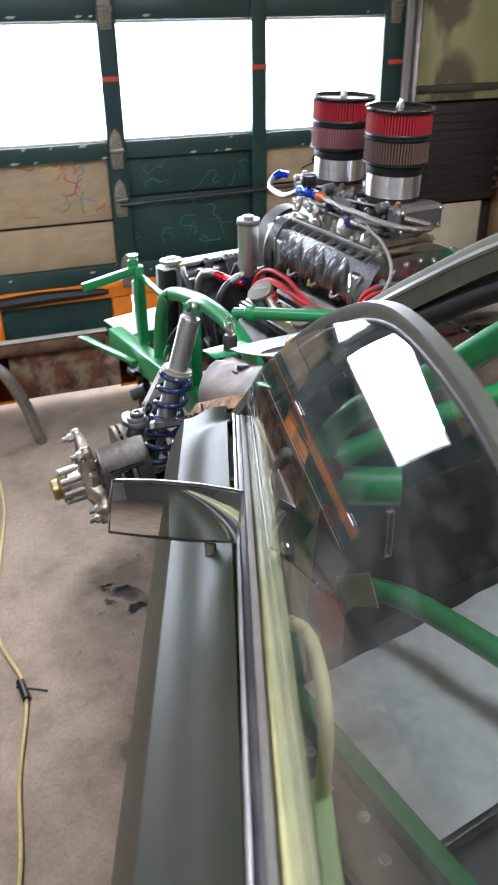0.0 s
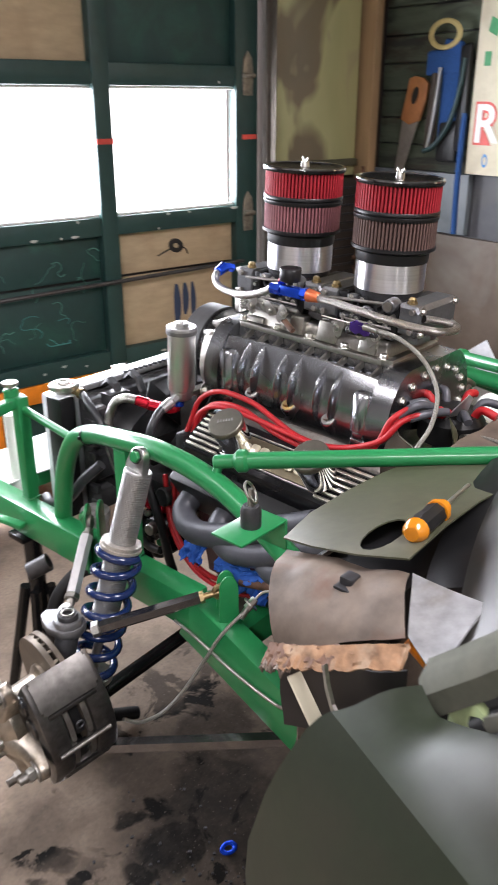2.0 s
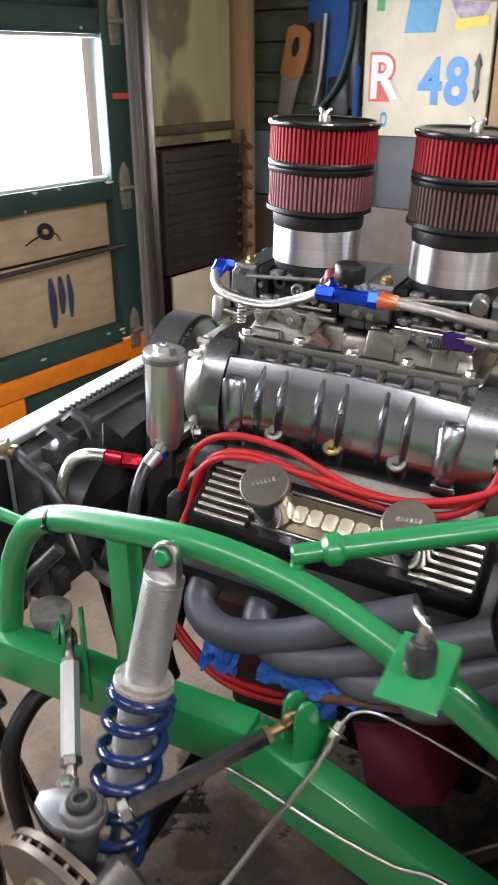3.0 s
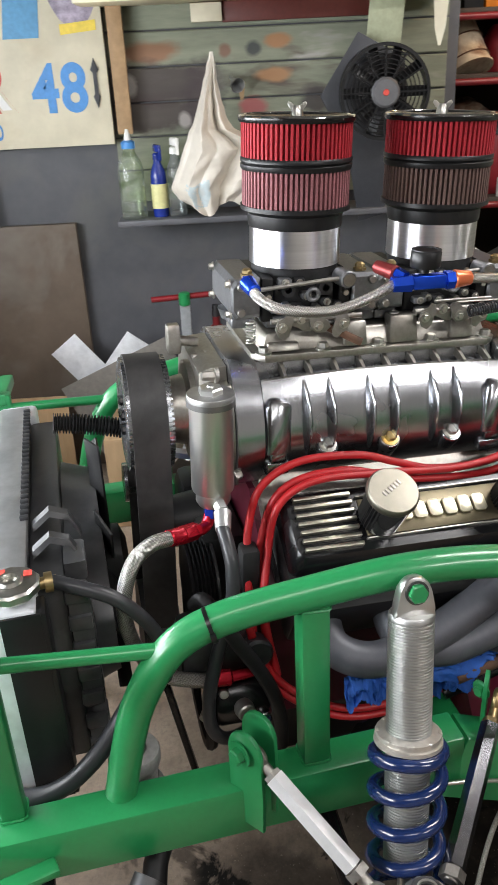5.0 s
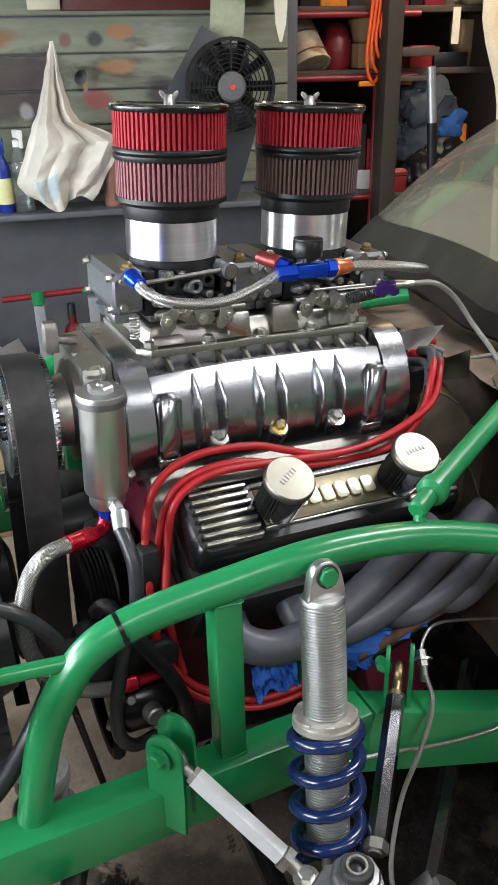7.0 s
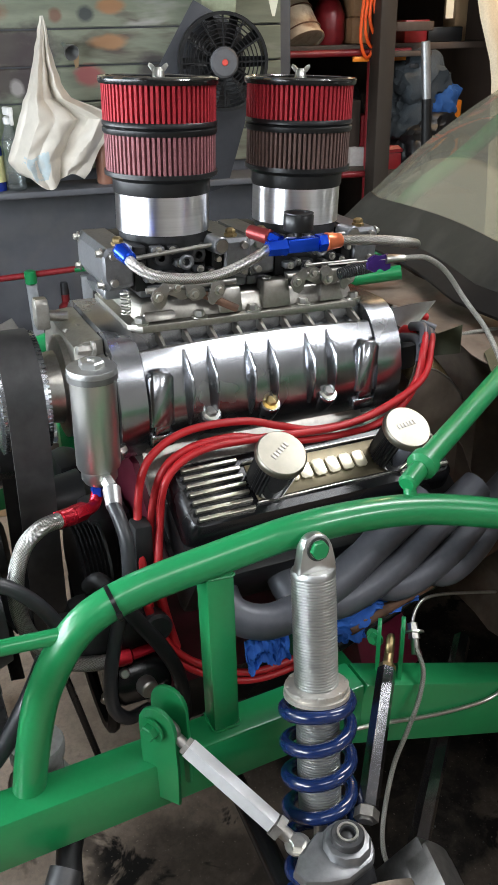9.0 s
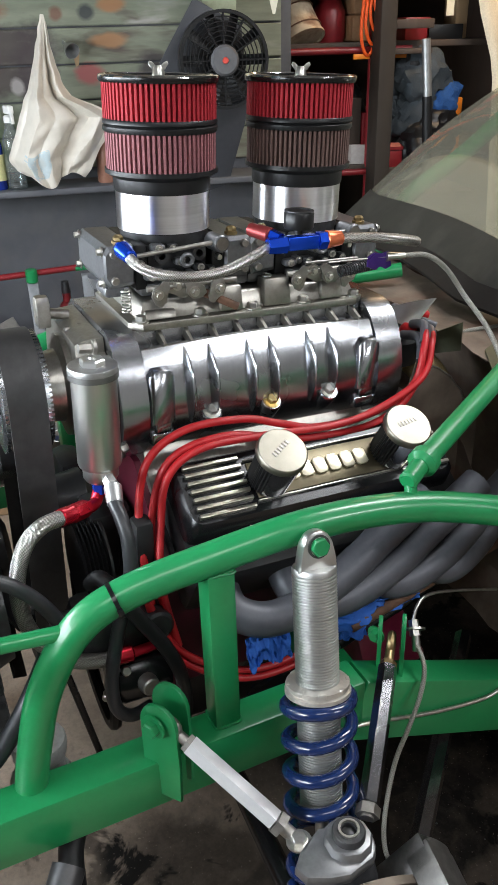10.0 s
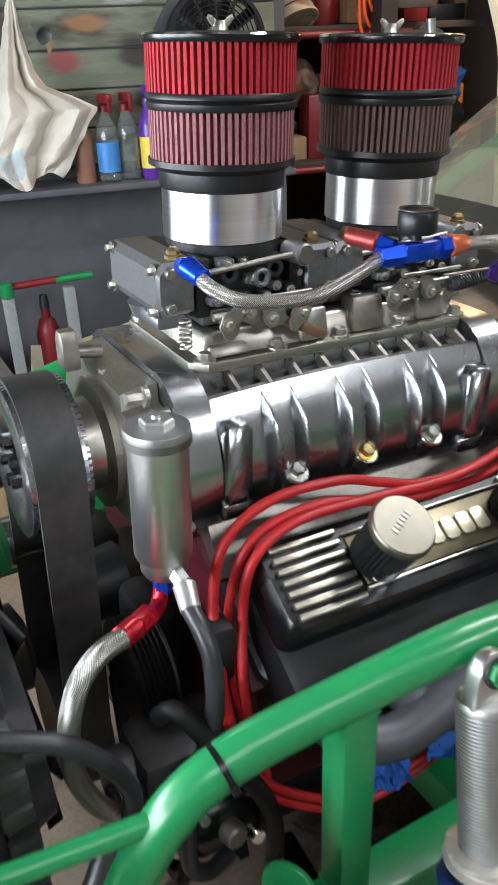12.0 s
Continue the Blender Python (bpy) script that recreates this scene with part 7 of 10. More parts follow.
for k, u in enumerate((-0.20, -0.13)):
    bm = bmesh.new()
    loft(bm, [[(u + x, v, z + dz) for x, dz in ((-0.012, -0.004), (0.012, -0.004), (0.008, 0.004), (-0.008, 0.004))] for v, z in ((0.545, 0.872), (0.52, 0.892), (0.495, 0.882), (0.48, 0.85))])
    part("shroud_clip", bm, SHROUD, rad)
bm = bmesh.new()
lathe(bm, [(0.0, 0), (0.055, 0), (0.055, 0.03), (0.03, 0.04), (0, 0.04)], axis_matrix((0, 0.455, 0.715), (0, 0.3, 0.715))[0], 24)
part("fan_hub", bm, BLACK_PLASTIC, rad)
for k in range(8):
    a = 2 * math.pi * k / 8
    bm = bmesh.new()
    box(bm, (0.13, 0, 0.015), (0.16, 0.045, 0.004), 0.001, axis_matrix((0, 0.462, 0.715), (0, 0.3, 0.715))[0] @ Matrix.Rotation(a, 4, "Z") @ pose(0, 0, 0, 25, 0, 0))
    part("fan_blade", bm, BLACK_PLASTIC, rad)
hose("overflow_hose", [(-0.281, 0.522, 0.875), (-0.294, 0.49, 0.868), (-0.303, 0.445, 0.846), (-0.304, 0.41, 0.80), (-0.298, 0.392, 0.745), (-0.285, 0.395, 0.69)], 0.0095, GREY_RUBBER, CAR, "black rubber overflow hose from the radiator neck")
hose("radiator_hose", [(-0.345, 0.62, 0.60), (-0.355, 0.585, 0.598), (-0.36, 0.544, 0.612), (-0.355, 0.50, 0.645), (-0.345, 0.455, 0.70), (-0.32, 0.42, 0.74)], 0.0125, GREY_RUBBER, CAR, "thick grey radiator hose at the chassis rail")
bm = bmesh.new()
tube(bm, [(0.10, 0.505, 0.926), (0.10, 0.47, 0.920), (0.10, 0.43, 0.911), (0.10, 0.39, 0.90)], 0.015, 14, 34, radii=lambda t: 0.0145 + 0.0028 * (1 if math.sin(t * 150) > 0 else -1))
tagged(part("coil_hose", bm, RUBBER, None, "", 20), "ribbed black hose over the shroud", "hose").matrix_world = CAR
hose("frame_hose", [(-0.36, 0.42, 0.49), (-0.40, 0.445, 0.475), (-0.45, 0.455, 0.43), (-0.47, 0.455, 0.36), (-0.47, 0.45, 0.26), (-0.46, 0.44, 0.16), (-0.42, 0.42, 0.08), (-0.30, 0.38, 0.03)], 0.017, RUBBER, CAR, "thick black rubber hose below the chassis rail")

# battery pack, pumps and brackets low at the front
pump = thing("power_steering_pump", "greasy black pump low at the front of the engine", "pump", ENG)
bm = bmesh.new()
lathe(bm, [(0, 0), (0.038, 0), (0.042, 0.02), (0.042, 0.07), (0.03, 0.09), (0, 0.09)], axis_matrix((-0.25, 0.235, -0.36), (-0.25, 0.34, -0.36))[0], 26)
part("housing", bm, BLACK, pump)
for p0, p1, rr, mat, nm in (((-0.285, 0.275, -0.352), (-0.305, 0.272, -0.350), 0.015, GREY_STEEL, "end_cap"), ((-0.27, 0.30, -0.335), (-0.285, 0.302, -0.325), 0.008, STEEL, "banjo_bolt"), ((-0.285, 0.245, -0.375), (-0.300, 0.243, -0.372), 0.011, CHROME, "plug"), ((-0.262, 0.325, -0.375), (-0.275, 0.332, -0.375), 0.007, STEEL, "bolt"), ((-0.25, 0.29, -0.315), (-0.25, 0.292, -0.298), 0.010, BLUE_ANOD, "blue_fitting")):
    bm = bmesh.new()
    rod(bm, p0, p1, rr, rr * 0.9, 14, 0.002)
    part(nm, bm, mat, pump)
bm = bmesh.new()
loft(bm, [[(u, v, w) for u, w in ((-0.29, -0.41), (-0.20, -0.43), (-0.20, -0.39), (-0.28, -0.385))] for v in (0.25, 0.262)])
part("bracket", bm, BLACK, pump)
belt2 = thing("accessory_drive", "black ribbed accessory pulley and belt", "belt drive", ENG)
bm = bmesh.new()
prof = [(0, 0), (0.07, 0)]
for k in range(6):
    prof += [(0.070, 0.004 + k * 0.006), (0.064, 0.007 + k * 0.006)]
prof += [(0.07, 0.042), (0, 0.042)]
lathe(bm, prof, axis_matrix((-0.13, 0.285, -0.24), (-0.13, 0.4, -0.24))[0], 40)
part("pulley", bm, BLACK_PLASTIC, belt2)
bm = bmesh.new()
tube(bm, [(-0.20, 0.31, -0.24), (-0.24, 0.315, -0.33), (-0.26, 0.315, -0.42), (-0.22, 0.315, -0.47), (-0.10, 0.315, -0.44), (-0.06, 0.315, -0.30)], 0.010, 8, 6)
part("belt", bm, RUBBER, belt2)
# brake lines and the dark tube behind the header
hose("brake_hose", [(-0.407, -0.089, 0.622), (-0.438, -0.082, 0.606), (-0.455, -0.066, 0.575), (-0.463, -0.045, 0.53), (-0.470, -0.020, 0.48), (-0.488, 0.004, 0.43), (-0.512, 0.024, 0.395), (-0.540, 0.036, 0.385), (-0.571, 0.038, 0.396), (-0.60, 0.045, 0.42)], 0.0036, CLEAR_HOSE, CAR, "clear-sleeved braided brake hose to the caliper")
hose("steering_shaft", [(-0.335, -0.020, 0.625), (-0.335, -0.155, 0.660), (-0.330, -0.31, 0.694)], 0.0095, RUST, CAR, "rusty steering shaft beside the header", "steering shaft")
hose("brake_pipe", [(-0.384, -0.098, 0.645), (-0.374, -0.112, 0.662), (-0.364, -0.140, 0.664), (-0.35, -0.20, 0.640), (-0.34, -0.30, 0.60)], 0.0026, STEEL, CAR, "thin steel brake pipe behind the rail")
bm = bmesh.new()
rod(bm, (-0.384, -0.098, 0.646), (-0.400, -0.092, 0.630), 0.0075, 0.009, 6)
rod(bm, (-0.398, -0.093, 0.632), (-0.412, -0.087, 0.612), 0.0065, None, 10)
rod(bm, (-0.392, -0.095, 0.638), (-0.394, -0.094, 0.636), 0.016, None, 12)
tagged(part("hose_fitting", bm, STEEL), "plated brake hose fitting at its tab", "fitting").matrix_world = CAR
hose("brake_pipe", [(-0.445, 0.06, 0.555), (-0.447, 0.0, 0.545), (-0.447, -0.10, 0.515), (-0.446, -0.2, 0.497), (-0.446, -0.26, 0.505), (-0.446, -0.36, 0.475), (-0.446, -0.5, 0.43)], 0.0032, STEEL, CAR, "thin steel brake pipe clipped along the rail")
hose("steering_shaft", [(-0.30, -0.02, 0.565), (-0.30, -0.13, 0.60), (-0.30, -0.31, 0.668), (-0.31, -0.45, 0.72)], 0.011, BLACK, CAR, "scratched black steering shaft", "shaft", 12, 2)

# water outlet with its green bands, and the black stay behind it
ALLOY = surface("dull_cast_alloy", (0.30, 0.30, 0.285), 0.5, 0.5, grain=60, vary=0.2, stain=20, stain_colour=(0.12, 0.11, 0.10), stain_amount=0.6, relief=0.15)
neck = thing("water_outlet", "grey water outlet with green bands beside the radiator", "pipe fitting", CAR @ Matrix.Translation((-0.325, 0.462, 0.465)) @ pose(0, 0, 0, 4, 0, 0))
for z0, z1, rr, mat, nm in ((0.0, 0.045, 0.037, GREEN, "lower_band"), (0.045, 0.085, 0.042, ALLOY, "body"), (0.085, 0.125, 0.032, ALLOY, "neck"), (0.125, 0.150, 0.036, ALLOY, "upper_band")):
    bm = bmesh.new()
    lathe(bm, [(0, z0), (rr * 0.95, z0), (rr, z0 + 0.004), (rr, z1 - 0.004), (rr * 0.95, z1), (rr * 0.5, z1), (rr * 0.45, z1 - 0.01), (0, z1 - 0.01)], None, 18)
    part(nm, bm, mat, neck)
bm = bmesh.new()
square_tube(bm, (-0.250, 0.402, 0.70), (-0.240, 0.360, 0.44), 0.026, 0.010, 0.003)
tagged(part("stay", bm, BLACK), "flat black steel stay below the engine", "stay").matrix_world = CAR

# ---------------------------------------------------------------- car body
cowl = thing("car_cowl", "olive-painted car cowl with rusty torn edges", "car body", CAR)


def quad_sheet(a, b, c, d, nu, nv, bulge=0.0, thick=0.002, rough=0.0, seed=0):
    """A sheet between four corners, gently bulged and dented."""
    a, b, c, d = (Vector(p) for p in (a, b, c, d))
    nrm = (b - a).cross(d - a).normalized()

    def f(s, t):
        p = a.lerp(b, s).lerp(d.lerp(c, s), t)
        p = p + nrm * bulge * math.sin(math.pi * s) * math.sin(math.pi * t)
        if rough:
            p = p + nrm * rough * noise.noise(p * 14 + Vector((seed, 0, 0)))
        return p
    bm = bmesh.new()
    sheet_grid(bm, nu, nv, f, thick)
    return bm


# olive top panel with its oval hole
bm = bmesh.new()
outer = [(-0.612, -0.343), (-0.52, -0.318), (-0.42, -0.312), (-0.32, -0.312), (-0.24, -0.325), (-0.18, -0.36), (-0.16, -0.42), (-0.20, -0.50), (-0.32, -0.515), (-0.42, -0.52), (-0.52, -0.525), (-0.625, -0.535), (-0.632, -0.47), (-0.626, -0.40)]
hole = [(-0.565 + (0.055 * math.cos(a)) * 0.93 - 0.012 * math.sin(a), -0.466 + 0.021 * math.sin(a) + 0.012 * math.cos(a)) for a in np.linspace(math.pi, -math.pi, 15)[:-1]]


def cowl_z(u, v):
    side = max(0.0, min(1.0, (-0.25 - u) / 0.2))
    return 0.957 + (0.165 + 0.105 * side) * (-0.33 - v) + 0.006 * math.sin(5 * u) + 0.012 * side


top_e, low_e = [], []
for dz, store in ((0.0, top_e), (-0.0025, low_e)):
    loops = []
    for pts in (outer, hole):
        vs = [bm.verts.new((u, v, cowl_z(u, v) + dz)) for u, v in pts]
        es = [bm.edges.new((vs[i], vs[(i + 1) % len(vs)])) for i in range(len(vs))]
        loops.append((vs, es))
    bmesh.ops.triangle_fill(bm, use_beauty=True, use_dissolve=False, edges=loops[0][1] + loops[1][1])
    store += loops
for k in (0, 1):
    a, b = top_e[k][0], low_e[k][0]
    for i in range(len(a)):
        bm.faces.new((a[i], a[(i + 1) % len(a)], b[(i + 1) % len(a)], b[i]))
part("top_panel", bm, OLIVE_FLAT, cowl, "olive top panel with an oval hole")
bm = bmesh.new()


def corner(a, b):
    """The bare corner falls away from the top panel, gently first and then steeply."""
    rows = [Vector((-0.606, -0.345, 0.955)).lerp(Vector((-0.624, -0.537, 1.003)), a), Vector((-0.692, -0.386, 0.958)).lerp(Vector((-0.668, -0.556, 1.008)), a), Vector((-0.735, -0.434, 0.905)).lerp(Vector((-0.712, -0.585, 0.992)), a)]
    p = rows[0] * (1 - b) * (1 - 2 * b) + rows[1] * 4 * b * (1 - b) + rows[2] * b * (2 * b - 1)
    return p + Vector((0, 0, 0.006 * noise.noise(p * 16) + 0.0025 * noise.noise(p * 45)))


sheet_grid(bm, 22, 18, corner, 0.002)
part("corner_panel", bm, BARE_STEEL, cowl, "bare weathered metal corner")
bm = quad_sheet((-0.600, -0.355, 0.945), (-0.690, -0.410, 0.930), (-0.680, -0.42, 0.76), (-0.60, -0.37, 0.76), 10, 8, -0.01, 0.002, 0.008, 8)
part("corner_front", bm, BARE_STEEL, cowl)
# pale colour here holds the white haze reflected in the screen's plastic
bm = quad_sheet((-0.622, -0.540, 1.004), (-0.640, -0.640, 1.018), (-0.752, -0.640, 0.998), (-0.712, -0.588, 0.994), 8, 8, 0.004, 0.002, 0.004, 6)
part("screen_haze_panel", bm, surface("pale_metal_with_haze", (0.28, 0.28, 0.285), 0.5, 0.3, grain=30, vary=0.3, stain=12, stain_colour=(0.16, 0.13, 0.10), stain_amount=0.7), cowl, "pale panel at the pillar foot, standing in for screen haze")
SEAM = spline([(-0.728, -0.420, 0.902), (-0.736, -0.455, 0.921), (-0.738, -0.500, 0.944), (-0.735, -0.550, 0.970), (-0.728, -0.600, 0.992)], 8)


def flake(start, end, rise, drop, out, seed):
    """A thin ragged layer of rusted sheet along the seam."""
    count = len(SEAM) - 1

    def f(a, b):
        x = (start + (end - start) * a) * count
        i = min(count - 1, int(x))
        p = SEAM[i].lerp(SEAM[i + 1], x - i)
        ragged = 0.55 + 0.45 * noise.noise((a * 7, seed, 0)) + 0.35 * noise.noise((a * 31, seed, 2))
        d = rise - (rise + drop * ragged) * b
        return p + Vector((-out - 0.022 * b + 0.004 * noise.noise((a * 12, b * 5, seed)), -0.004 * b, d))
    bm = bmesh.new()
    sheet_grid(bm, 34, 6, f, 0.0016)
    return bm


for start, end, rise, drop, out, seed, mat in ((0.0, 1.0, 0.005, 0.014, 0.000, 1, RAW_RUST), (0.0, 0.62, 0.010, 0.012, 0.002, 2, RUST), (0.2, 1.0, 0.010, 0.014, 0.004, 3, RAW_RUST), (0.0, 0.35, 0.002, 0.020, 0.006, 4, BARE_STEEL)):
    part("rust_flake", flake(start, end, rise, drop, out, seed), mat, cowl, "ragged layer of flaking rust", 25)
# black sheet painted for the dark void below the torn seam
bm = quad_sheet((-0.726, -0.428, 0.888), (-0.738, -0.605, 0.975), (-0.735, -0.605, 0.86), (-0.712, -0.43, 0.78), 12, 6, 0.0, 0.002, 0.012, 5)
part("seam_shade", bm, BLACK_TAR, cowl)
bm = bmesh.new()
square_tube(bm, (-0.755, -0.475, 0.910), (-0.775, -0.535, 0.865), 0.018, 0.006, 0.002)
part("stay", bm, WHITE_BOARD, cowl, "pale painted stay below the torn seam")
bm = bmesh.new()
box(bm, (-0.662, -0.482, 0.992), (0.020, 0.018, 0.012), 0.003, None)
box(bm, (-0.662, -0.482, 0.986), (0.036, 0.022, 0.004), 0.001, None)
part("clip", bm, DARK_STEEL, cowl)
bm = bmesh.new()
slab(bm, [(-0.028, 0), (-0.006, -0.012), (0.012, 0.0), (0.022, 0.03), (0.018, 0.065), (0.008, 0.075), (0.012, 0.045), (0.006, 0.02), (-0.01, 0.015)], 0.004, Matrix.Translation((-0.775, -0.548, 0.898)) @ pose(0, 0, 0, 80, 0, 60), 0.001)
part("hinge_loop", bm, GREY_STEEL, cowl, "bare metal striker loop")
# black box put in as the shade seen through the oval hole
bm = bmesh.new()
box(bm, (-0.44, -0.425, 0.885), (0.28, 0.14, 0.08), 0.004)
part("hole_shade_box", bm, BLACK_TAR, cowl, "black box standing for the shade under the oval hole")
# hinge pillar and firewall
bm = bmesh.new()
box(bm, (-0.725, -0.565, 0.60), (0.08, 0.14, 0.48), 0.01)
part("hinge_pillar", bm, DARK_STEEL, cowl)
bm = quad_sheet((-0.60, -0.37, 0.93), (0.66, -0.37, 0.95), (0.66, -0.40, 0.42), (-0.66, -0.40, 0.42), 26, 14, -0.05, 0.002, 0.02, 2)
for v in bm.verts:
    if -0.2 < v.co.x < 0.25 and v.co.z > 0.55:
        v.co.y -= 0.10 * min(1, (v.co.z - 0.55) / 0.1)
part("firewall", bm, BARE_STEEL, cowl, "patched bare metal firewall")
bm = quad_sheet((-0.24, -0.34, 0.955), (0.62, -0.40, 0.965), (0.70, -0.60, 0.950), (-0.20, -0.47, 0.960), 24, 8, 0.006, 0.002, 0.01, 4)
part("cowl_shelf", bm, BARE_STEEL, cowl)
bm = bmesh.new()
pts = [(u, -0.478 - 0.20 * (abs(u) / 0.70) ** 2.2 * 0.75 - 0.06 * math.sin(math.pi * max(0.0, min(1.0, u / 0.6))), 1.000 - 0.012 * (abs(u) / 0.7) ** 2) for u in np.linspace(-0.60, 0.70, 25)]
loft(bm, [[(u, v + 0.040, z - 0.022), (u, v + 0.042, z - 0.016), (u, v - 0.026, z + 0.016), (u, v - 0.030, z + 0.010)] for u, v, z in pts])
part("windscreen_channel", bm, BLACK_PLASTIC, cowl, "black windscreen channel")
# torn sheet, bent offcut and heat sleeve beside the distributor
bm = bmesh.new()
n = 22
edge = [(-0.06 - 0.30 * k / n, 0.90 - 0.22 * k / n + 0.014 * math.sin(k * 1.7) + 0.008 * math.sin(k * 4.1)) for k in range(n + 1)]
out = edge + [(-0.42, 0.60), (-0.02, 0.60)]
slab(bm, out, 0.0015, Matrix.Translation((0.04, -0.335, 0)) @ pose(0, 0, 0, 90, 0, 0))
part("torn_sheet", bm, BARE_STEEL, cowl, "torn raw sheet metal edge")
bm = quad_sheet((0.040, -0.285, 0.972), (-0.080, -0.330, 1.022), (-0.070, -0.285, 0.958), (0.030, -0.250, 0.930), 10, 6, 0.014, 0.002, 0.006, 9)
part("bent_offcut", bm, surface("crumpled_bright_foil", (0.85, 0.85, 0.84), 0.30, 0.7, grain=30, vary=0.1, relief=0.2), cowl, "bright bent metal offcut")
bm = quad_sheet((-0.065, -0.305, 0.948), (-0.150, -0.335, 1.000), (-0.140, -0.345, 0.945), (-0.075, -0.31, 0.920), 6, 4, 0.008, 0.002)
part("dark_flap", bm, OLIVE_FLAT, cowl)
bm = bmesh.new()
ragged = [(-0.238, 0.972), (-0.250, 0.950), (-0.262, 0.944), (-0.276, 0.938), (-0.292, 0.926), (-0.303, 0.918), (-0.315, 0.902), (-0.328, 0.888), (-0.334, 0.872), (-0.348, 0.862)]
slab(bm, ragged + [(-0.372, 0.83), (-0.372, 0.62), (-0.215, 0.62), (-0.215, 0.90)], 0.0012, Matrix(((0, 0, 1, -0.168), (1, 0, 0, 0), (0, 1, 0, 0), (0, 0, 0, 1))))
part("torn_sheet", bm, BARE_STEEL, cowl, "torn raw sheet metal edge")
bm = bmesh.new()
tube(bm, [(-0.1695, v, z) for v, z in ragged], 0.0013, 6, 1, curved=False)
part("torn_lip", bm, STEEL, cowl, "bright torn sheet edge")
hose("heat_sleeve", [(0.0, -0.30, 0.93), (-0.06, -0.325, 0.895), (-0.10, -0.34, 0.855), (-0.125, -0.35, 0.81)], 0.030, WOVEN, CAR, "woven brown heat sleeve behind the engine", "heat sleeve", 18)
hose("plug_wire", [(-0.02, -0.30, 0.895), (-0.045, -0.305, 0.918), (-0.07, -0.325, 0.938), (-0.09, -0.37, 0.954), (-0.10, -0.43, 0.958), (-0.10, -0.50, 0.95)], 0.0038, CLEAR_HOSE, CAR, "clear-sleeved cable behind the supercharger", "cable")
bm = bmesh.new()
rod(bm, (0.42, -0.02, 0.885), (0.40, -0.56, 0.868), 0.019, None, 14)
rod(bm, (0.16, -0.36, 0.93), (0.44, -0.52, 0.875), 0.018, None, 14)
part("cross_strut", bm, GREEN, chassis)

# clear windscreen
bm = bmesh.new()


def screen(a, b):
    u = (a * 2 - 1)
    ub, ut = 0.70 * u, 0.56 * u
    vb = -0.486 - 0.15 * abs(u) ** 2.2 - 0.06 * math.sin(math.pi * max(0.0, min(1.0, ub / 0.6)))
    vt = -1.06 - 0.09 * abs(u) ** 2.0
    z0, z1 = 1.004 - 0.012 * u * u, 1.385 - 0.03 * u * u
    return (ub + (ut - ub) * b, vb + (vt - vb) * b, z0 + (z1 - z0) * b + 0.035 * math.sin(math.pi * b))


sheet_grid(bm, 28, 14, screen, 0.003)
ws = tagged(part("windscreen", bm, LEXAN), "scuffed clear plastic windscreen sheet above the cowl", "windscreen")
ws.matrix_world = CAR
ws.visible_shadow = False
bm = bmesh.new()
sheet_grid(bm, 40, 3, lambda a, b: tuple(Vector(screen(a, b * 0.12)) + Vector((0, 0.0015, 0.003))), 0.001)
part("dark_border", bm, surface("smoked_border", (0.022, 0.022, 0.020), 0.4, grain=60, stain=14, stain_colour=(0.06, 0.058, 0.05), stain_amount=0.6), ws, "dark band along the foot of the screen")
bm = bmesh.new()
slab(bm, [(0, 0), (0.03, 0), (0.03, 0.02), (0, 0.02)], 0.0006, Matrix(((1, 0, 0, 0.20), (0, -0.83, 0.55, -0.965), (0, 0.55, 0.83, 1.362), (0, 0, 0, 1))))
part("sticker", bm, WHITE, ws, "small white and red sticker")

# pillars
for s in (-1,):
    pil = thing("windscreen_pillar", "olive windscreen pillar with a bright trim strip", "pillar", CAR, "windscreen pillars")
    bm = bmesh.new()
    path = spline([(s * 0.752, -0.640, 0.984), (s * 0.744, -0.687, 1.029), (s * 0.728, -0.765, 1.107), (s * 0.712, -0.845, 1.186), (s * 0.672, -0.945, 1.268), (s * 0.62, -1.06, 1.345), (s * 0.565, -1.20, 1.385), (s * 0.52, -1.45, 1.40)], 6)
    rings = []
    for i, p in enumerate(path):
        t = (path[min(i + 1, len(path) - 1)] - path[max(i - 1, 0)]).normalized()
        side = t.cross(Vector((0, 0, 1))).normalized()
        up = side.cross(t)
        rings.append([p + side * x + up * y for x, y in [(q * k, w * k) for k in (0.8 if i == 0 else 1.0,) for q, w in ((-0.036, -0.012), (-0.030, 0.014), (-0.012, 0.022), (0.014, 0.020), (0.032, 0.008), (0.034, -0.014), (0.0, -0.026))]])
    loft(bm, rings)
    part("shell", bm, surface("dull_olive_pillar", (0.075, 0.078, 0.058), 0.7, grain=60, vary=0.15, stain=8, stain_colour=(0.12, 0.115, 0.09), stain_amount=0.5, spec=0.2), pil)
    bm = bmesh.new()
    loft(bm, [[r[4] * 0.75 + r[3] * 0.25 + Vector((s * 0.001, 0, 0.001)), r[4] + Vector((s * 0.002, 0, 0)), r[4] + Vector((s * 0.005, 0, 0.004)), r[4] * 0.75 + r[3] * 0.25 + Vector((s * 0.003, 0, 0.005))] for r in rings[9:]])
    part("trim_strip", bm, GALV, pil, "bright trim strip")
    bm = bmesh.new()
    tube(bm, [(s * 0.778, -0.700, 0.985), (s * 0.757, -0.790, 1.078), (s * 0.735, -0.870, 1.158), (s * 0.69, -0.97, 1.24), (s * 0.63, -1.09, 1.315), (s * 0.57, -1.22, 1.35), (s * 0.54, -1.42, 1.36)], 0.014, 10, 6)
    part("rubber_seal", bm, RUBBER, pil, "black rubber door seal")
bm = bmesh.new()
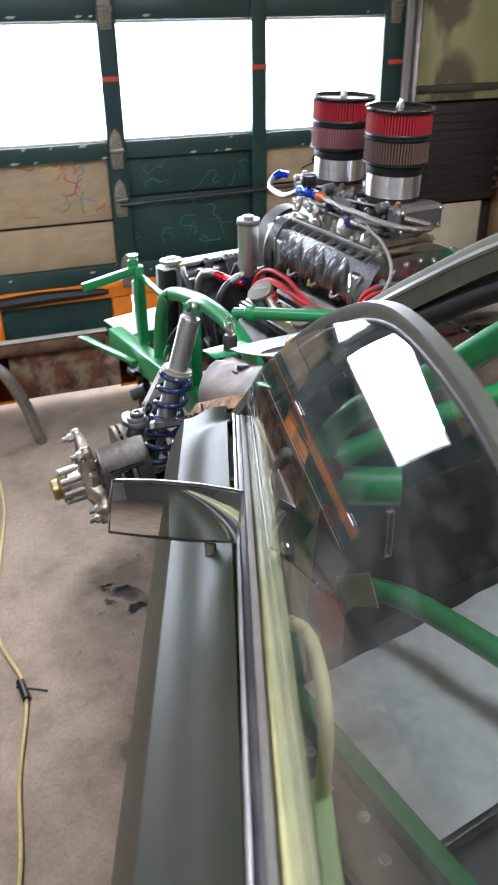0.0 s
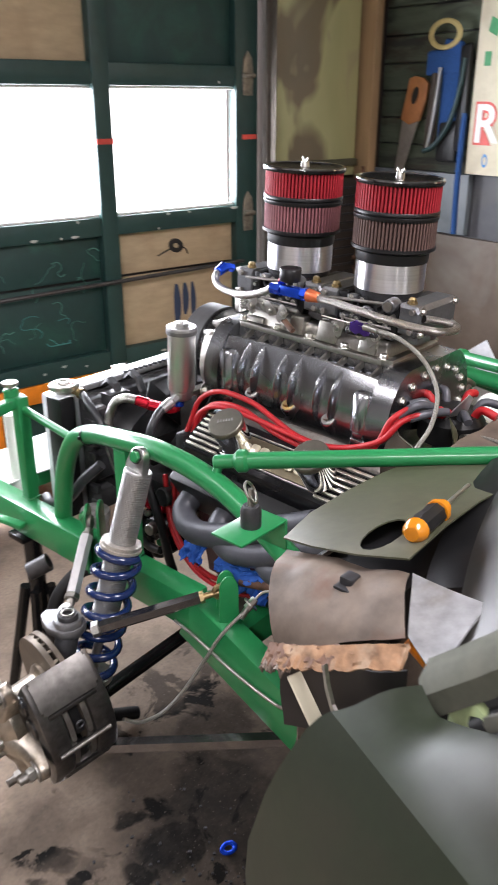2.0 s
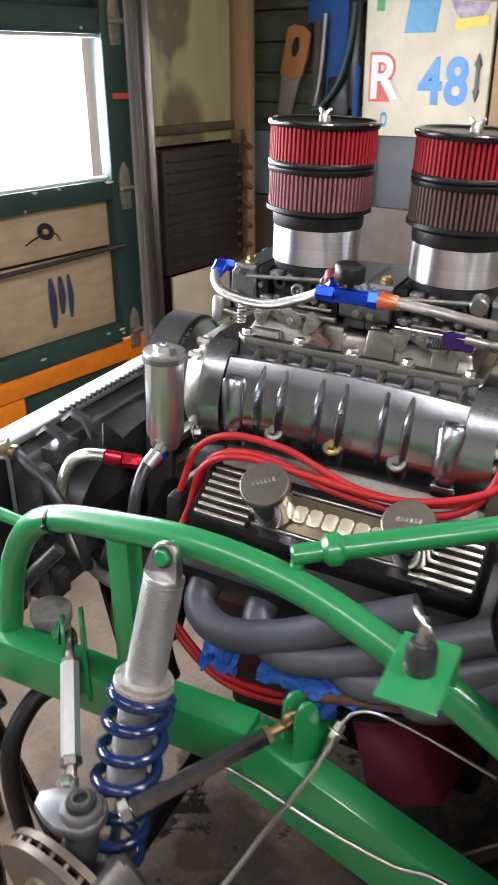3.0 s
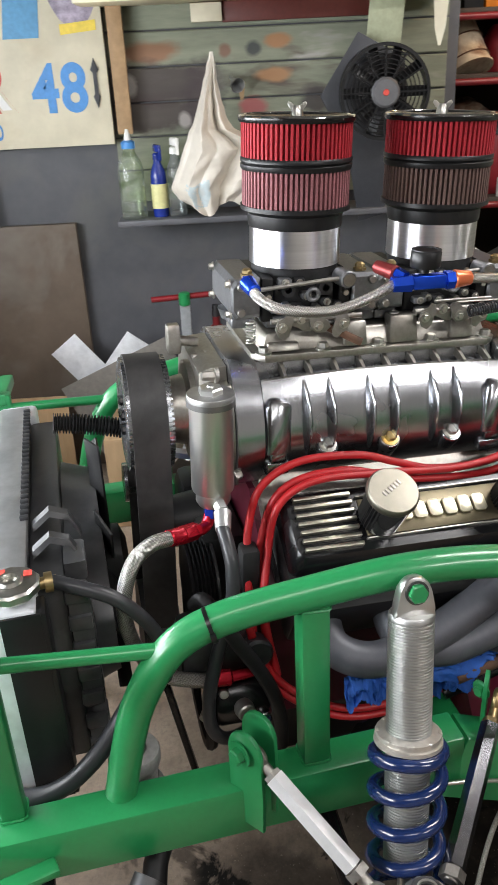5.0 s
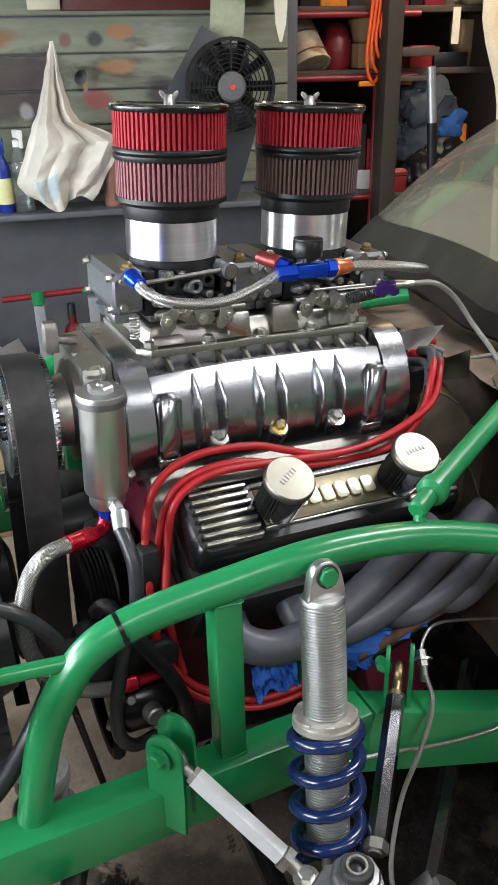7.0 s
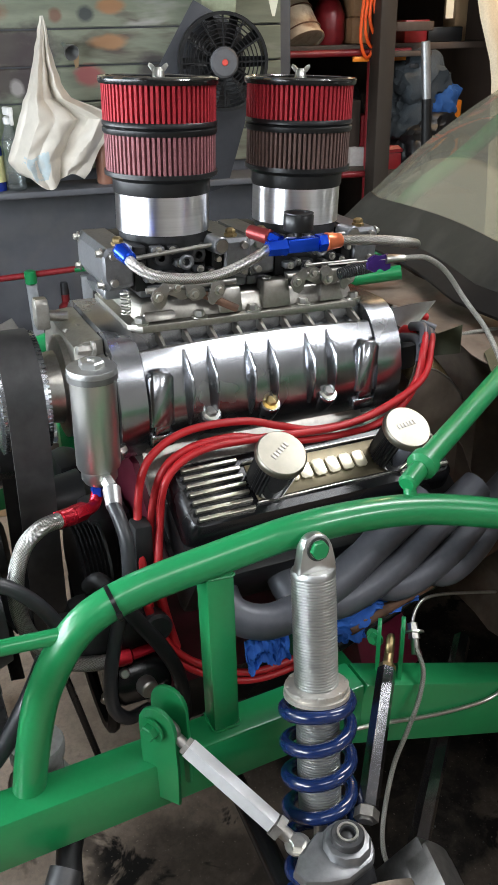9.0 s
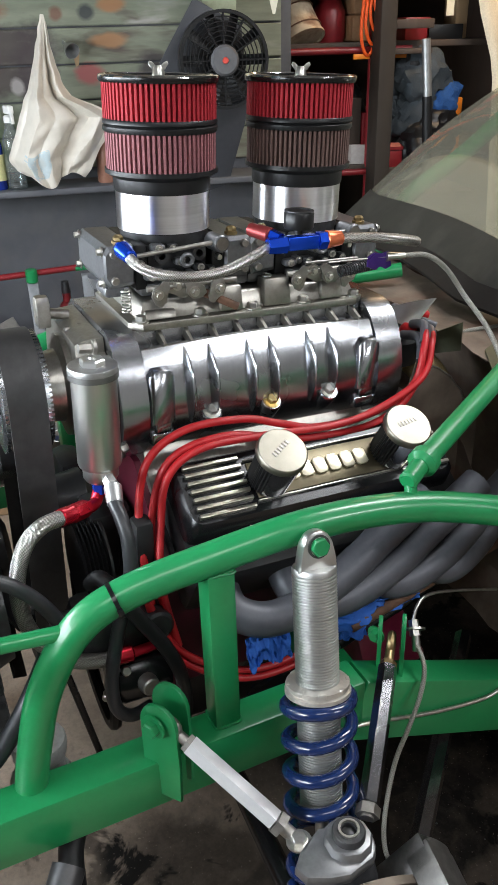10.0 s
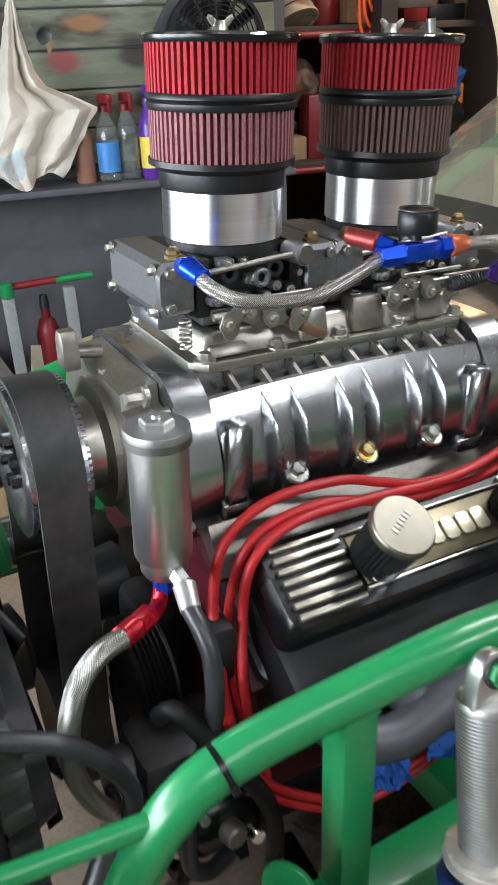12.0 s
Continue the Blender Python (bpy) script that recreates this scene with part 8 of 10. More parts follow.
tube(bm, [(-0.55, -1.20, 1.385), (-0.3, -1.12, 1.405), (0, -1.09, 1.41), (0.3, -1.12, 1.405), (0.55, -1.20, 1.385)], 0.022, 10, 6)
tagged(part("roof_header", bm, OLIVE), "olive roof header tube above the windscreen", "roof header").matrix_world = CAR

# ---- door, standing ajar
cdoor = thing("hinged_door", "olive car door standing ajar with a framed window", "car door", SWUNG)
FLANK = ([0.30, 0.45, 0.60, 0.72, 0.82], [0.447, 0.467, 0.486, 0.498, 0.489])
LEAD = ([0.30, 0.45, 0.60, 0.72, 0.82, 0.90, 0.955, 0.977], [0.741, 0.771, 0.802, 0.833, 0.863, 0.886, 0.902, 0.919])
TOP_EDGE = ([0.919, 0.955, 0.966, 0.985, 1.006, 1.05, 1.114, 1.98], [1.017, 1.017, 1.012, 1.007, 1.012, 1.042, 1.073, 1.148])
TOP_SIDE = ([0.919, 0.955, 0.985, 1.006, 1.05, 1.114, 1.98], [0.371, 0.371, 0.372, 0.362, 0.362, 0.370, 0.362])


def crease(s):
    """The sharp shoulder line of the door: how far out and how high it runs."""
    return 0.442 - 0.0128 * (s - 0.92), 0.977 + 0.1538 * (s - 0.92)


def door_ring(a):
    """One upright section of the skin; a runs from 0 at the leading edge to 1 at the rear."""
    out = []
    s0 = 0.919 + (1.98 - 0.919) * a
    nc, zc = crease(s0)
    low = [0.34, 0.42, 0.50, 0.58, 0.66, 0.74, 0.80]
    pts = [(float(np.interp(z, *FLANK)), z) for z in low]
    n1, z1 = pts[-1]
    for t in (0.2, 0.4, 0.6, 0.8, 0.93, 1.0):
        pts.append((n1 + (nc - n1) * t ** 1.7, z1 + (zc - z1) * t))
    for n, z in pts:
        lead = float(np.interp(z, *LEAD))
        out.append((lead + (1.98 - lead) * a, -n, z))
    # above the shoulder: a level lip, a hollow flank, then the rounded top
    sa = s0 + 0.036 * max(0.0, 1 - a / 0.06)
    nt, zt = float(np.interp(sa, *TOP_SIDE)), float(np.interp(sa, *TOP_EDGE))
    for u, w in ((0.03, 0.02), (0.14, 0.10), (0.28, 0.26), (0.42, 0.48), (0.54, 0.66), (0.68, 0.81), (0.84, 0.92), (1.0, 1.0)):
        out.append((s0 + (sa - s0) * u, -(nc + (nt - nc) * u), zc + (zt - zc) * w))
    return out


bm = bmesh.new()
rings = [door_ring(a) for a in (0.0, 0.012, 0.024, 0.034, 0.044, 0.054, 0.064, 0.075, 0.086, 0.10, 0.12, 0.15, 0.19, 0.25, 0.33, 0.42, 0.5, 0.58, 0.66, 0.74, 0.82, 0.9, 1.0)]
g = [[bm.verts.new(p) for p in ring] for ring in rings]
faces = []
for a, b in zip(g, g[1:]):
    for i in range(len(a) - 1):
        faces.append(bm.faces.new((a[i], a[i + 1], b[i + 1], b[i])))
bmesh.ops.recalc_face_normals(bm, faces=faces)
bmesh.ops.solidify(bm, geom=faces, thickness=0.004)
part("outer_skin", bm, OLIVE, cdoor, "olive painted outer skin", 30)
bm = bmesh.new()
box(bm, (1.46, -0.330, 0.68), (1.02, 0.012, 0.66), 0.004)
box(bm, (0.955, -0.380, 0.62), (0.012, 0.14, 0.52), 0.003)
part("inner_panel", bm, surface("pale_green_inner_paint", (0.36, 0.44, 0.22), 0.5, stain=6), cdoor, "pale green inner panel")
def belt_z(s):
    return 1.073 + 0.087 * (s - 1.114)


def belt_strip(n, dz, wide, high, s0=1.10, s1=1.97):
    """A straight strip that runs along the top edge of the door."""
    bm = bmesh.new()
    square_tube(bm, (s0, -n, belt_z(s0) + dz), (s1, -n, belt_z(s1) + dz), wide, high, min(wide, high) * 0.22)
    return bm


bm = bmesh.new()
tube(bm, [(1.085, -0.334, 1.040)] + [(q, -0.331, belt_z(q) - 0.008) for q in (1.13, 1.22, 1.32, 1.65, 1.97)], 0.0125, 14, 5)
part("inner_sill", bm, PALE_TRIM, cdoor, "pale yellow-green sill")
part("weather_strip", belt_strip(0.3475, -0.002, 0.007, 0.012), surface("dusty_grey_strip", (0.16, 0.15, 0.135), 0.6), cdoor, "dusty grey weather strip")
part("belt_trim", belt_strip(0.3605, 0.0015, 0.0035, 0.006), GALV, cdoor, "thin bright belt trim")
part("glass_run", belt_strip(0.3545, -0.004, 0.0075, 0.012), DARK_STEEL, cdoor)
bm = bmesh.new()
tube(bm, [(1.49, -0.325, 1.040), (1.487, -0.305, 1.030), (1.488, -0.293, 1.018), (1.525, -0.288, 1.024), (1.580, -0.288, 1.034), (1.610, -0.288, 1.012), (1.620, -0.290, 0.950)], 0.0075, 12, 6)
part("pull_handle", bm, PALE_TRIM, cdoor, "pale yellow pull handle")
bm = bmesh.new()
box(bm, (1.785, -0.291, 0.925), (0.37, 0.020, 0.045), 0.007)
part("arm_rest", bm, surface("pale_green_arm_rest", (0.36, 0.46, 0.22), 0.5, stain=6), cdoor, "pale green arm rest")
FR = [(1.045, 1.030), (1.10, 1.085), (1.20, 1.180), (1.30, 1.252), (1.40, 1.310), (1.50, 1.352), (1.60, 1.374), (1.75, 1.382), (1.95, 1.370)]


def lean(z):
    return -(0.345 - (z - 1.06) * 0.35)


bm = bmesh.new()
path = spline([(s, lean(z), z) for s, z in FR], 5)
rings = []
for i, p in enumerate(path):
    t = (path[min(i + 1, len(path) - 1)] - path[max(i - 1, 0)]).normalized()
    nrm = Vector((0, -1, -0.35)).normalized()
    up = nrm.cross(t).normalized()
    if up.z < 0:
        up = -up
    rings.append([p + nrm * x + up * y for x, y in ((-0.006, 0.006), (0.002, 0.005), (0.005, 0.008), (0.0055, 0.015), (0.003, 0.020), (-0.006, 0.019))])
loft(bm, rings)
part("window_frame", bm, surface("dull_grey_green_frame", (0.065, 0.068, 0.055), 0.4, stain=9, stain_colour=(0.13, 0.125, 0.105), stain_amount=0.7), cdoor, "dull grey window frame")
bm = bmesh.new()
tube(bm, [(s, lean(z) - 0.003, z + 0.003 - 0.011 * max(0.0, (1.45 - s) / 0.4)) for s, z in FR], 0.0055, 10, 5, radii=lambda t: 0.0050 + 0.0085 * max(0.0, 1 - t * 1.9))
part("frame_seal", bm, RUBBER, cdoor, "black rubber seal")
def side_glass(a, b):
    s = 1.045 + 0.905 * a
    zt = float(np.interp(s, [q[0] for q in FR], [q[1] for q in FR])) + 0.006
    z = 1.018 + (zt - 1.018) * b
    tau = (z - 1.06) / 0.32
    return (s, lean(z) - 0.027 * 4 * tau * (1 - tau), z)


bm = bmesh.new()
sheet_grid(bm, 30, 16, side_glass, 0.004)
pane = part("window_glass", bm, DOOR_GLASS, cdoor, "smeared clear door glass")
pane.visible_shadow = False
bm = bmesh.new()
kp = SWUNG.inverted() @ CAR @ Vector((-0.908, -0.988, 0.992))
lathe(bm, [(0, 0), (0.004, 0), (0.004, 0.010), (0.0085, 0.013), (0.0095, 0.018), (0.007, 0.023), (0, 0.024)], axis_matrix(kp - Vector((0, 0.014, 0)), kp + Vector((0, 0.1, 0)))[0], 16)
part("lock_knob", bm, CHROME, cdoor)
# wing mirror
MX = Vector((-0.03, 0.987, -0.155)).normalized()
MZ = Vector((-0.11, 0.0, 0.99))
MZ = (MZ - MX * MZ.dot(MX)).normalized()
MY = MZ.cross(MX)
mm = Matrix((MX, MY, MZ)).transposed().to_4x4()
mm.translation = (1.446, -0.421, 1.143)
mir = thing("wing_mirror", "rectangular chrome-rimmed wing mirror on the car door", "wing mirror", SWUNG @ mm)
OUT = [(x * 1.03, z * 0.98) for x, z in ((-0.0615, -0.029), (-0.02, -0.0312), (0.02, -0.0312), (0.0615, -0.029), (0.063, 0.0), (0.0615, 0.028), (0.02, 0.0312), (-0.02, 0.0312), (-0.0615, 0.028), (-0.063, 0.0))]
bm = bmesh.new()
loft(bm, [[(x * k, y, z * k2) for x, z in OUT] for y, k, k2 in ((0.001, 0.985, 0.975), (0.008, 0.97, 0.95), (0.020, 0.84, 0.80), (0.028, 0.66, 0.55))])
part("housing", bm, surface("pale_grey_green_housing", (0.30, 0.31, 0.26), 0.4, stain=12), mir, "pale grey painted housing")
bm = bmesh.new()
tube(bm, [(x, -0.0005, z) for x, z in OUT], 0.0017, 8, 1, curved=False, closed=True)
part("rim", bm, CHROME, mir, "thin chrome rim")
bm = bmesh.new()
box(bm, (0, 0.0, 0), (0.1255, 0.002, 0.0565), 0.0005)
part("mirror_glass", bm, MIRROR, mir)
bm = bmesh.new()
inv = mm.inverted()
foot = inv @ Vector((1.450, -0.388, 1.088))
tube(bm, [(0.034, 0.018, -0.012), foot.lerp(Vector((0.034, 0.018, -0.012)), 0.5), foot], 0.006, 10, 5)
part("stalk", bm, OLIVE_FLAT, mir)

# ---- cabin
cage = thing("roll_cage", "bright green roll cage tubes in the cabin", "roll cage", CAR)
for pts, r in (([(-0.70, -0.72, 0.45), (-0.695, -0.73, 0.75), (-0.680, -0.75, 0.93), (-0.655, -0.80, 1.03), (-0.60, -0.92, 1.13), (-0.55, -1.06, 1.25), (-0.52, -1.3, 1.33)], 0.021),
               ([(0.70, -0.72, 0.45), (0.695, -0.73, 0.75), (0.680, -0.75, 0.93), (0.655, -0.80, 1.03), (0.60, -0.92, 1.13), (0.55, -1.06, 1.25), (0.52, -1.3, 1.33)], 0.021),
               ([(-0.68, -0.745, 0.90), (-0.60, -0.74, 0.92), (0.0, -0.72, 0.93), (0.60, -0.74, 0.92), (0.68, -0.745, 0.90)], 0.021),
               ([(-0.69, -0.74, 0.55), (-0.50, -0.70, 0.55), (-0.42, -0.97, 0.55), (-0.40, -1.4, 0.55)], 0.024),
               ([(-0.66, -0.72, 0.86), (-0.58, -0.775, 0.86), (-0.545, -0.80, 0.86)], 0.034)):
    bm = bmesh.new()
    tube(bm, pts, r, 14, 6)
    part("cage_tube", bm, GREEN, cage)
bm = bmesh.new()
square_tube(bm, (-0.728, -0.60, 0.435), (-0.735, -1.50, 0.435), 0.035, 0.05)
part("sill_rail", bm, GREEN, cage)
bm = quad_sheet((-0.715, -0.74, 0.425), (-0.10, -0.70, 0.40), (-0.10, -1.115, 0.40), (-0.70, -1.125, 0.425), 14, 10, 0.006, 0.002, 0.01, 1)
fl = tagged(part("floor_sheet", bm, SHEET_ALU), "hazy bare aluminium floor sheet in the cabin", "sheet")
fl.matrix_world = CAR
bm = bmesh.new()
box(bm, (-0.40, -1.128, 0.413), (0.60, 0.014, 0.03), 0.003)
tagged(part("seat_bar", bm, BLACK), "black bar across the cabin floor", "bar").matrix_world = CAR
bm = bmesh.new()
box(bm, (-0.30, -0.62, 0.60), (0.85, 0.02, 0.50), 0.004)
box(bm, (0.0, -1.1, 0.36), (1.50, 1.05, 0.02), 0.004)
tagged(part("cabin_tub", bm, surface("dark_cabin_paint", (0.02, 0.022, 0.022), 0.5)), "dark bare cabin tub and toe board", "cabin").matrix_world = CAR
bm = bmesh.new()
box(bm, (-0.80, -1.05, 0.41), (0.09, 0.95, 0.03), 0.004)
sill = part("rocker", bm, OLIVE_FLAT)
tagged(sill, "olive rocker panel with loose bolts", "rocker panel").matrix_world = CAR
for k in range(6):
    bm = bmesh.new()
    hexagon(bm, (-0.79 + 0.018 * (k % 2), -0.80 - 0.075 * k, 0.425), (0, 0, 1), 0.007, 0.007)
    part("bolt", bm, STEEL, sill)
bm = bmesh.new()
tube(bm, [(-0.645, -0.56, 0.94), (-0.633, -0.645, 0.865), (-0.622, -0.735, 0.775)], 0.014, 8, 4)
tagged(part("orange_strap", bm, ORANGE), "orange bar behind the door glass", "brace").matrix_world = CAR
bm = bmesh.new()
lathe(bm, [(0, 0), (0.012, 0.0), (0.022, 0.012), (0.024, 0.024), (0.016, 0.034), (0, 0.036)], axis_matrix((-0.665, -0.76, 0.915), (-0.70, -0.80, 0.93))[0], 18)
rod(bm, (-0.66, -0.755, 0.91), (-0.64, -0.72, 0.97), 0.004, None, 8)
tagged(part("kill_switch", bm, RED_CAN), "red battery kill switch on the dash tube", "switch").matrix_world = CAR
bm = quad_sheet((-0.62, -0.735, 0.655), (-0.60, -0.80, 0.70), (-0.59, -0.82, 0.63), (-0.61, -0.75, 0.595), 6, 4, 0.01, 0.002)
tagged(part("card", bm, WHITE_BOARD), "cream card hanging in the cabin", "card").matrix_world = CAR
bm = bmesh.new()
box(bm, (-0.64, -0.735, 0.555), (0.06, 0.05, 0.12), 0.012)
tagged(part("red_box", bm, surface("dull_red_paint", (0.36, 0.015, 0.03), 0.5)), "dull red box inside the door opening", "box").matrix_world = CAR
bm = bmesh.new()
for x in (-0.007, 0.007):
    box(bm, (-0.50 + x, -0.733, 0.706), (0.004, 0.01, 0.10), 0.001, None)
for z in (0.656, 0.756):
    box(bm, (-0.50, -0.733, z), (0.018, 0.01, 0.004), 0.001)
tagged(part("vent_frame", bm, GALV), "small bright vent frame on the dash", "vent").matrix_world = CAR

# screwdriver on the cowl
sd = thing("screwdriver", "screwdriver with black and amber handle lying on the cowl", "screwdriver", CAR)
a, b = Vector((-0.580, -0.512, 1.028)), Vector((-0.485, -0.500, 1.020))
m, d = axis_matrix(a, b)
bm = bmesh.new()
lathe(bm, [(0, 0.012), (0.0135, 0.014), (0.0155, 0.03), (0.0145, 0.05), (0.0155, 0.072), (0.013, 0.078), (0, 0.078)], m, 8)
part("grip", bm, BLACK_PLASTIC, sd)
bm = bmesh.new()
lathe(bm, [(0, -0.004), (0.009, -0.003), (0.0145, 0.004), (0.016, 0.014), (0, 0.016)], m, 16)
part("amber_end", bm, AMBER, sd, "translucent amber end")
bm = bmesh.new()
lathe(bm, [(0, 0.074), (0.016, 0.076), (0.0165, 0.084), (0.010, 0.092), (0.011, 0.100), (0.007, 0.104), (0, 0.104)], m, 16)
part("amber_end", bm, AMBER, sd, "translucent amber end")
bm = bmesh.new()
rod(bm, b, b + (b - a).normalized() * 0.10, 0.003, None, 10)
part("shank", bm, STEEL, sd)

# ---------------------------------------------------------------- things along the east wall


def facing(y, z, x=WALL_X):
    """A frame on the east wall: local x runs along the wall, local y up, local z out of it into the room."""
    return Matrix(((0, 0, -1, x), (-1, 0, 0, y), (0, 1, 0, z), (0, 0, 0, 1)))


sign = thing("sign_board", "cream painted sign board with letters and blue numerals", "sign", facing(2.73, 1.22, WALL_X - 0.03))
bm = bmesh.new()
slab(bm, [(-0.235, 0), (0.235, 0), (0.235, 0.75), (-0.235, 0.75)], 0.018, None, 0.002)
part("board", bm, WHITE_BOARD, sign)
letters("R", 0.20, 0.001, Matrix.Translation((-0.155, 0.185, 0.0185)), RED_PAINT, sign, "letter", "letter with a red outline", bold=0.012)
letters("R", 0.20, 0.001, Matrix.Translation((-0.155, 0.185, 0.0205)), WHITE, sign, "letter", "white letter face", bold=0.003)
for digit, x in (("4", 0.028), ("8", 0.122)):
    letters(digit, 0.20, 0.001, Matrix.Translation((x, 0.172, 0.0185)) @ Matrix.Diagonal((0.86, 1, 1, 1)), BLUE_PAINT, sign, "numeral", "blue numeral", bold=0.006)
bm = bmesh.new()
slab(bm, [(-0.085, 0.33), (0.03, 0.33), (0.08, 0.75), (-0.02, 0.75)], 0.002, Matrix.Translation((0, 0, 0.018)))
part("blue_figure", bm, surface("pale_blue_paint", (0.10, 0.32, 0.55), 0.5), sign, "large blue painted figure")
bm = bmesh.new()
ring_ = [(0.15 + 0.075 * math.cos(a) * (1 + 0.12 * math.sin(3 * a)), 0.43 + 0.07 * math.sin(a)) for a in np.linspace(0, 2 * math.pi, 20)[:-1]]
slab(bm, ring_, 0.002, Matrix.Translation((0, 0, 0.018)))
part("sticker", bm, surface("mottled_purple_sticker", (0.35, 0.30, 0.38), 0.5, grain=40, vary=0.5), sign, "mottled purple sticker")
bm = bmesh.new()
slab(bm, [(0.10, 0.335), (0.215, 0.345), (0.215, 0.375), (0.10, 0.365)], 0.002, Matrix.Translation((0, 0, 0.0185)))
part("sticker", bm, YELLOW_PAINT, sign, "yellow sticker")
bm = bmesh.new()
slab(bm, [(-0.195, 0.40), (-0.165, 0.40), (-0.165, 0.45), (-0.195, 0.45)], 0.002, Matrix.Translation((0, 0, 0.018)))
part("sticker", bm, surface("green_sticker", (0.05, 0.30, 0.12), 0.5), sign, "green sticker")
bm = bmesh.new()
slab(bm, [(-0.190, 0.52), (-0.15, 0.50), (-0.14, 0.55), (-0.18, 0.57)], 0.002, Matrix.Translation((0, 0, 0.018)))
part("sticker", bm, surface("green_sticker", (0.05, 0.30, 0.12), 0.5), sign, "green sticker")
bm = bmesh.new()
slab(bm, [(-0.012, 0.0), (0.0, -0.035), (0.012, 0.0), (0.004, 0.01), (0.004, 0.07), (0.014, 0.08), (0, 0.115), (-0.014, 0.08), (-0.004, 0.07), (-0.004, 0.01)], 0.006, Matrix.Translation((0.195, 0.15, 0.018)), 0.002)
part("pull", bm, DARK_STEEL, sign, "dark cast pull")
bm = bmesh.new()
torus(bm, Matrix.Translation((-0.145, 0.055, 0.019)) @ Matrix.Diagonal((0.7, 1.3, 0.15, 1)), 0.016, 0.004, 18, 6)
part("blue_mark", bm, BLUE_PAINT, sign)
bm = bmesh.new()
box(bm, (0.275, 0.33, 0.01), (0.05, 0.60, 0.02), 0.002)
part("side_batten", bm, RAW_WOOD, sign)

saw = thing("hand_saw", "hand saw with a worn wooden handle hung on the wall", "saw", facing(3.30, 1.40, WALL_X - 0.03) @ pose(0, 0, 0, 0, 0, -14))
bm = bmesh.new()
slab(bm, [(-0.045, 0.02), (0.045, 0.03), (0.025, -0.24), (-0.015, -0.24)], 0.0015)
part("blade", bm, surface("rusty_grey_saw_blade", (0.35, 0.32, 0.29), 0.45, 0.6, stain=9), saw)
bm = bmesh.new()
hd = [(-0.05, 0.0), (0.0, -0.01), (0.05, 0.02), (0.058, 0.10), (0.052, 0.17), (0.02, 0.185), (-0.03, 0.18), (-0.055, 0.165), (-0.05, 0.11)]
slab(bm, hd, 0.016, Matrix.Translation((0, 0.01, -0.007)), 0.004)
part("handle", bm, surface("saw_handle_wood", (0.42, 0.17, 0.06), 0.5, grain=40), saw, "orange-brown wooden handle")
bm = bmesh.new()
slab(bm, [(0.022 * math.cos(a) * 0.7, 0.12 + 0.035 * math.sin(a)) for a in np.linspace(0, 2 * math.pi, 14)[:-1]], 0.004, Matrix.Translation((0, 0, 0.009)))
part("handle_hole", bm, BLACK_TAR, saw)

coat = thing("hanging_straps", "blue straps and dark hoses hung on the corner wall", "straps", facing(3.10, 1.40, WALL_X - 0.04))
for k, (x, y, w, h, mat, nm) in enumerate(((0.02, 0.10, 0.10, 0.44, BLUE_CLOTH, "strap"), (0.0, 0.24, 0.22, 0.09, BLUE_CLOTH, "strap"), (0.03, -0.06, 0.10, 0.16, BLACK_PLASTIC, "bag"), (0.10, 0.10, 0.05, 0.40, BLACK_PLASTIC, "bag"), (-0.06, 0.05, 0.04, 0.30, DARK_WOOD, "bag"))):
    bm = bmesh.new()
    box(bm, (x, y, 0.004 * k), (w, h, 0.03), 0.012)
    for v in bm.verts:
        v.co += Vector(noise.noise_vector(v.co * 12)) * 0.014
    part(nm, bm, mat, coat)
bm = bmesh.new()
tube(bm, [(0.10, 0.25, 0.03), (0.09, 0.12, 0.04), (0.05, 0.0, 0.04), (-0.02, -0.08, 0.04), (-0.07, -0.10, 0.04)], 0.010, 10, 6)
part("hose", bm, surface("dark_green_hose", (0.02, 0.05, 0.05), 0.45), coat)
bm = bmesh.new()
tube(bm, [(-0.02, 0.22, 0.03), (-0.03, 0.05, 0.035), (-0.06, -0.10, 0.03)], 0.008, 8, 5)
part("rod", bm, GALV, coat)
bm = bmesh.new()
tube(bm, [(0.115, 0.05, 0.02), (0.118, -0.2, 0.03), (0.125, -0.42, 0.03)], 0.012, 8, 5)
part("cord", bm, BLUE_CLOTH, coat)
bm = bmesh.new()
torus(bm, Matrix.Translation((-0.02, 0.34, 0.02)) @ Matrix.Diagonal((1.2, 0.8, 0.5, 1)), 0.06, 0.012, 26, 8)
part("coil", bm, YELLOW_CORD, coat)

# ledge with bottles
bm = bmesh.new()
box(bm, (WALL_X - 0.085, 1.93, 0.975), (0.19, 1.14, 0.02), 0.003)
setting(part("ledge", bm, GREY_WALL), "dark grey painted ledge along the wall", "ledge")


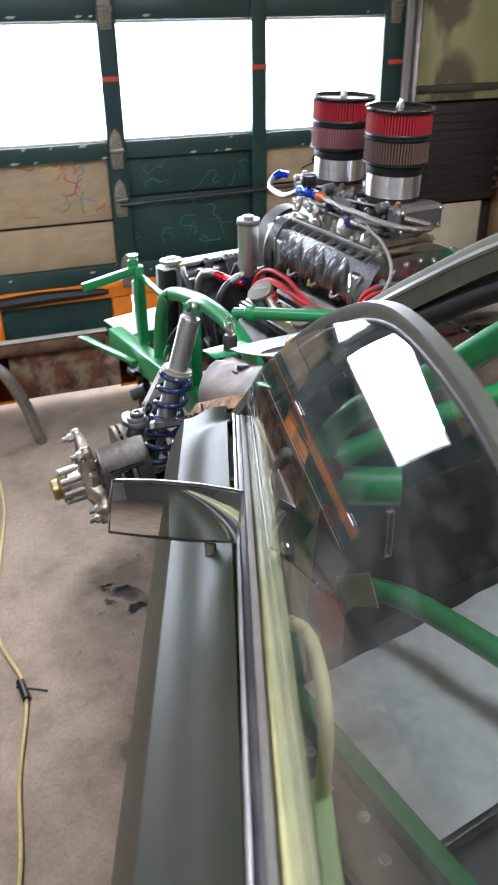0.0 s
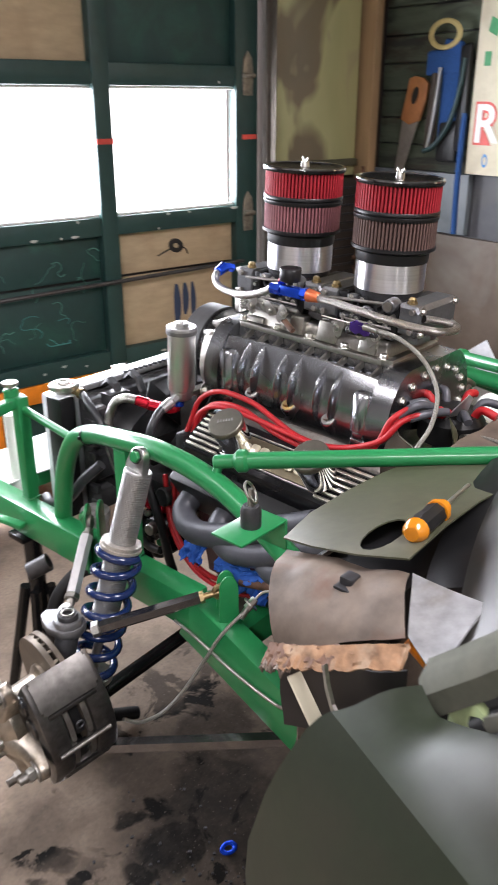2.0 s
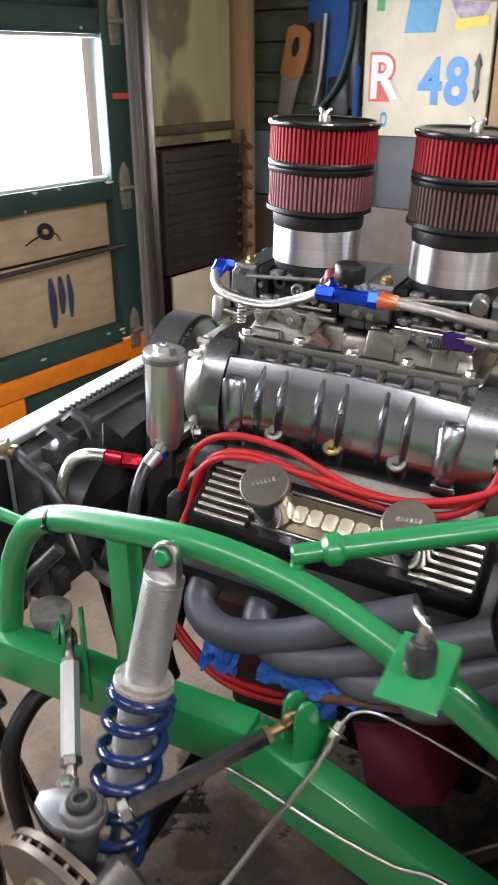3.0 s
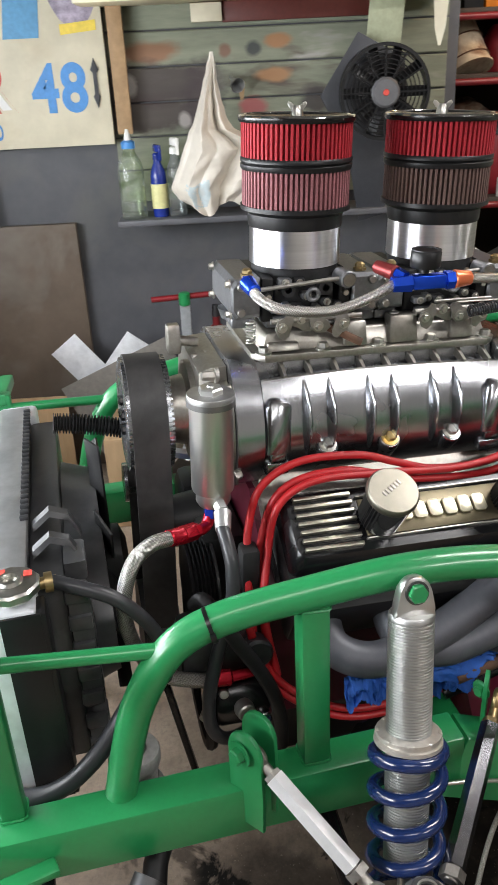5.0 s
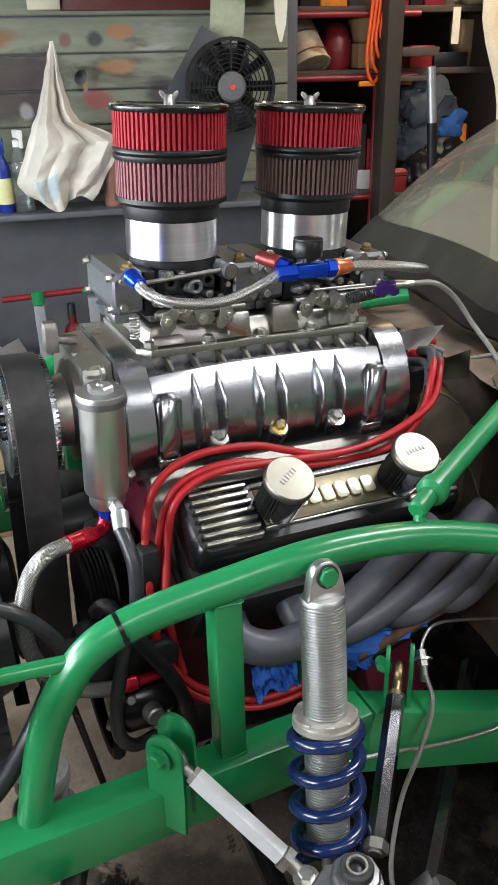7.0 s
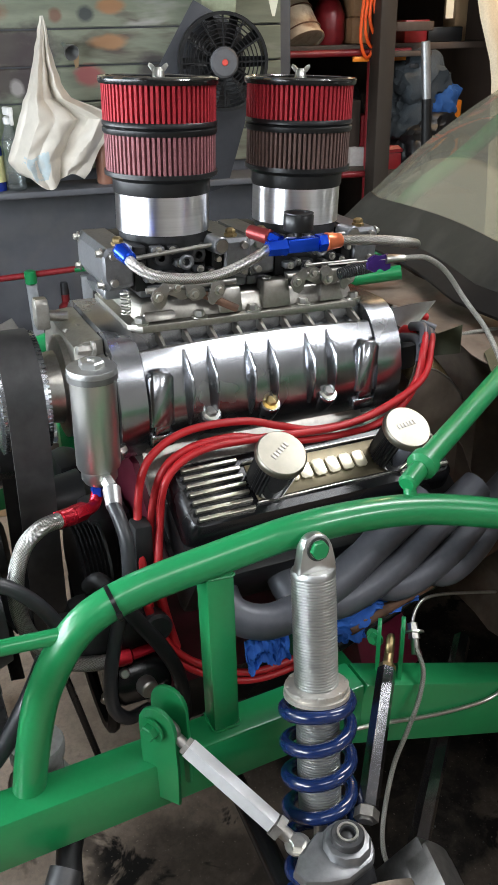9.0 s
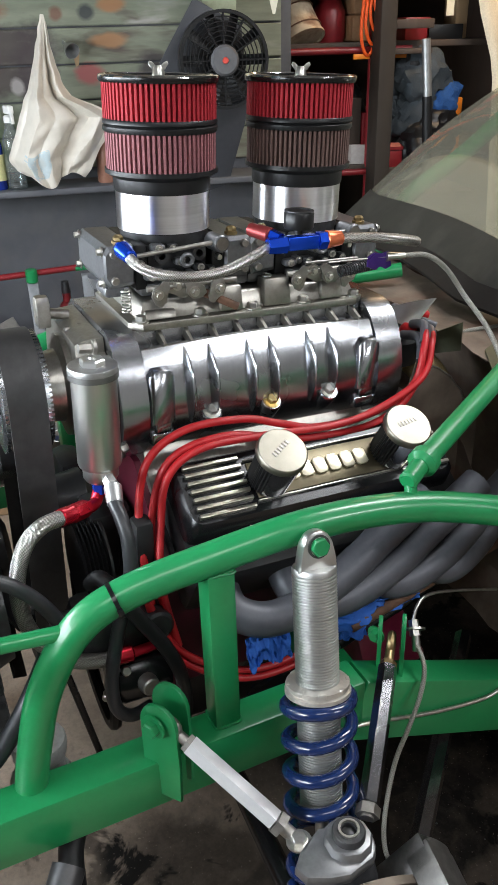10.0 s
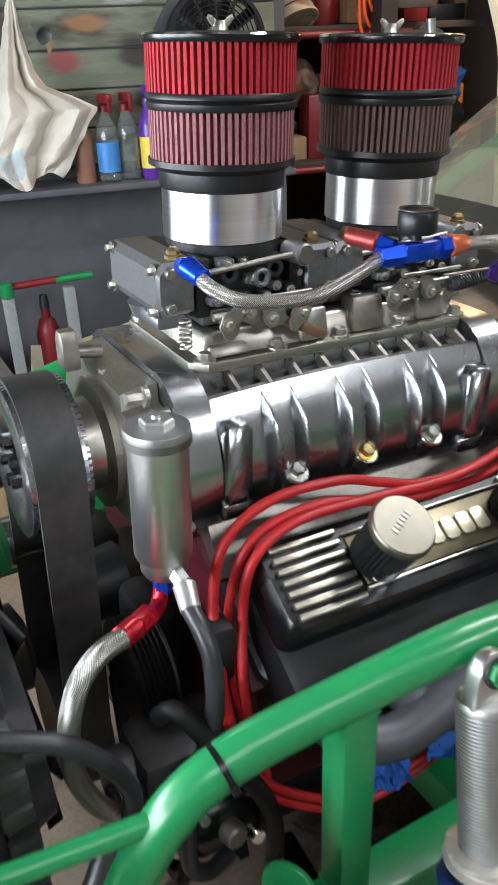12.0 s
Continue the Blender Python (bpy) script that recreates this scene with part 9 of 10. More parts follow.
def bottle(y, x, h, r, mat, cap_mat, label, liquid=None, trigger=True, tag=None):
    b = thing("spray_bottle" if trigger else "squeeze_bottle", label, "bottle", Matrix.Translation((x, y, 0.985)) @ pose(0, 0, 0, 0, 0, 200), "bottles on the ledge")
    bm = bmesh.new()
    lathe(bm, [(0, 0), (r * 0.92, 0), (r, 0.006), (r, h * 0.55), (r * 0.9, h * 0.63), (r * 0.5, h * 0.74), (r * 0.42, h * 0.80), (0, h * 0.80)], None, 22)
    part("body", bm, mat, b)
    bm = bmesh.new()
    lathe(bm, [(0, h * 0.79), (r * 0.52, h * 0.79), (r * 0.52, h * 0.86), (r * 0.3, h * 0.88), (0, h * 0.88)], None, 16)
    part("collar", bm, cap_mat, b)
    bm = bmesh.new()
    if trigger:
        box(bm, (0.010, 0, h * 0.94), (r * 1.9, r * 0.6, h * 0.10), 0.005)
        box(bm, (0.035, 0, h * 0.86), (0.008, 0.012, h * 0.16), 0.003, None)
        part("trigger", bm, cap_mat if cap_mat is not BLUE_PAINT else WHITE, b)
    else:
        lathe(bm, [(0, h * 0.87), (r * 0.28, h * 0.87), (r * 0.12, h * 1.0), (0, h * 1.0)], None, 14)
        part("nozzle", bm, WHITE, b)
    if tag is not None:
        bm = bmesh.new()
        lathe(bm, [(r + 0.0004, h * 0.12), (r + 0.0012, h * 0.12), (r + 0.0012, h * 0.46), (r + 0.0004, h * 0.46)], None, 22, True)
        part("label_band", bm, tag, b)
    return b


PALE_LABEL = surface("yellowish_label", (0.65, 0.62, 0.30), 0.5)
BLUE_LABEL = surface("blue_label", (0.05, 0.22, 0.55), 0.5)
bottle(2.445, 3.0, 0.285, 0.044, LIQUID, BLUE_PAINT, "squeeze bottle of pale green fluid with a blue collar", trigger=False)
bottle(2.355, 3.01, 0.235, 0.027, BLUE_BOTTLE, BLUE_BOTTLE, "dark blue spray bottle with a yellow label", tag=PALE_LABEL)
bottle(2.295, 3.0, 0.255, 0.030, CLEAR_BOTTLE, WHITE, "clear spray bottle with a white trigger")
bottle(2.005, 3.02, 0.21, 0.030, surface("brown_bottle", (0.25, 0.12, 0.08), 0.3), RED_CAN, "brown spray bottle beside the bag", tag=None)
bottle(1.935, 3.0, 0.245, 0.032, CLEAR_BOTTLE, RED_CAN, "clear spray bottle with a red trigger", tag=BLUE_LABEL)
bottle(1.872, 3.01, 0.245, 0.030, CLEAR_BOTTLE, RED_CAN, "clear spray bottle with a red trigger")
bottle(1.805, 3.0, 0.26, 0.032, PURPLE_BOTTLE, PURPLE_BOTTLE, "purple spray bottle with a dark trigger", tag=YELLOW_PAINT)

# hanging plastic bag: gathered at its top, with a flap spread to one side
BAG_Z = [1.485, 1.45, 1.40, 1.30, 1.255, 1.229, 1.194, 1.15, 1.08, 1.03, 1.002]
BAG_A = [2.156, 2.166, 2.181, 2.214, 2.236, 2.247, 2.262, 2.282, 2.312, 2.290, 2.262]
BAG_B = [2.146, 2.143, 2.139, 2.118, 2.092, 2.025, 1.955, 1.984, 2.030, 2.058, 2.080]


def bag_point(a, b):
    """a from one side edge to the other, b from the knot down to the hem."""
    z = 1.485 - 0.483 * b
    y0, y1 = float(np.interp(-z, [-q for q in BAG_Z], BAG_A)), float(np.interp(-z, [-q for q in BAG_Z], BAG_B))
    y = y0 + (y1 - y0) * a
    full = min(1.0, b * 2.2)
    fold = 0.62 - 0.05 * b
    left = math.sin(math.pi * min(1.0, a / fold)) if a < fold else 0.0
    right = math.sin(math.pi * (a - fold) / (1 - fold)) if a > fold else 0.0
    swell = full * (0.062 * left ** 0.7 + 0.030 * right)
    p = Vector((0.0, y, z))
    way = a * 3.6 + 0.35 * noise.noise(Vector((a * 2, b * 3.0, 3.1))) + 0.25 * b
    crease = abs(way % 1.0 - 0.5) * 2
    cross = abs((b * 5.0 + a * 2.2 + 0.5 * noise.noise(Vector((a * 4, b * 4, 8.0)))) % 1.0 - 0.5) * 2
    swell += full * (0.020 * crease + 0.007 * cross * b) + 0.003 * full * noise.noise(Vector((y * 40, z * 30, 1.7)))
    hem = 0.030 * (0.5 + 0.5 * math.sin(a * 9.0 + 0.8)) * max(0.0, (b - 0.86) / 0.14) - 0.016 * max(0.0, (b - 0.8) / 0.2) * left
    return (2.985 - swell, y + 0.004 * noise.noise(p * 30), z + hem * full)


bm = bmesh.new()
sheet_grid(bm, 56, 70, bag_point, 0.0012)
bag = tagged(part("plastic_bag", bm, POLY, None, "", 22), "crumpled white plastic carrier bag hanging on the wall", "bag")


def bag_print(a, b):
    x, y, z = bag_point(0.16 + 0.30 * a * (0.8 + 0.2 * math.sin(3 * b)), 0.80 + 0.16 * b + 0.02 * math.sin(5 * a))
    return (x - 0.0016, y, z)


bm = bmesh.new()
sheet_grid(bm, 16, 12, bag_print, 0.0004)
part("blue_print", bm, surface("pale_blue_print", (0.46, 0.54, 0.56), 0.5, grain=30, vary=0.15, stain=20, stain_colour=(0.50, 0.50, 0.46), stain_amount=0.8), bag, "pale blue print showing through")

fun = thing("funnel", "small grey metal funnel stuck in the wall boards", "funnel", axis_matrix((3.105, 2.092, 1.408), (3.03, 2.062, 1.372))[0])
bm = bmesh.new()
lathe(bm, [(0.004, 0.0), (0.005, 0.0), (0.006, 0.02), (0.024, 0.060), (0.025, 0.066), (0.023, 0.066), (0.0045, 0.020)], None, 20, True)
part("cone", bm, GALV, fun)
bm = bmesh.new()
slab(bm, [(-0.014, 0.0), (0.012, 0.004), (0.004, -0.045), (-0.006, -0.050)], 0.003, facing(2.055, 1.385, 3.100))
tagged(part("card_scrap", bm, CARDBOARD), "tan scrap of card pinned to the wall boards", "card")

# electric fan with dark card behind it
fan = thing("radiator_fan", "black electric radiator fan hung on the wall", "fan", facing(1.615, 1.345, 2.90))
for R in (0.135, 0.122, 0.109, 0.096, 0.083, 0.070, 0.057, 0.046):
    bm = bmesh.new()
    torus(bm, Matrix.Translation((0, 0, 0.02)), R, 0.0020, 40, 6)
    part("grille_ring", bm, BLACK_PLASTIC, fan)
bm = bmesh.new()
lathe(bm, [(0.132, -0.02), (0.142, -0.02), (0.142, 0.022), (0.132, 0.022)], None, 44, True)
part("rim", bm, BLACK_PLASTIC, fan)
for k in range(12):
    a = 2 * math.pi * k / 12
    bm = bmesh.new()
    rod(bm, (0.035 * math.cos(a), 0.035 * math.sin(a), 0.02), (0.136 * math.cos(a), 0.136 * math.sin(a), 0.018), 0.0035, None, 6)
    part("spoke", bm, BLACK_PLASTIC, fan)
for k in range(10):
    a = 2 * math.pi * k / 10
    bm = bmesh.new()
    box(bm, (0.085, 0, 0), (0.095, 0.035, 0.003), 0.001, Matrix.Rotation(a, 4, "Z") @ pose(0, 0, 0, 28, 0, 0))
    part("blade", bm, BLACK_PLASTIC, fan)
bm = bmesh.new()
lathe(bm, [(0, -0.02), (0.045, -0.02), (0.045, 0.022), (0.038, 0.03), (0, 0.032)], None, 28)
part("hub", bm, surface("dusty_grey_hub", (0.11, 0.11, 0.115), 0.45, stain=20), fan)
bm = bmesh.new()
lathe(bm, [(0, 0.032), (0.010, 0.032), (0.008, 0.036), (0, 0.036)], None, 14)
part("hub_mark", bm, RED_PAINT, fan)
bm = bmesh.new()
slab(bm, [(-0.15, 0.02), (-0.03, 0.20), (0.12, 0.12), (0.14, -0.12), (0.06, -0.36), (-0.02, -0.38), (-0.06, -0.15)], 0.004, facing(1.66, 1.32, 2.96), 0.001)
tagged(part("gasket_sheet", bm, surface("dark_grey_sheet", (0.035, 0.037, 0.043), 0.45)), "dark grey sheet hanging behind the fan", "sheet")
bm = bmesh.new()
slab(bm, [(-0.06, -0.02), (0.05, -0.03), (0.07, 0.20), (-0.04, 0.22)], 0.003, facing(1.60, 1.50, 2.99), 0.001)
tagged(part("poly_sheet", bm, surface("pale_green_film", (0.34, 0.36, 0.24), 0.5)), "pale green film hanging above the fan", "sheet")
bm = bmesh.new()
loft(bm, [[(2.93 + 0.004 * math.cos(a), 1.44 + w * math.cos(a), z) for a in np.linspace(0, 2 * math.pi, 9)[:-1]] for z, w in ((1.47, 0.003), (1.52, 0.016), (1.60, 0.022), (1.72, 0.024), (1.85, 0.012))])
tagged(part("paddle", bm, WHITE_BOARD), "pale wooden stirring paddle hanging by the shelf", "paddle")

# wall cabinets
for y0, y1, mat, lab in ((2.10, 2.56, CREAM, "cream laminate wall cabinet"), (1.84, 2.095, surface("tan_box_card", (0.55, 0.42, 0.24), 0.6), "tan box on the wall shelf"), (1.36, 1.835, CREAM, "cream open shelf on the wall")):
    bm = bmesh.new()
    box(bm, (WALL_X - 0.10, (y0 + y1) / 2, 1.80), (0.22, y1 - y0 - 0.004, 0.34), 0.004)
    tagged(part("wall_cabinet", bm, mat), lab, "cabinet")
bm = bmesh.new()
box(bm, (WALL_X - 0.02, 1.86, 1.60), (0.03, 0.50, 0.06), 0.003)
setting(part("cleat", bm, surface("maroon_cleat", (0.10, 0.02, 0.015), 0.5)), "maroon timber cleat under the cabinets", "trim")
for y in (2.16, 1.575):
    bm = bmesh.new()
    box(bm, (WALL_X - 0.03, y, 1.60), (0.04, 0.10, 0.055), 0.003)
    tagged(part("cabinet_bracket", bm, WHITE_BOARD), "pale timber bracket block under the cabinets", "bracket")

# ---- storage recess
shelf = thing("shelf_rack", "red steel pipe rack with crowded timber shelves", "shelf rack", None)
for y in (1.335, 0.985):
    bm = bmesh.new()
    rod(bm, (3.215, y, 0.0), (3.215, y, 2.2), 0.016, None, 12)
    part("post", bm, RED_CAN, shelf, "red pipe post")
for z in (1.556, 1.352, 0.93, 0.52):
    bm = bmesh.new()
    rod(bm, (3.20, 1.34, z), (3.20, 0.84, z), 0.012, None, 10)
    part("rail", bm, RED_CAN, shelf)
    bm = bmesh.new()
    box(bm, (3.50, 0.90, z + 0.015), (0.58, 0.86, 0.022), 0.002)
    part("shelf", bm, DARK_WOOD, shelf, "rough dark timber shelf")
buck = thing("bucket", "dirty cream plastic bucket tipped on the shelf", "bucket", axis_matrix((3.30, 1.245, 1.462), (3.16, 1.20, 1.23))[0] @ Matrix.Diagonal((1.05, 1.05, 1.15, 1)))
bm = bmesh.new()
lathe(bm, [(0, -0.07), (0.05, -0.07), (0.068, 0.07), (0.072, 0.07), (0.072, 0.076), (0.064, 0.076), (0.048, -0.062), (0, -0.062)], None, 26)
part("shell", bm, CERAMIC, buck)
bm = bmesh.new()
lathe(bm, [(0, 0.066), (0.066, 0.066), (0.066, 0.070), (0, 0.070)], None, 26)
part("lid", bm, CERAMIC, buck)
for z, r in ((-0.02, 0.0595), (0.045, 0.0672)):
    bm = bmesh.new()
    torus(bm, Matrix.Translation((0, 0, z)), r, 0.0022, 28, 6)
    part("hoop", bm, surface("rust_brown_hoop", (0.13, 0.065, 0.035), 0.7), buck)
can_ = thing("fuel_can", "dark red plastic fuel can on the shelf", "fuel can", Matrix.Translation((3.36, 1.105, 1.378)))
bm = bmesh.new()
loft(bm, [[(0.07 * k * math.cos(a), 0.06 * k * math.sin(a), z) for a in np.linspace(0, 2 * math.pi, 15)[:-1]] for z, k in ((0, 0.9), (0.02, 1), (0.10, 1), (0.14, 0.7), (0.155, 0.4))])
part("body", bm, RED_CAN, can_)
for k, (y, z, s) in enumerate(((0.990, 1.378, 0.088), (0.985, 1.466, 0.082), (0.93, 1.582, 0.11))):
    bm = bmesh.new()
    box(bm, (3.34, y, z + s / 2), (0.14, 0.115, s), 0.012)
    tagged(part("wood_block", bm, surface("split_log_wood", (0.30, 0.165, 0.08), 0.75, grain=30, stain=12, stain_colour=(0.12, 0.06, 0.03), stain_amount=0.7)), "short split log stacked on the shelf", "log", "stacked logs")
rng = random.Random(11)
MIX = [RED_CAN, CARDBOARD, BLACK_PLASTIC, RUSTY_BOARD, RAW_WOOD, RED_CAN, RUSTY_BOARD, BLACK_PLASTIC, BLACK_TAR, ORANGE, DARK_WOOD]
for z in (1.578, 0.952, 0.542, 0.0):
    y = 1.27
    while y > 0.52:
        w, h, dp = rng.uniform(0.04, 0.12), rng.uniform(0.06, 0.24), rng.uniform(0.10, 0.3)
        bm = bmesh.new()
        if rng.random() < 0.6:
            box(bm, (3.28 + dp / 2, y - w / 2, z + h / 2), (dp, w * 0.94, h), 0.006)
            nm, lab, cat = "box", "storage box crowded on the shelf", "box"
        else:
            lathe(bm, [(0, 0), (w * 0.46, 0), (w * 0.47, 0.01), (w * 0.47, h * 0.85), (w * 0.40, h * 0.9), (w * 0.2, h), (0, h)], Matrix.Translation((3.28 + dp / 2, y - w / 2, z)), 18)
            nm, lab, cat = "tin", "paint tin crowded on the shelf", "tin"
        tagged(part(nm, bm, rng.choice(MIX)), lab, cat, "shelf clutter")
        y -= w
for y, x, w, h, dp, mat, lab in ((0.80, 3.30, 0.10, 0.075, 0.12, RED_CAN, "small red carton on the upper shelf"), (0.725, 3.32, 0.035, 0.04, 0.10, YELLOW_PAINT, "small yellow carton on the upper shelf"), (0.69, 3.30, 0.15, 0.05, 0.12, BLACK_PLASTIC, "black plastic case on the upper shelf"), (0.60, 3.34, 0.05, 0.16, 0.10, CARDBOARD, "brown carton on the upper shelf"), (0.865, 3.42, 0.05, 0.12, 0.12, RAW_WOOD, "wooden offcut on the upper shelf")):
    bm = bmesh.new()
    box(bm, (x, y, 1.378 + h / 2), (dp, w, h), 0.004, None)
    tagged(part("carton", bm, mat), lab, "box", "upper shelf clutter")
for y, z, r in ((1.20, 1.20, 0.11), (1.06, 1.16, 0.12), (1.28, 1.05, 0.10)):
    bm = bmesh.new()
    bmesh.ops.create_icosphere(bm, subdivisions=4, radius=r)
    for v in bm.verts:
        v.co *= 1 + 0.35 * noise.noise(v.co * 11 + Vector((y * 9, 0, 0))) + 0.2 * abs(noise.noise(v.co * 21))
        v.co = Vector((3.42 + v.co.x * 0.7, y + v.co.y, z + v.co.z * 0.8))
    tagged(part("sack", bm, RUSTY_BOARD if y > 1.1 else BLACK_PLASTIC), "brown crumpled sack stuffed under the shelf", "sack", "sacks")
cord = thing("extension_cord", "orange extension cord hanging in loops", "cord", Matrix.Translation((0, 0.105, 0.045)))
for k in range(5):
    bm = bmesh.new()
    tube(bm, [(3.19 + 0.008 * k, 0.90 - 0.012 * k, 1.85), (3.17, 0.93 - 0.014 * k, 1.55), (3.17, 0.945 - 0.016 * k, 1.36 + 0.03 * k), (3.18, 0.91 - 0.014 * k, 1.29 + 0.035 * k), (3.19, 0.875 - 0.01 * k, 1.40), (3.20, 0.875, 1.80)], 0.006, 8, 6)
    part("loop", bm, ORANGE_CORD, cord)
bm = bmesh.new()
box(bm, (3.150, 0.972, 1.35), (0.09, 0.060, 2.7), 0.004)
setting(part("post_timber", bm, surface("dark_brown_post", (0.024, 0.017, 0.011), 0.75, grain=40, stain=6, stain_colour=(0.03, 0.02, 0.014), stretch=(1, 1, 0.1), relief=0.3)), "rough timber post of the recess", "post")
for z, h, dp in ((1.432, 0.030, 0.07), (1.345, 0.018, 0.09)):
    bm = bmesh.new()
    box(bm, (3.125 + dp / 2, 0.865, z), (dp, 0.150, h), 0.003)
    setting(part("cross_timber", bm, DARK_WOOD), "dark timber rail nailed to the recess post", "rail")


def curtain(a, b):
    """A cream cloth, gathered towards its top edge, hanging in slack folds."""
    z = 2.748 - 2.15 * b
    y = float(np.interp(-z, [-2.75, -1.505, -1.281, -0.6], [0.70, 0.637, 0.549, 0.50])) - a * 0.42
    return (3.13 - 0.022 * math.sin(a * 16 + 1.2 * b) - 0.010 * noise.noise((a * 5, b * 4, 2.0)), y, z)


bm = bmesh.new()
sheet_grid(bm, 40, 30, curtain, 0.0015)
tagged(part("curtain", bm, surface("cream_cloth", (0.62, 0.56, 0.43), 0.85, grain=160, stain=4, stain_colour=(0.42, 0.34, 0.22), stain_amount=0.5), None, "", 60), "cream cloth hanging in slack folds at the recess", "curtain")
bm = bmesh.new()
box(bm, (3.30, 0.80, 0.93), (0.30, 0.40, 0.03), 0.003)
setting(part("shelf_timber", bm, DARK_WOOD), "dark timber shelf between the posts", "shelf")
tool = thing("tool_box", "red steel tool box on the dark timber shelf", "tool box", Matrix.Translation((3.22, 0.930, 0.945)))
bm = bmesh.new()
box(bm, (0, 0, 0.030), (0.12, 0.125, 0.06), 0.004)
part("body", bm, RED_CAN, tool)
bm = bmesh.new()
loft(bm, [[(x * k, y * k, z) for x, y in ((-0.062, -0.064), (0.062, -0.064), (0.062, 0.064), (-0.062, 0.064))] for z, k in ((0.062, 1.0), (0.074, 1.0), (0.086, 0.8))])
part("lid", bm, RED_CAN, tool)
bm = bmesh.new()
tube(bm, [(0, -0.03, 0.086), (0, -0.028, 0.102), (0, 0.028, 0.102), (0, 0.03, 0.086)], 0.004, 8, 4)
part("handle", bm, DARK_STEEL, tool)
for y, w, turn in ((1.072, 0.10, 18), (1.02, 0.075, -12)):
    bm = bmesh.new()
    box(bm, (0, 0, 0.035), (0.012, w, 0.07), 0.001)
    tagged(part("card_sheet", bm, surface("grubby_white_card", (0.36, 0.33, 0.31), 0.7, stain=9)), "grubby white card standing on the shelf", "card", "cards").matrix_world = Matrix.Translation((3.225, y, 0.956)) @ pose(0, 0, 0, 0, 0, turn)
bm = bmesh.new()
lathe(bm, [(0, 0), (0.042, 0), (0.045, 0.006), (0.045, 0.14), (0.040, 0.146), (0.038, 0.150), (0, 0.150)], Matrix.Translation((3.33, 1.085, 0.956)), 22)
tagged(part("tin", bm, surface("dark_maroon_tin", (0.13, 0.008, 0.02), 0.4)), "dark maroon tin on the shelf", "tin")
for y, w in ((1.040, 0.062), (0.890, 0.075)):
    bm = bmesh.new()
    box(bm, (3.186, y, 1.331), (0.012, w, 0.017), 0.002)
    part("edge_batten", bm, ORANGE, shelf, "orange painted edge batten")
bm = bmesh.new()
slab(bm, [(-0.015, -0.035), (0.015, -0.035), (0.015, 0.085), (-0.015, 0.085)], 0.002, facing(0.692, 1.490, 3.2095))
tagged(part("card_tag", bm, WHITE_BOARD), "white card tag hanging in the recess", "tag")
for k, (y, z, r, mat) in enumerate(((0.80, 1.24, 0.12, CLOTH_GREY), (0.70, 1.18, 0.08, BLUE_CLOTH), (0.86, 1.12, 0.09, CLOTH_GREY), (0.76, 1.05, 0.13, BLACK_PLASTIC), (0.905, 1.15, 0.065, CLOTH_GREY), (0.83, 1.28, 0.07, BLACK_PLASTIC))):
    bm = bmesh.new()
    bmesh.ops.create_icosphere(bm, subdivisions=4, radius=r)
    for v in bm.verts:
        v.co *= 1 + 0.45 * noise.noise(v.co * 9 + Vector((k * 5, 0, 0))) + 0.36 * abs(noise.noise(v.co * 17)) - 0.22 * abs(noise.noise(v.co * 34 + Vector((0, k, 0)))) - 0.10 * abs(noise.noise(v.co * 70))
        v.co = Vector((3.22 + v.co.x * 0.7, y + v.co.y, z + v.co.z * 0.9))
    tagged(part("coat", bm, mat), "crumpled work coat hanging on the post", "coat", "hanging coats")
bm = bmesh.new()
rod(bm, (3.05, 0.855, 1.385), (3.05, 0.835, 1.20), 0.016, None, 12)
pp = tagged(part("pry_handle", bm, GALV), "grey tool handle with a black grip", "tool handle")
bm = bmesh.new()
rod(bm, (3.05, 0.835, 1.20), (3.05, 0.81, 0.88), 0.018, None, 12)
part("grip", bm, BLACK_PLASTIC, pp)
bm = bmesh.new()
box(bm, (3.1, 0.80, 0.80), (0.30, 0.30, 0.16), 0.01)
tagged(part("crate", bm, DARK_WOOD), "dark wooden crate in the recess", "crate")

# steel stand with a red gas bottle, sheet offcuts
stand = thing("steel_stand", "grey steel stand with a green and red top bar", "stand", Matrix.Translation((2.90, 2.20, 0)))
for y in (0.095, -0.085):
    bm = bmesh.new()
    box(bm, (0, y, 0.355), (0.035, 0.035, 0.71), 0.003)
    part("leg", bm, surface("grey_stand_paint", (0.22, 0.23, 0.24), 0.45), stand)
bm = bmesh.new()
box(bm, (0, 0.0, 0.40), (0.03, 0.15, 0.03), 0.003)
part("cross_bar", bm, surface("grey_stand_paint", (0.22, 0.23, 0.24), 0.45), stand)
bm = bmesh.new()
rod(bm, (0, 0.21, 0.722), (0, -0.06, 0.735), 0.010, None, 10)
part("red_rod", bm, RED_CAN, stand, "red rod")
bm = bmesh.new()
rod(bm, (0.0, -0.05, 0.733), (0.0, -0.16, 0.738), 0.011, None, 10)
part("green_sleeve", bm, GREEN, stand, "green sleeve")
bm = bmesh.new()
rod(bm, (-0.012, 0.095, 0.70), (-0.012, 0.095, 0.745), 0.020, None, 14, 0.004)
part("green_collar", bm, GREEN, stand, "green collar")
ext = thing("gas_bottle", "small dark red bottle inside the steel stand", "bottle", Matrix.Translation((2.98, 2.19, 0.42)))
bm = bmesh.new()
lathe(bm, [(0, 0), (0.036, 0), (0.038, 0.02), (0.038, 0.13), (0.025, 0.17), (0.014, 0.18), (0.014, 0.21), (0, 0.21)], None, 20)
part("cylinder", bm, RED_CAN, ext)
bm = bmesh.new()
lathe(bm, [(0, 0.21), (0.016, 0.21), (0.012, 0.25), (0, 0.25)], None, 12)
part("valve", bm, DARK_STEEL, ext)
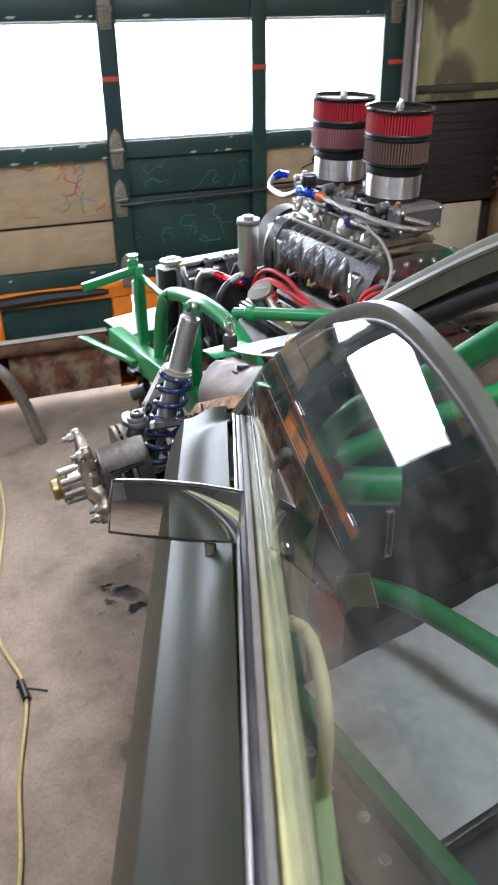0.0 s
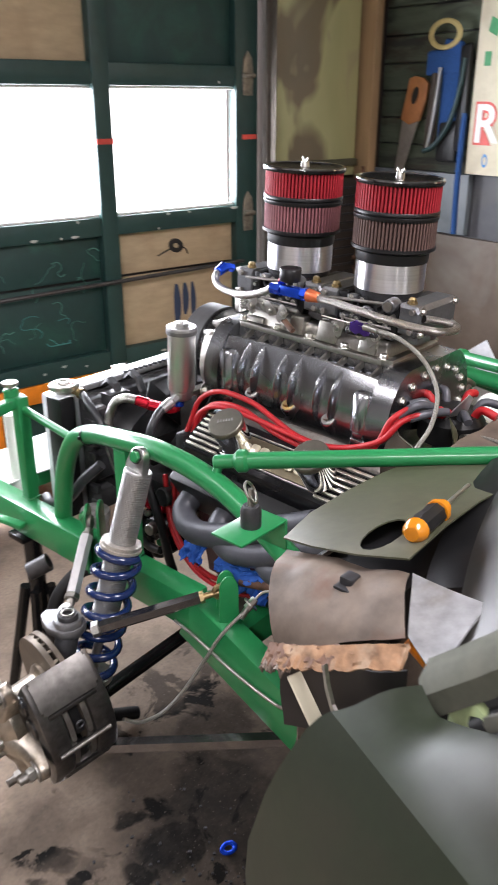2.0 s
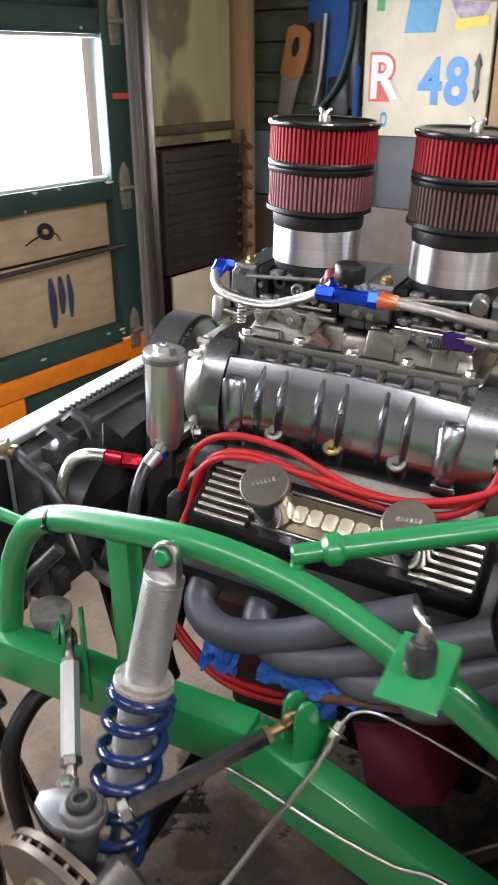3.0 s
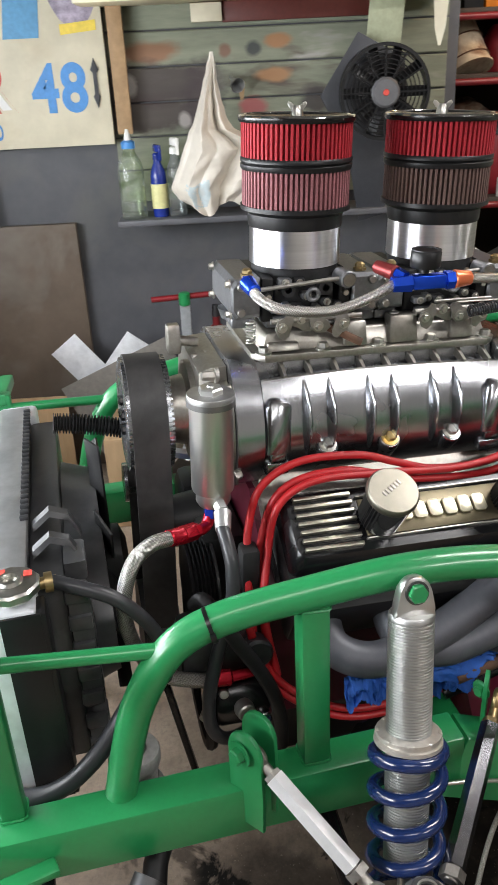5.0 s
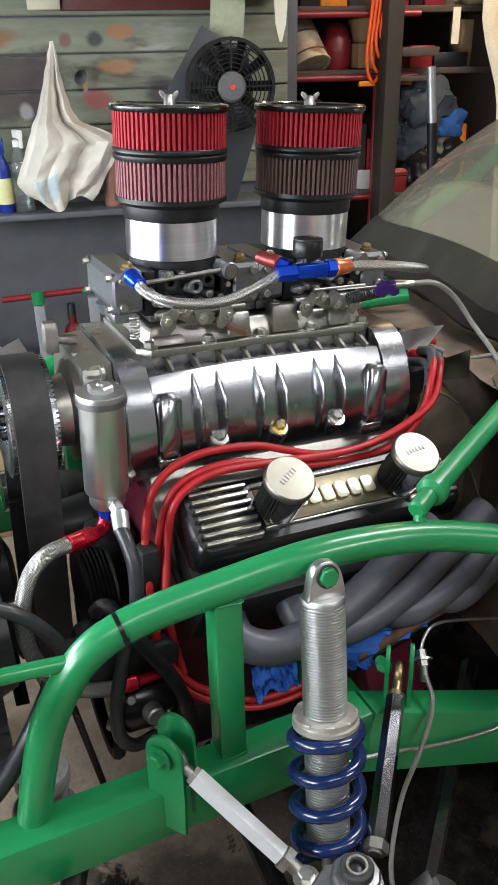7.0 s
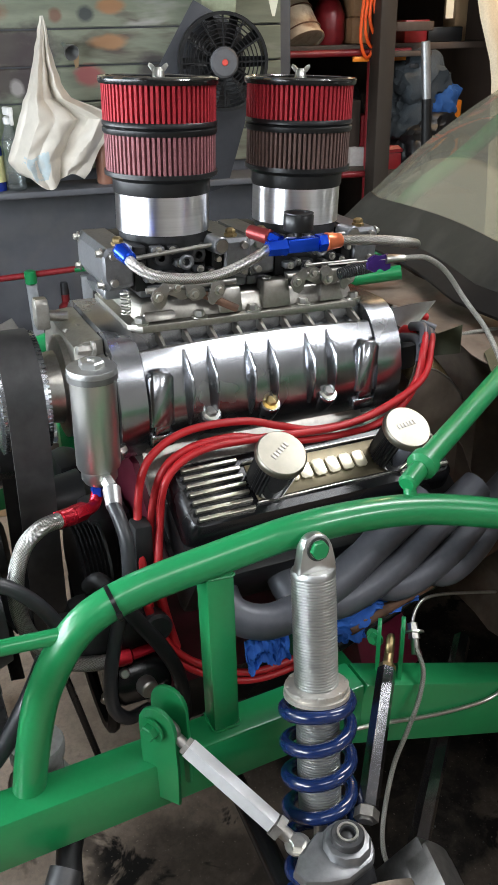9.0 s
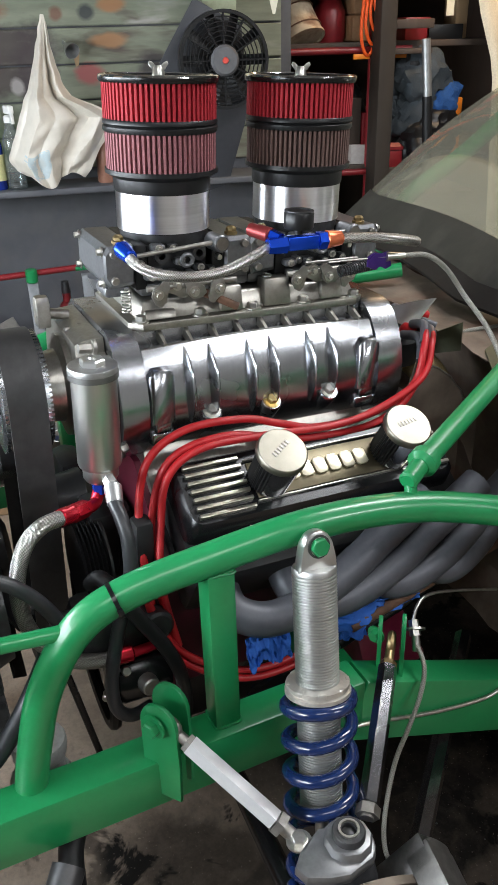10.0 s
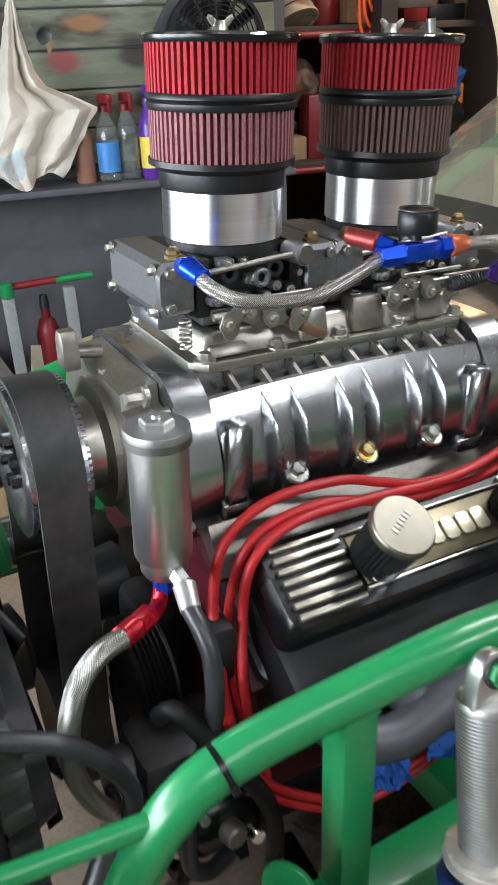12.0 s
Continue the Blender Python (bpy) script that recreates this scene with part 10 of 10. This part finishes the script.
bm = bmesh.new()
box(bm, (2.98, 2.19, 0.21), (0.16, 0.20, 0.42), 0.01)
tagged(part("crate", bm, DARK_WOOD), "dark wooden crate under the bottle", "crate")
for k, (y, z, w, h, rot, mat, lab) in enumerate(((2.64, 0.40, 0.06, 0.19, 38, SHEET_ALU, "bright aluminium sheet offcut leaning on the wall"), (2.58, 0.41, 0.06, 0.18, -38, SHEET_ALU, "bright aluminium sheet offcut leaning on the wall"), (2.46, 0.20, 0.22, 0.30, 24, surface("dull_grey_sheet", (0.20, 0.185, 0.165), 0.5, 0.3), "dull grey curved panel leaning on the wall"), (2.13, 0.24, 0.16, 0.26, -8, WHITE_BOARD, "pale board leaning beside the stand"), (1.98, 0.26, 0.14, 0.28, 12, WHITE_BOARD, "pale board leaning beside the stand"), (2.92, 0.17, 0.16, 0.20, 0, CARDBOARD, "brown cardboard leaning on the wall"))):
    bm = bmesh.new()
    slab(bm, [(-w, -h), (w, -h), (w, h), (-w, h)], 0.004, facing(y, z, 3.0 - 0.012 * k) @ pose(0, 0, 0, 0, 0, rot), 0.001)
    tagged(part("sheet_offcut", bm, mat), lab, "sheet", "offcuts")
bm = bmesh.new()
bmesh.ops.create_icosphere(bm, subdivisions=4, radius=0.10)
for v in bm.verts:
    v.co *= 1 + 0.3 * noise.noise(v.co * 12)
    v.co = Vector((2.72 + v.co.x * 0.7, 2.42 + v.co.y * 0.8, 0.42 + v.co.z * 0.8))
tagged(part("rag", bm, WHITE), "bundled white rag on the wheel cover", "rag")
bm = bmesh.new()
box(bm, (2.74, 2.42, 0.17), (0.30, 0.34, 0.34), 0.01)
tagged(part("carton", bm, CARDBOARD), "brown carton on the floor by the wall", "carton")

# floor things
bm = bmesh.new()
tube(bm, [(0.36, 3.0, 0.006), (0.375, 2.65, 0.006), (0.33, 2.3, 0.006), (0.295, 1.95, 0.006), (0.345, 1.70, 0.006), (0.30, 1.42, 0.006), (0.27, 1.15, 0.006), (0.17, 0.8, 0.006), (0.05, 0.2, 0.006), (-0.2, -1.0, 0.006)], 0.0054, 10, 8)
yc = tagged(part("yellow_cord", bm, YELLOW_CORD), "yellow extension cord lying on the concrete", "cord")
bm = bmesh.new()
tube(bm, [(0.325, 1.715, 0.012), (0.345, 1.70, 0.016), (0.375, 1.685, 0.014), (0.40, 1.675, 0.010)], 0.003, 8, 5)
rod(bm, (0.335, 1.735, 0.010), (0.345, 1.665, 0.010), 0.011, None, 10)
part("knot", bm, BLACK_PLASTIC, yc, "black tape on the cord")
rng = random.Random(3)
bm = bmesh.new()
for k in range(260):
    a, r = rng.uniform(0, 6.28), abs(rng.gauss(0, 0.30))
    x, y = 0.90 + 0.6 * r * math.cos(a) * 0.8, 1.62 + 0.7 * r * math.sin(a)
    s = rng.uniform(0.0015, 0.005)
    rr = [(s * (0.6 + 0.5 * rng.random()) * math.cos(t), s * (0.6 + 0.5 * rng.random()) * math.sin(t)) for t in np.linspace(0, 6.28, 7)[:-1]]
    slab(bm, rr, 0.002 + s * 0.25, Matrix.Translation((x, y, 0.0)))
tagged(part("floor_debris", bm, BLACK_TAR), "scattered dark crumbs and oil dirt on the concrete", "debris", kind="stuff")
jack = thing("floor_pipe", "grey bent steel leg standing near the overhead door", "pipe")
bm = bmesh.new()
tube(bm, [(0.40, 3.16, 0.36), (0.47, 3.14, 0.30), (0.53, 3.12, 0.16), (0.56, 3.10, 0.03), (0.565, 3.10, 0.0)], 0.025, 12, 6)
part("leg", bm, GREY_STEEL, jack)
bm = bmesh.new()
torus(bm, Matrix.Translation((0.995, 1.80, 0.004)) @ Matrix.Diagonal((1, 0.8, 0.6, 1)), 0.015, 0.006, 22, 8)
tagged(part("bottle_ring", bm, BLUE_ANOD), "blue plastic ring lying on the oily concrete", "ring")
bm = quad_sheet((-0.415, 0.715, 0.619), (-0.02, 0.715, 0.619), (-0.02, 0.930, 0.622), (-0.415, 0.900, 0.619), 10, 6, 0.004, 0.004, 0.003, 3)
tagged(part("white_sheet", bm, surface("grubby_white_board", (0.62, 0.61, 0.59), 0.6, grain=20, stain=6, stain_colour=(0.38, 0.35, 0.32), stain_amount=0.6)), "grubby white board lying across the front chassis rails", "board").matrix_world = CAR
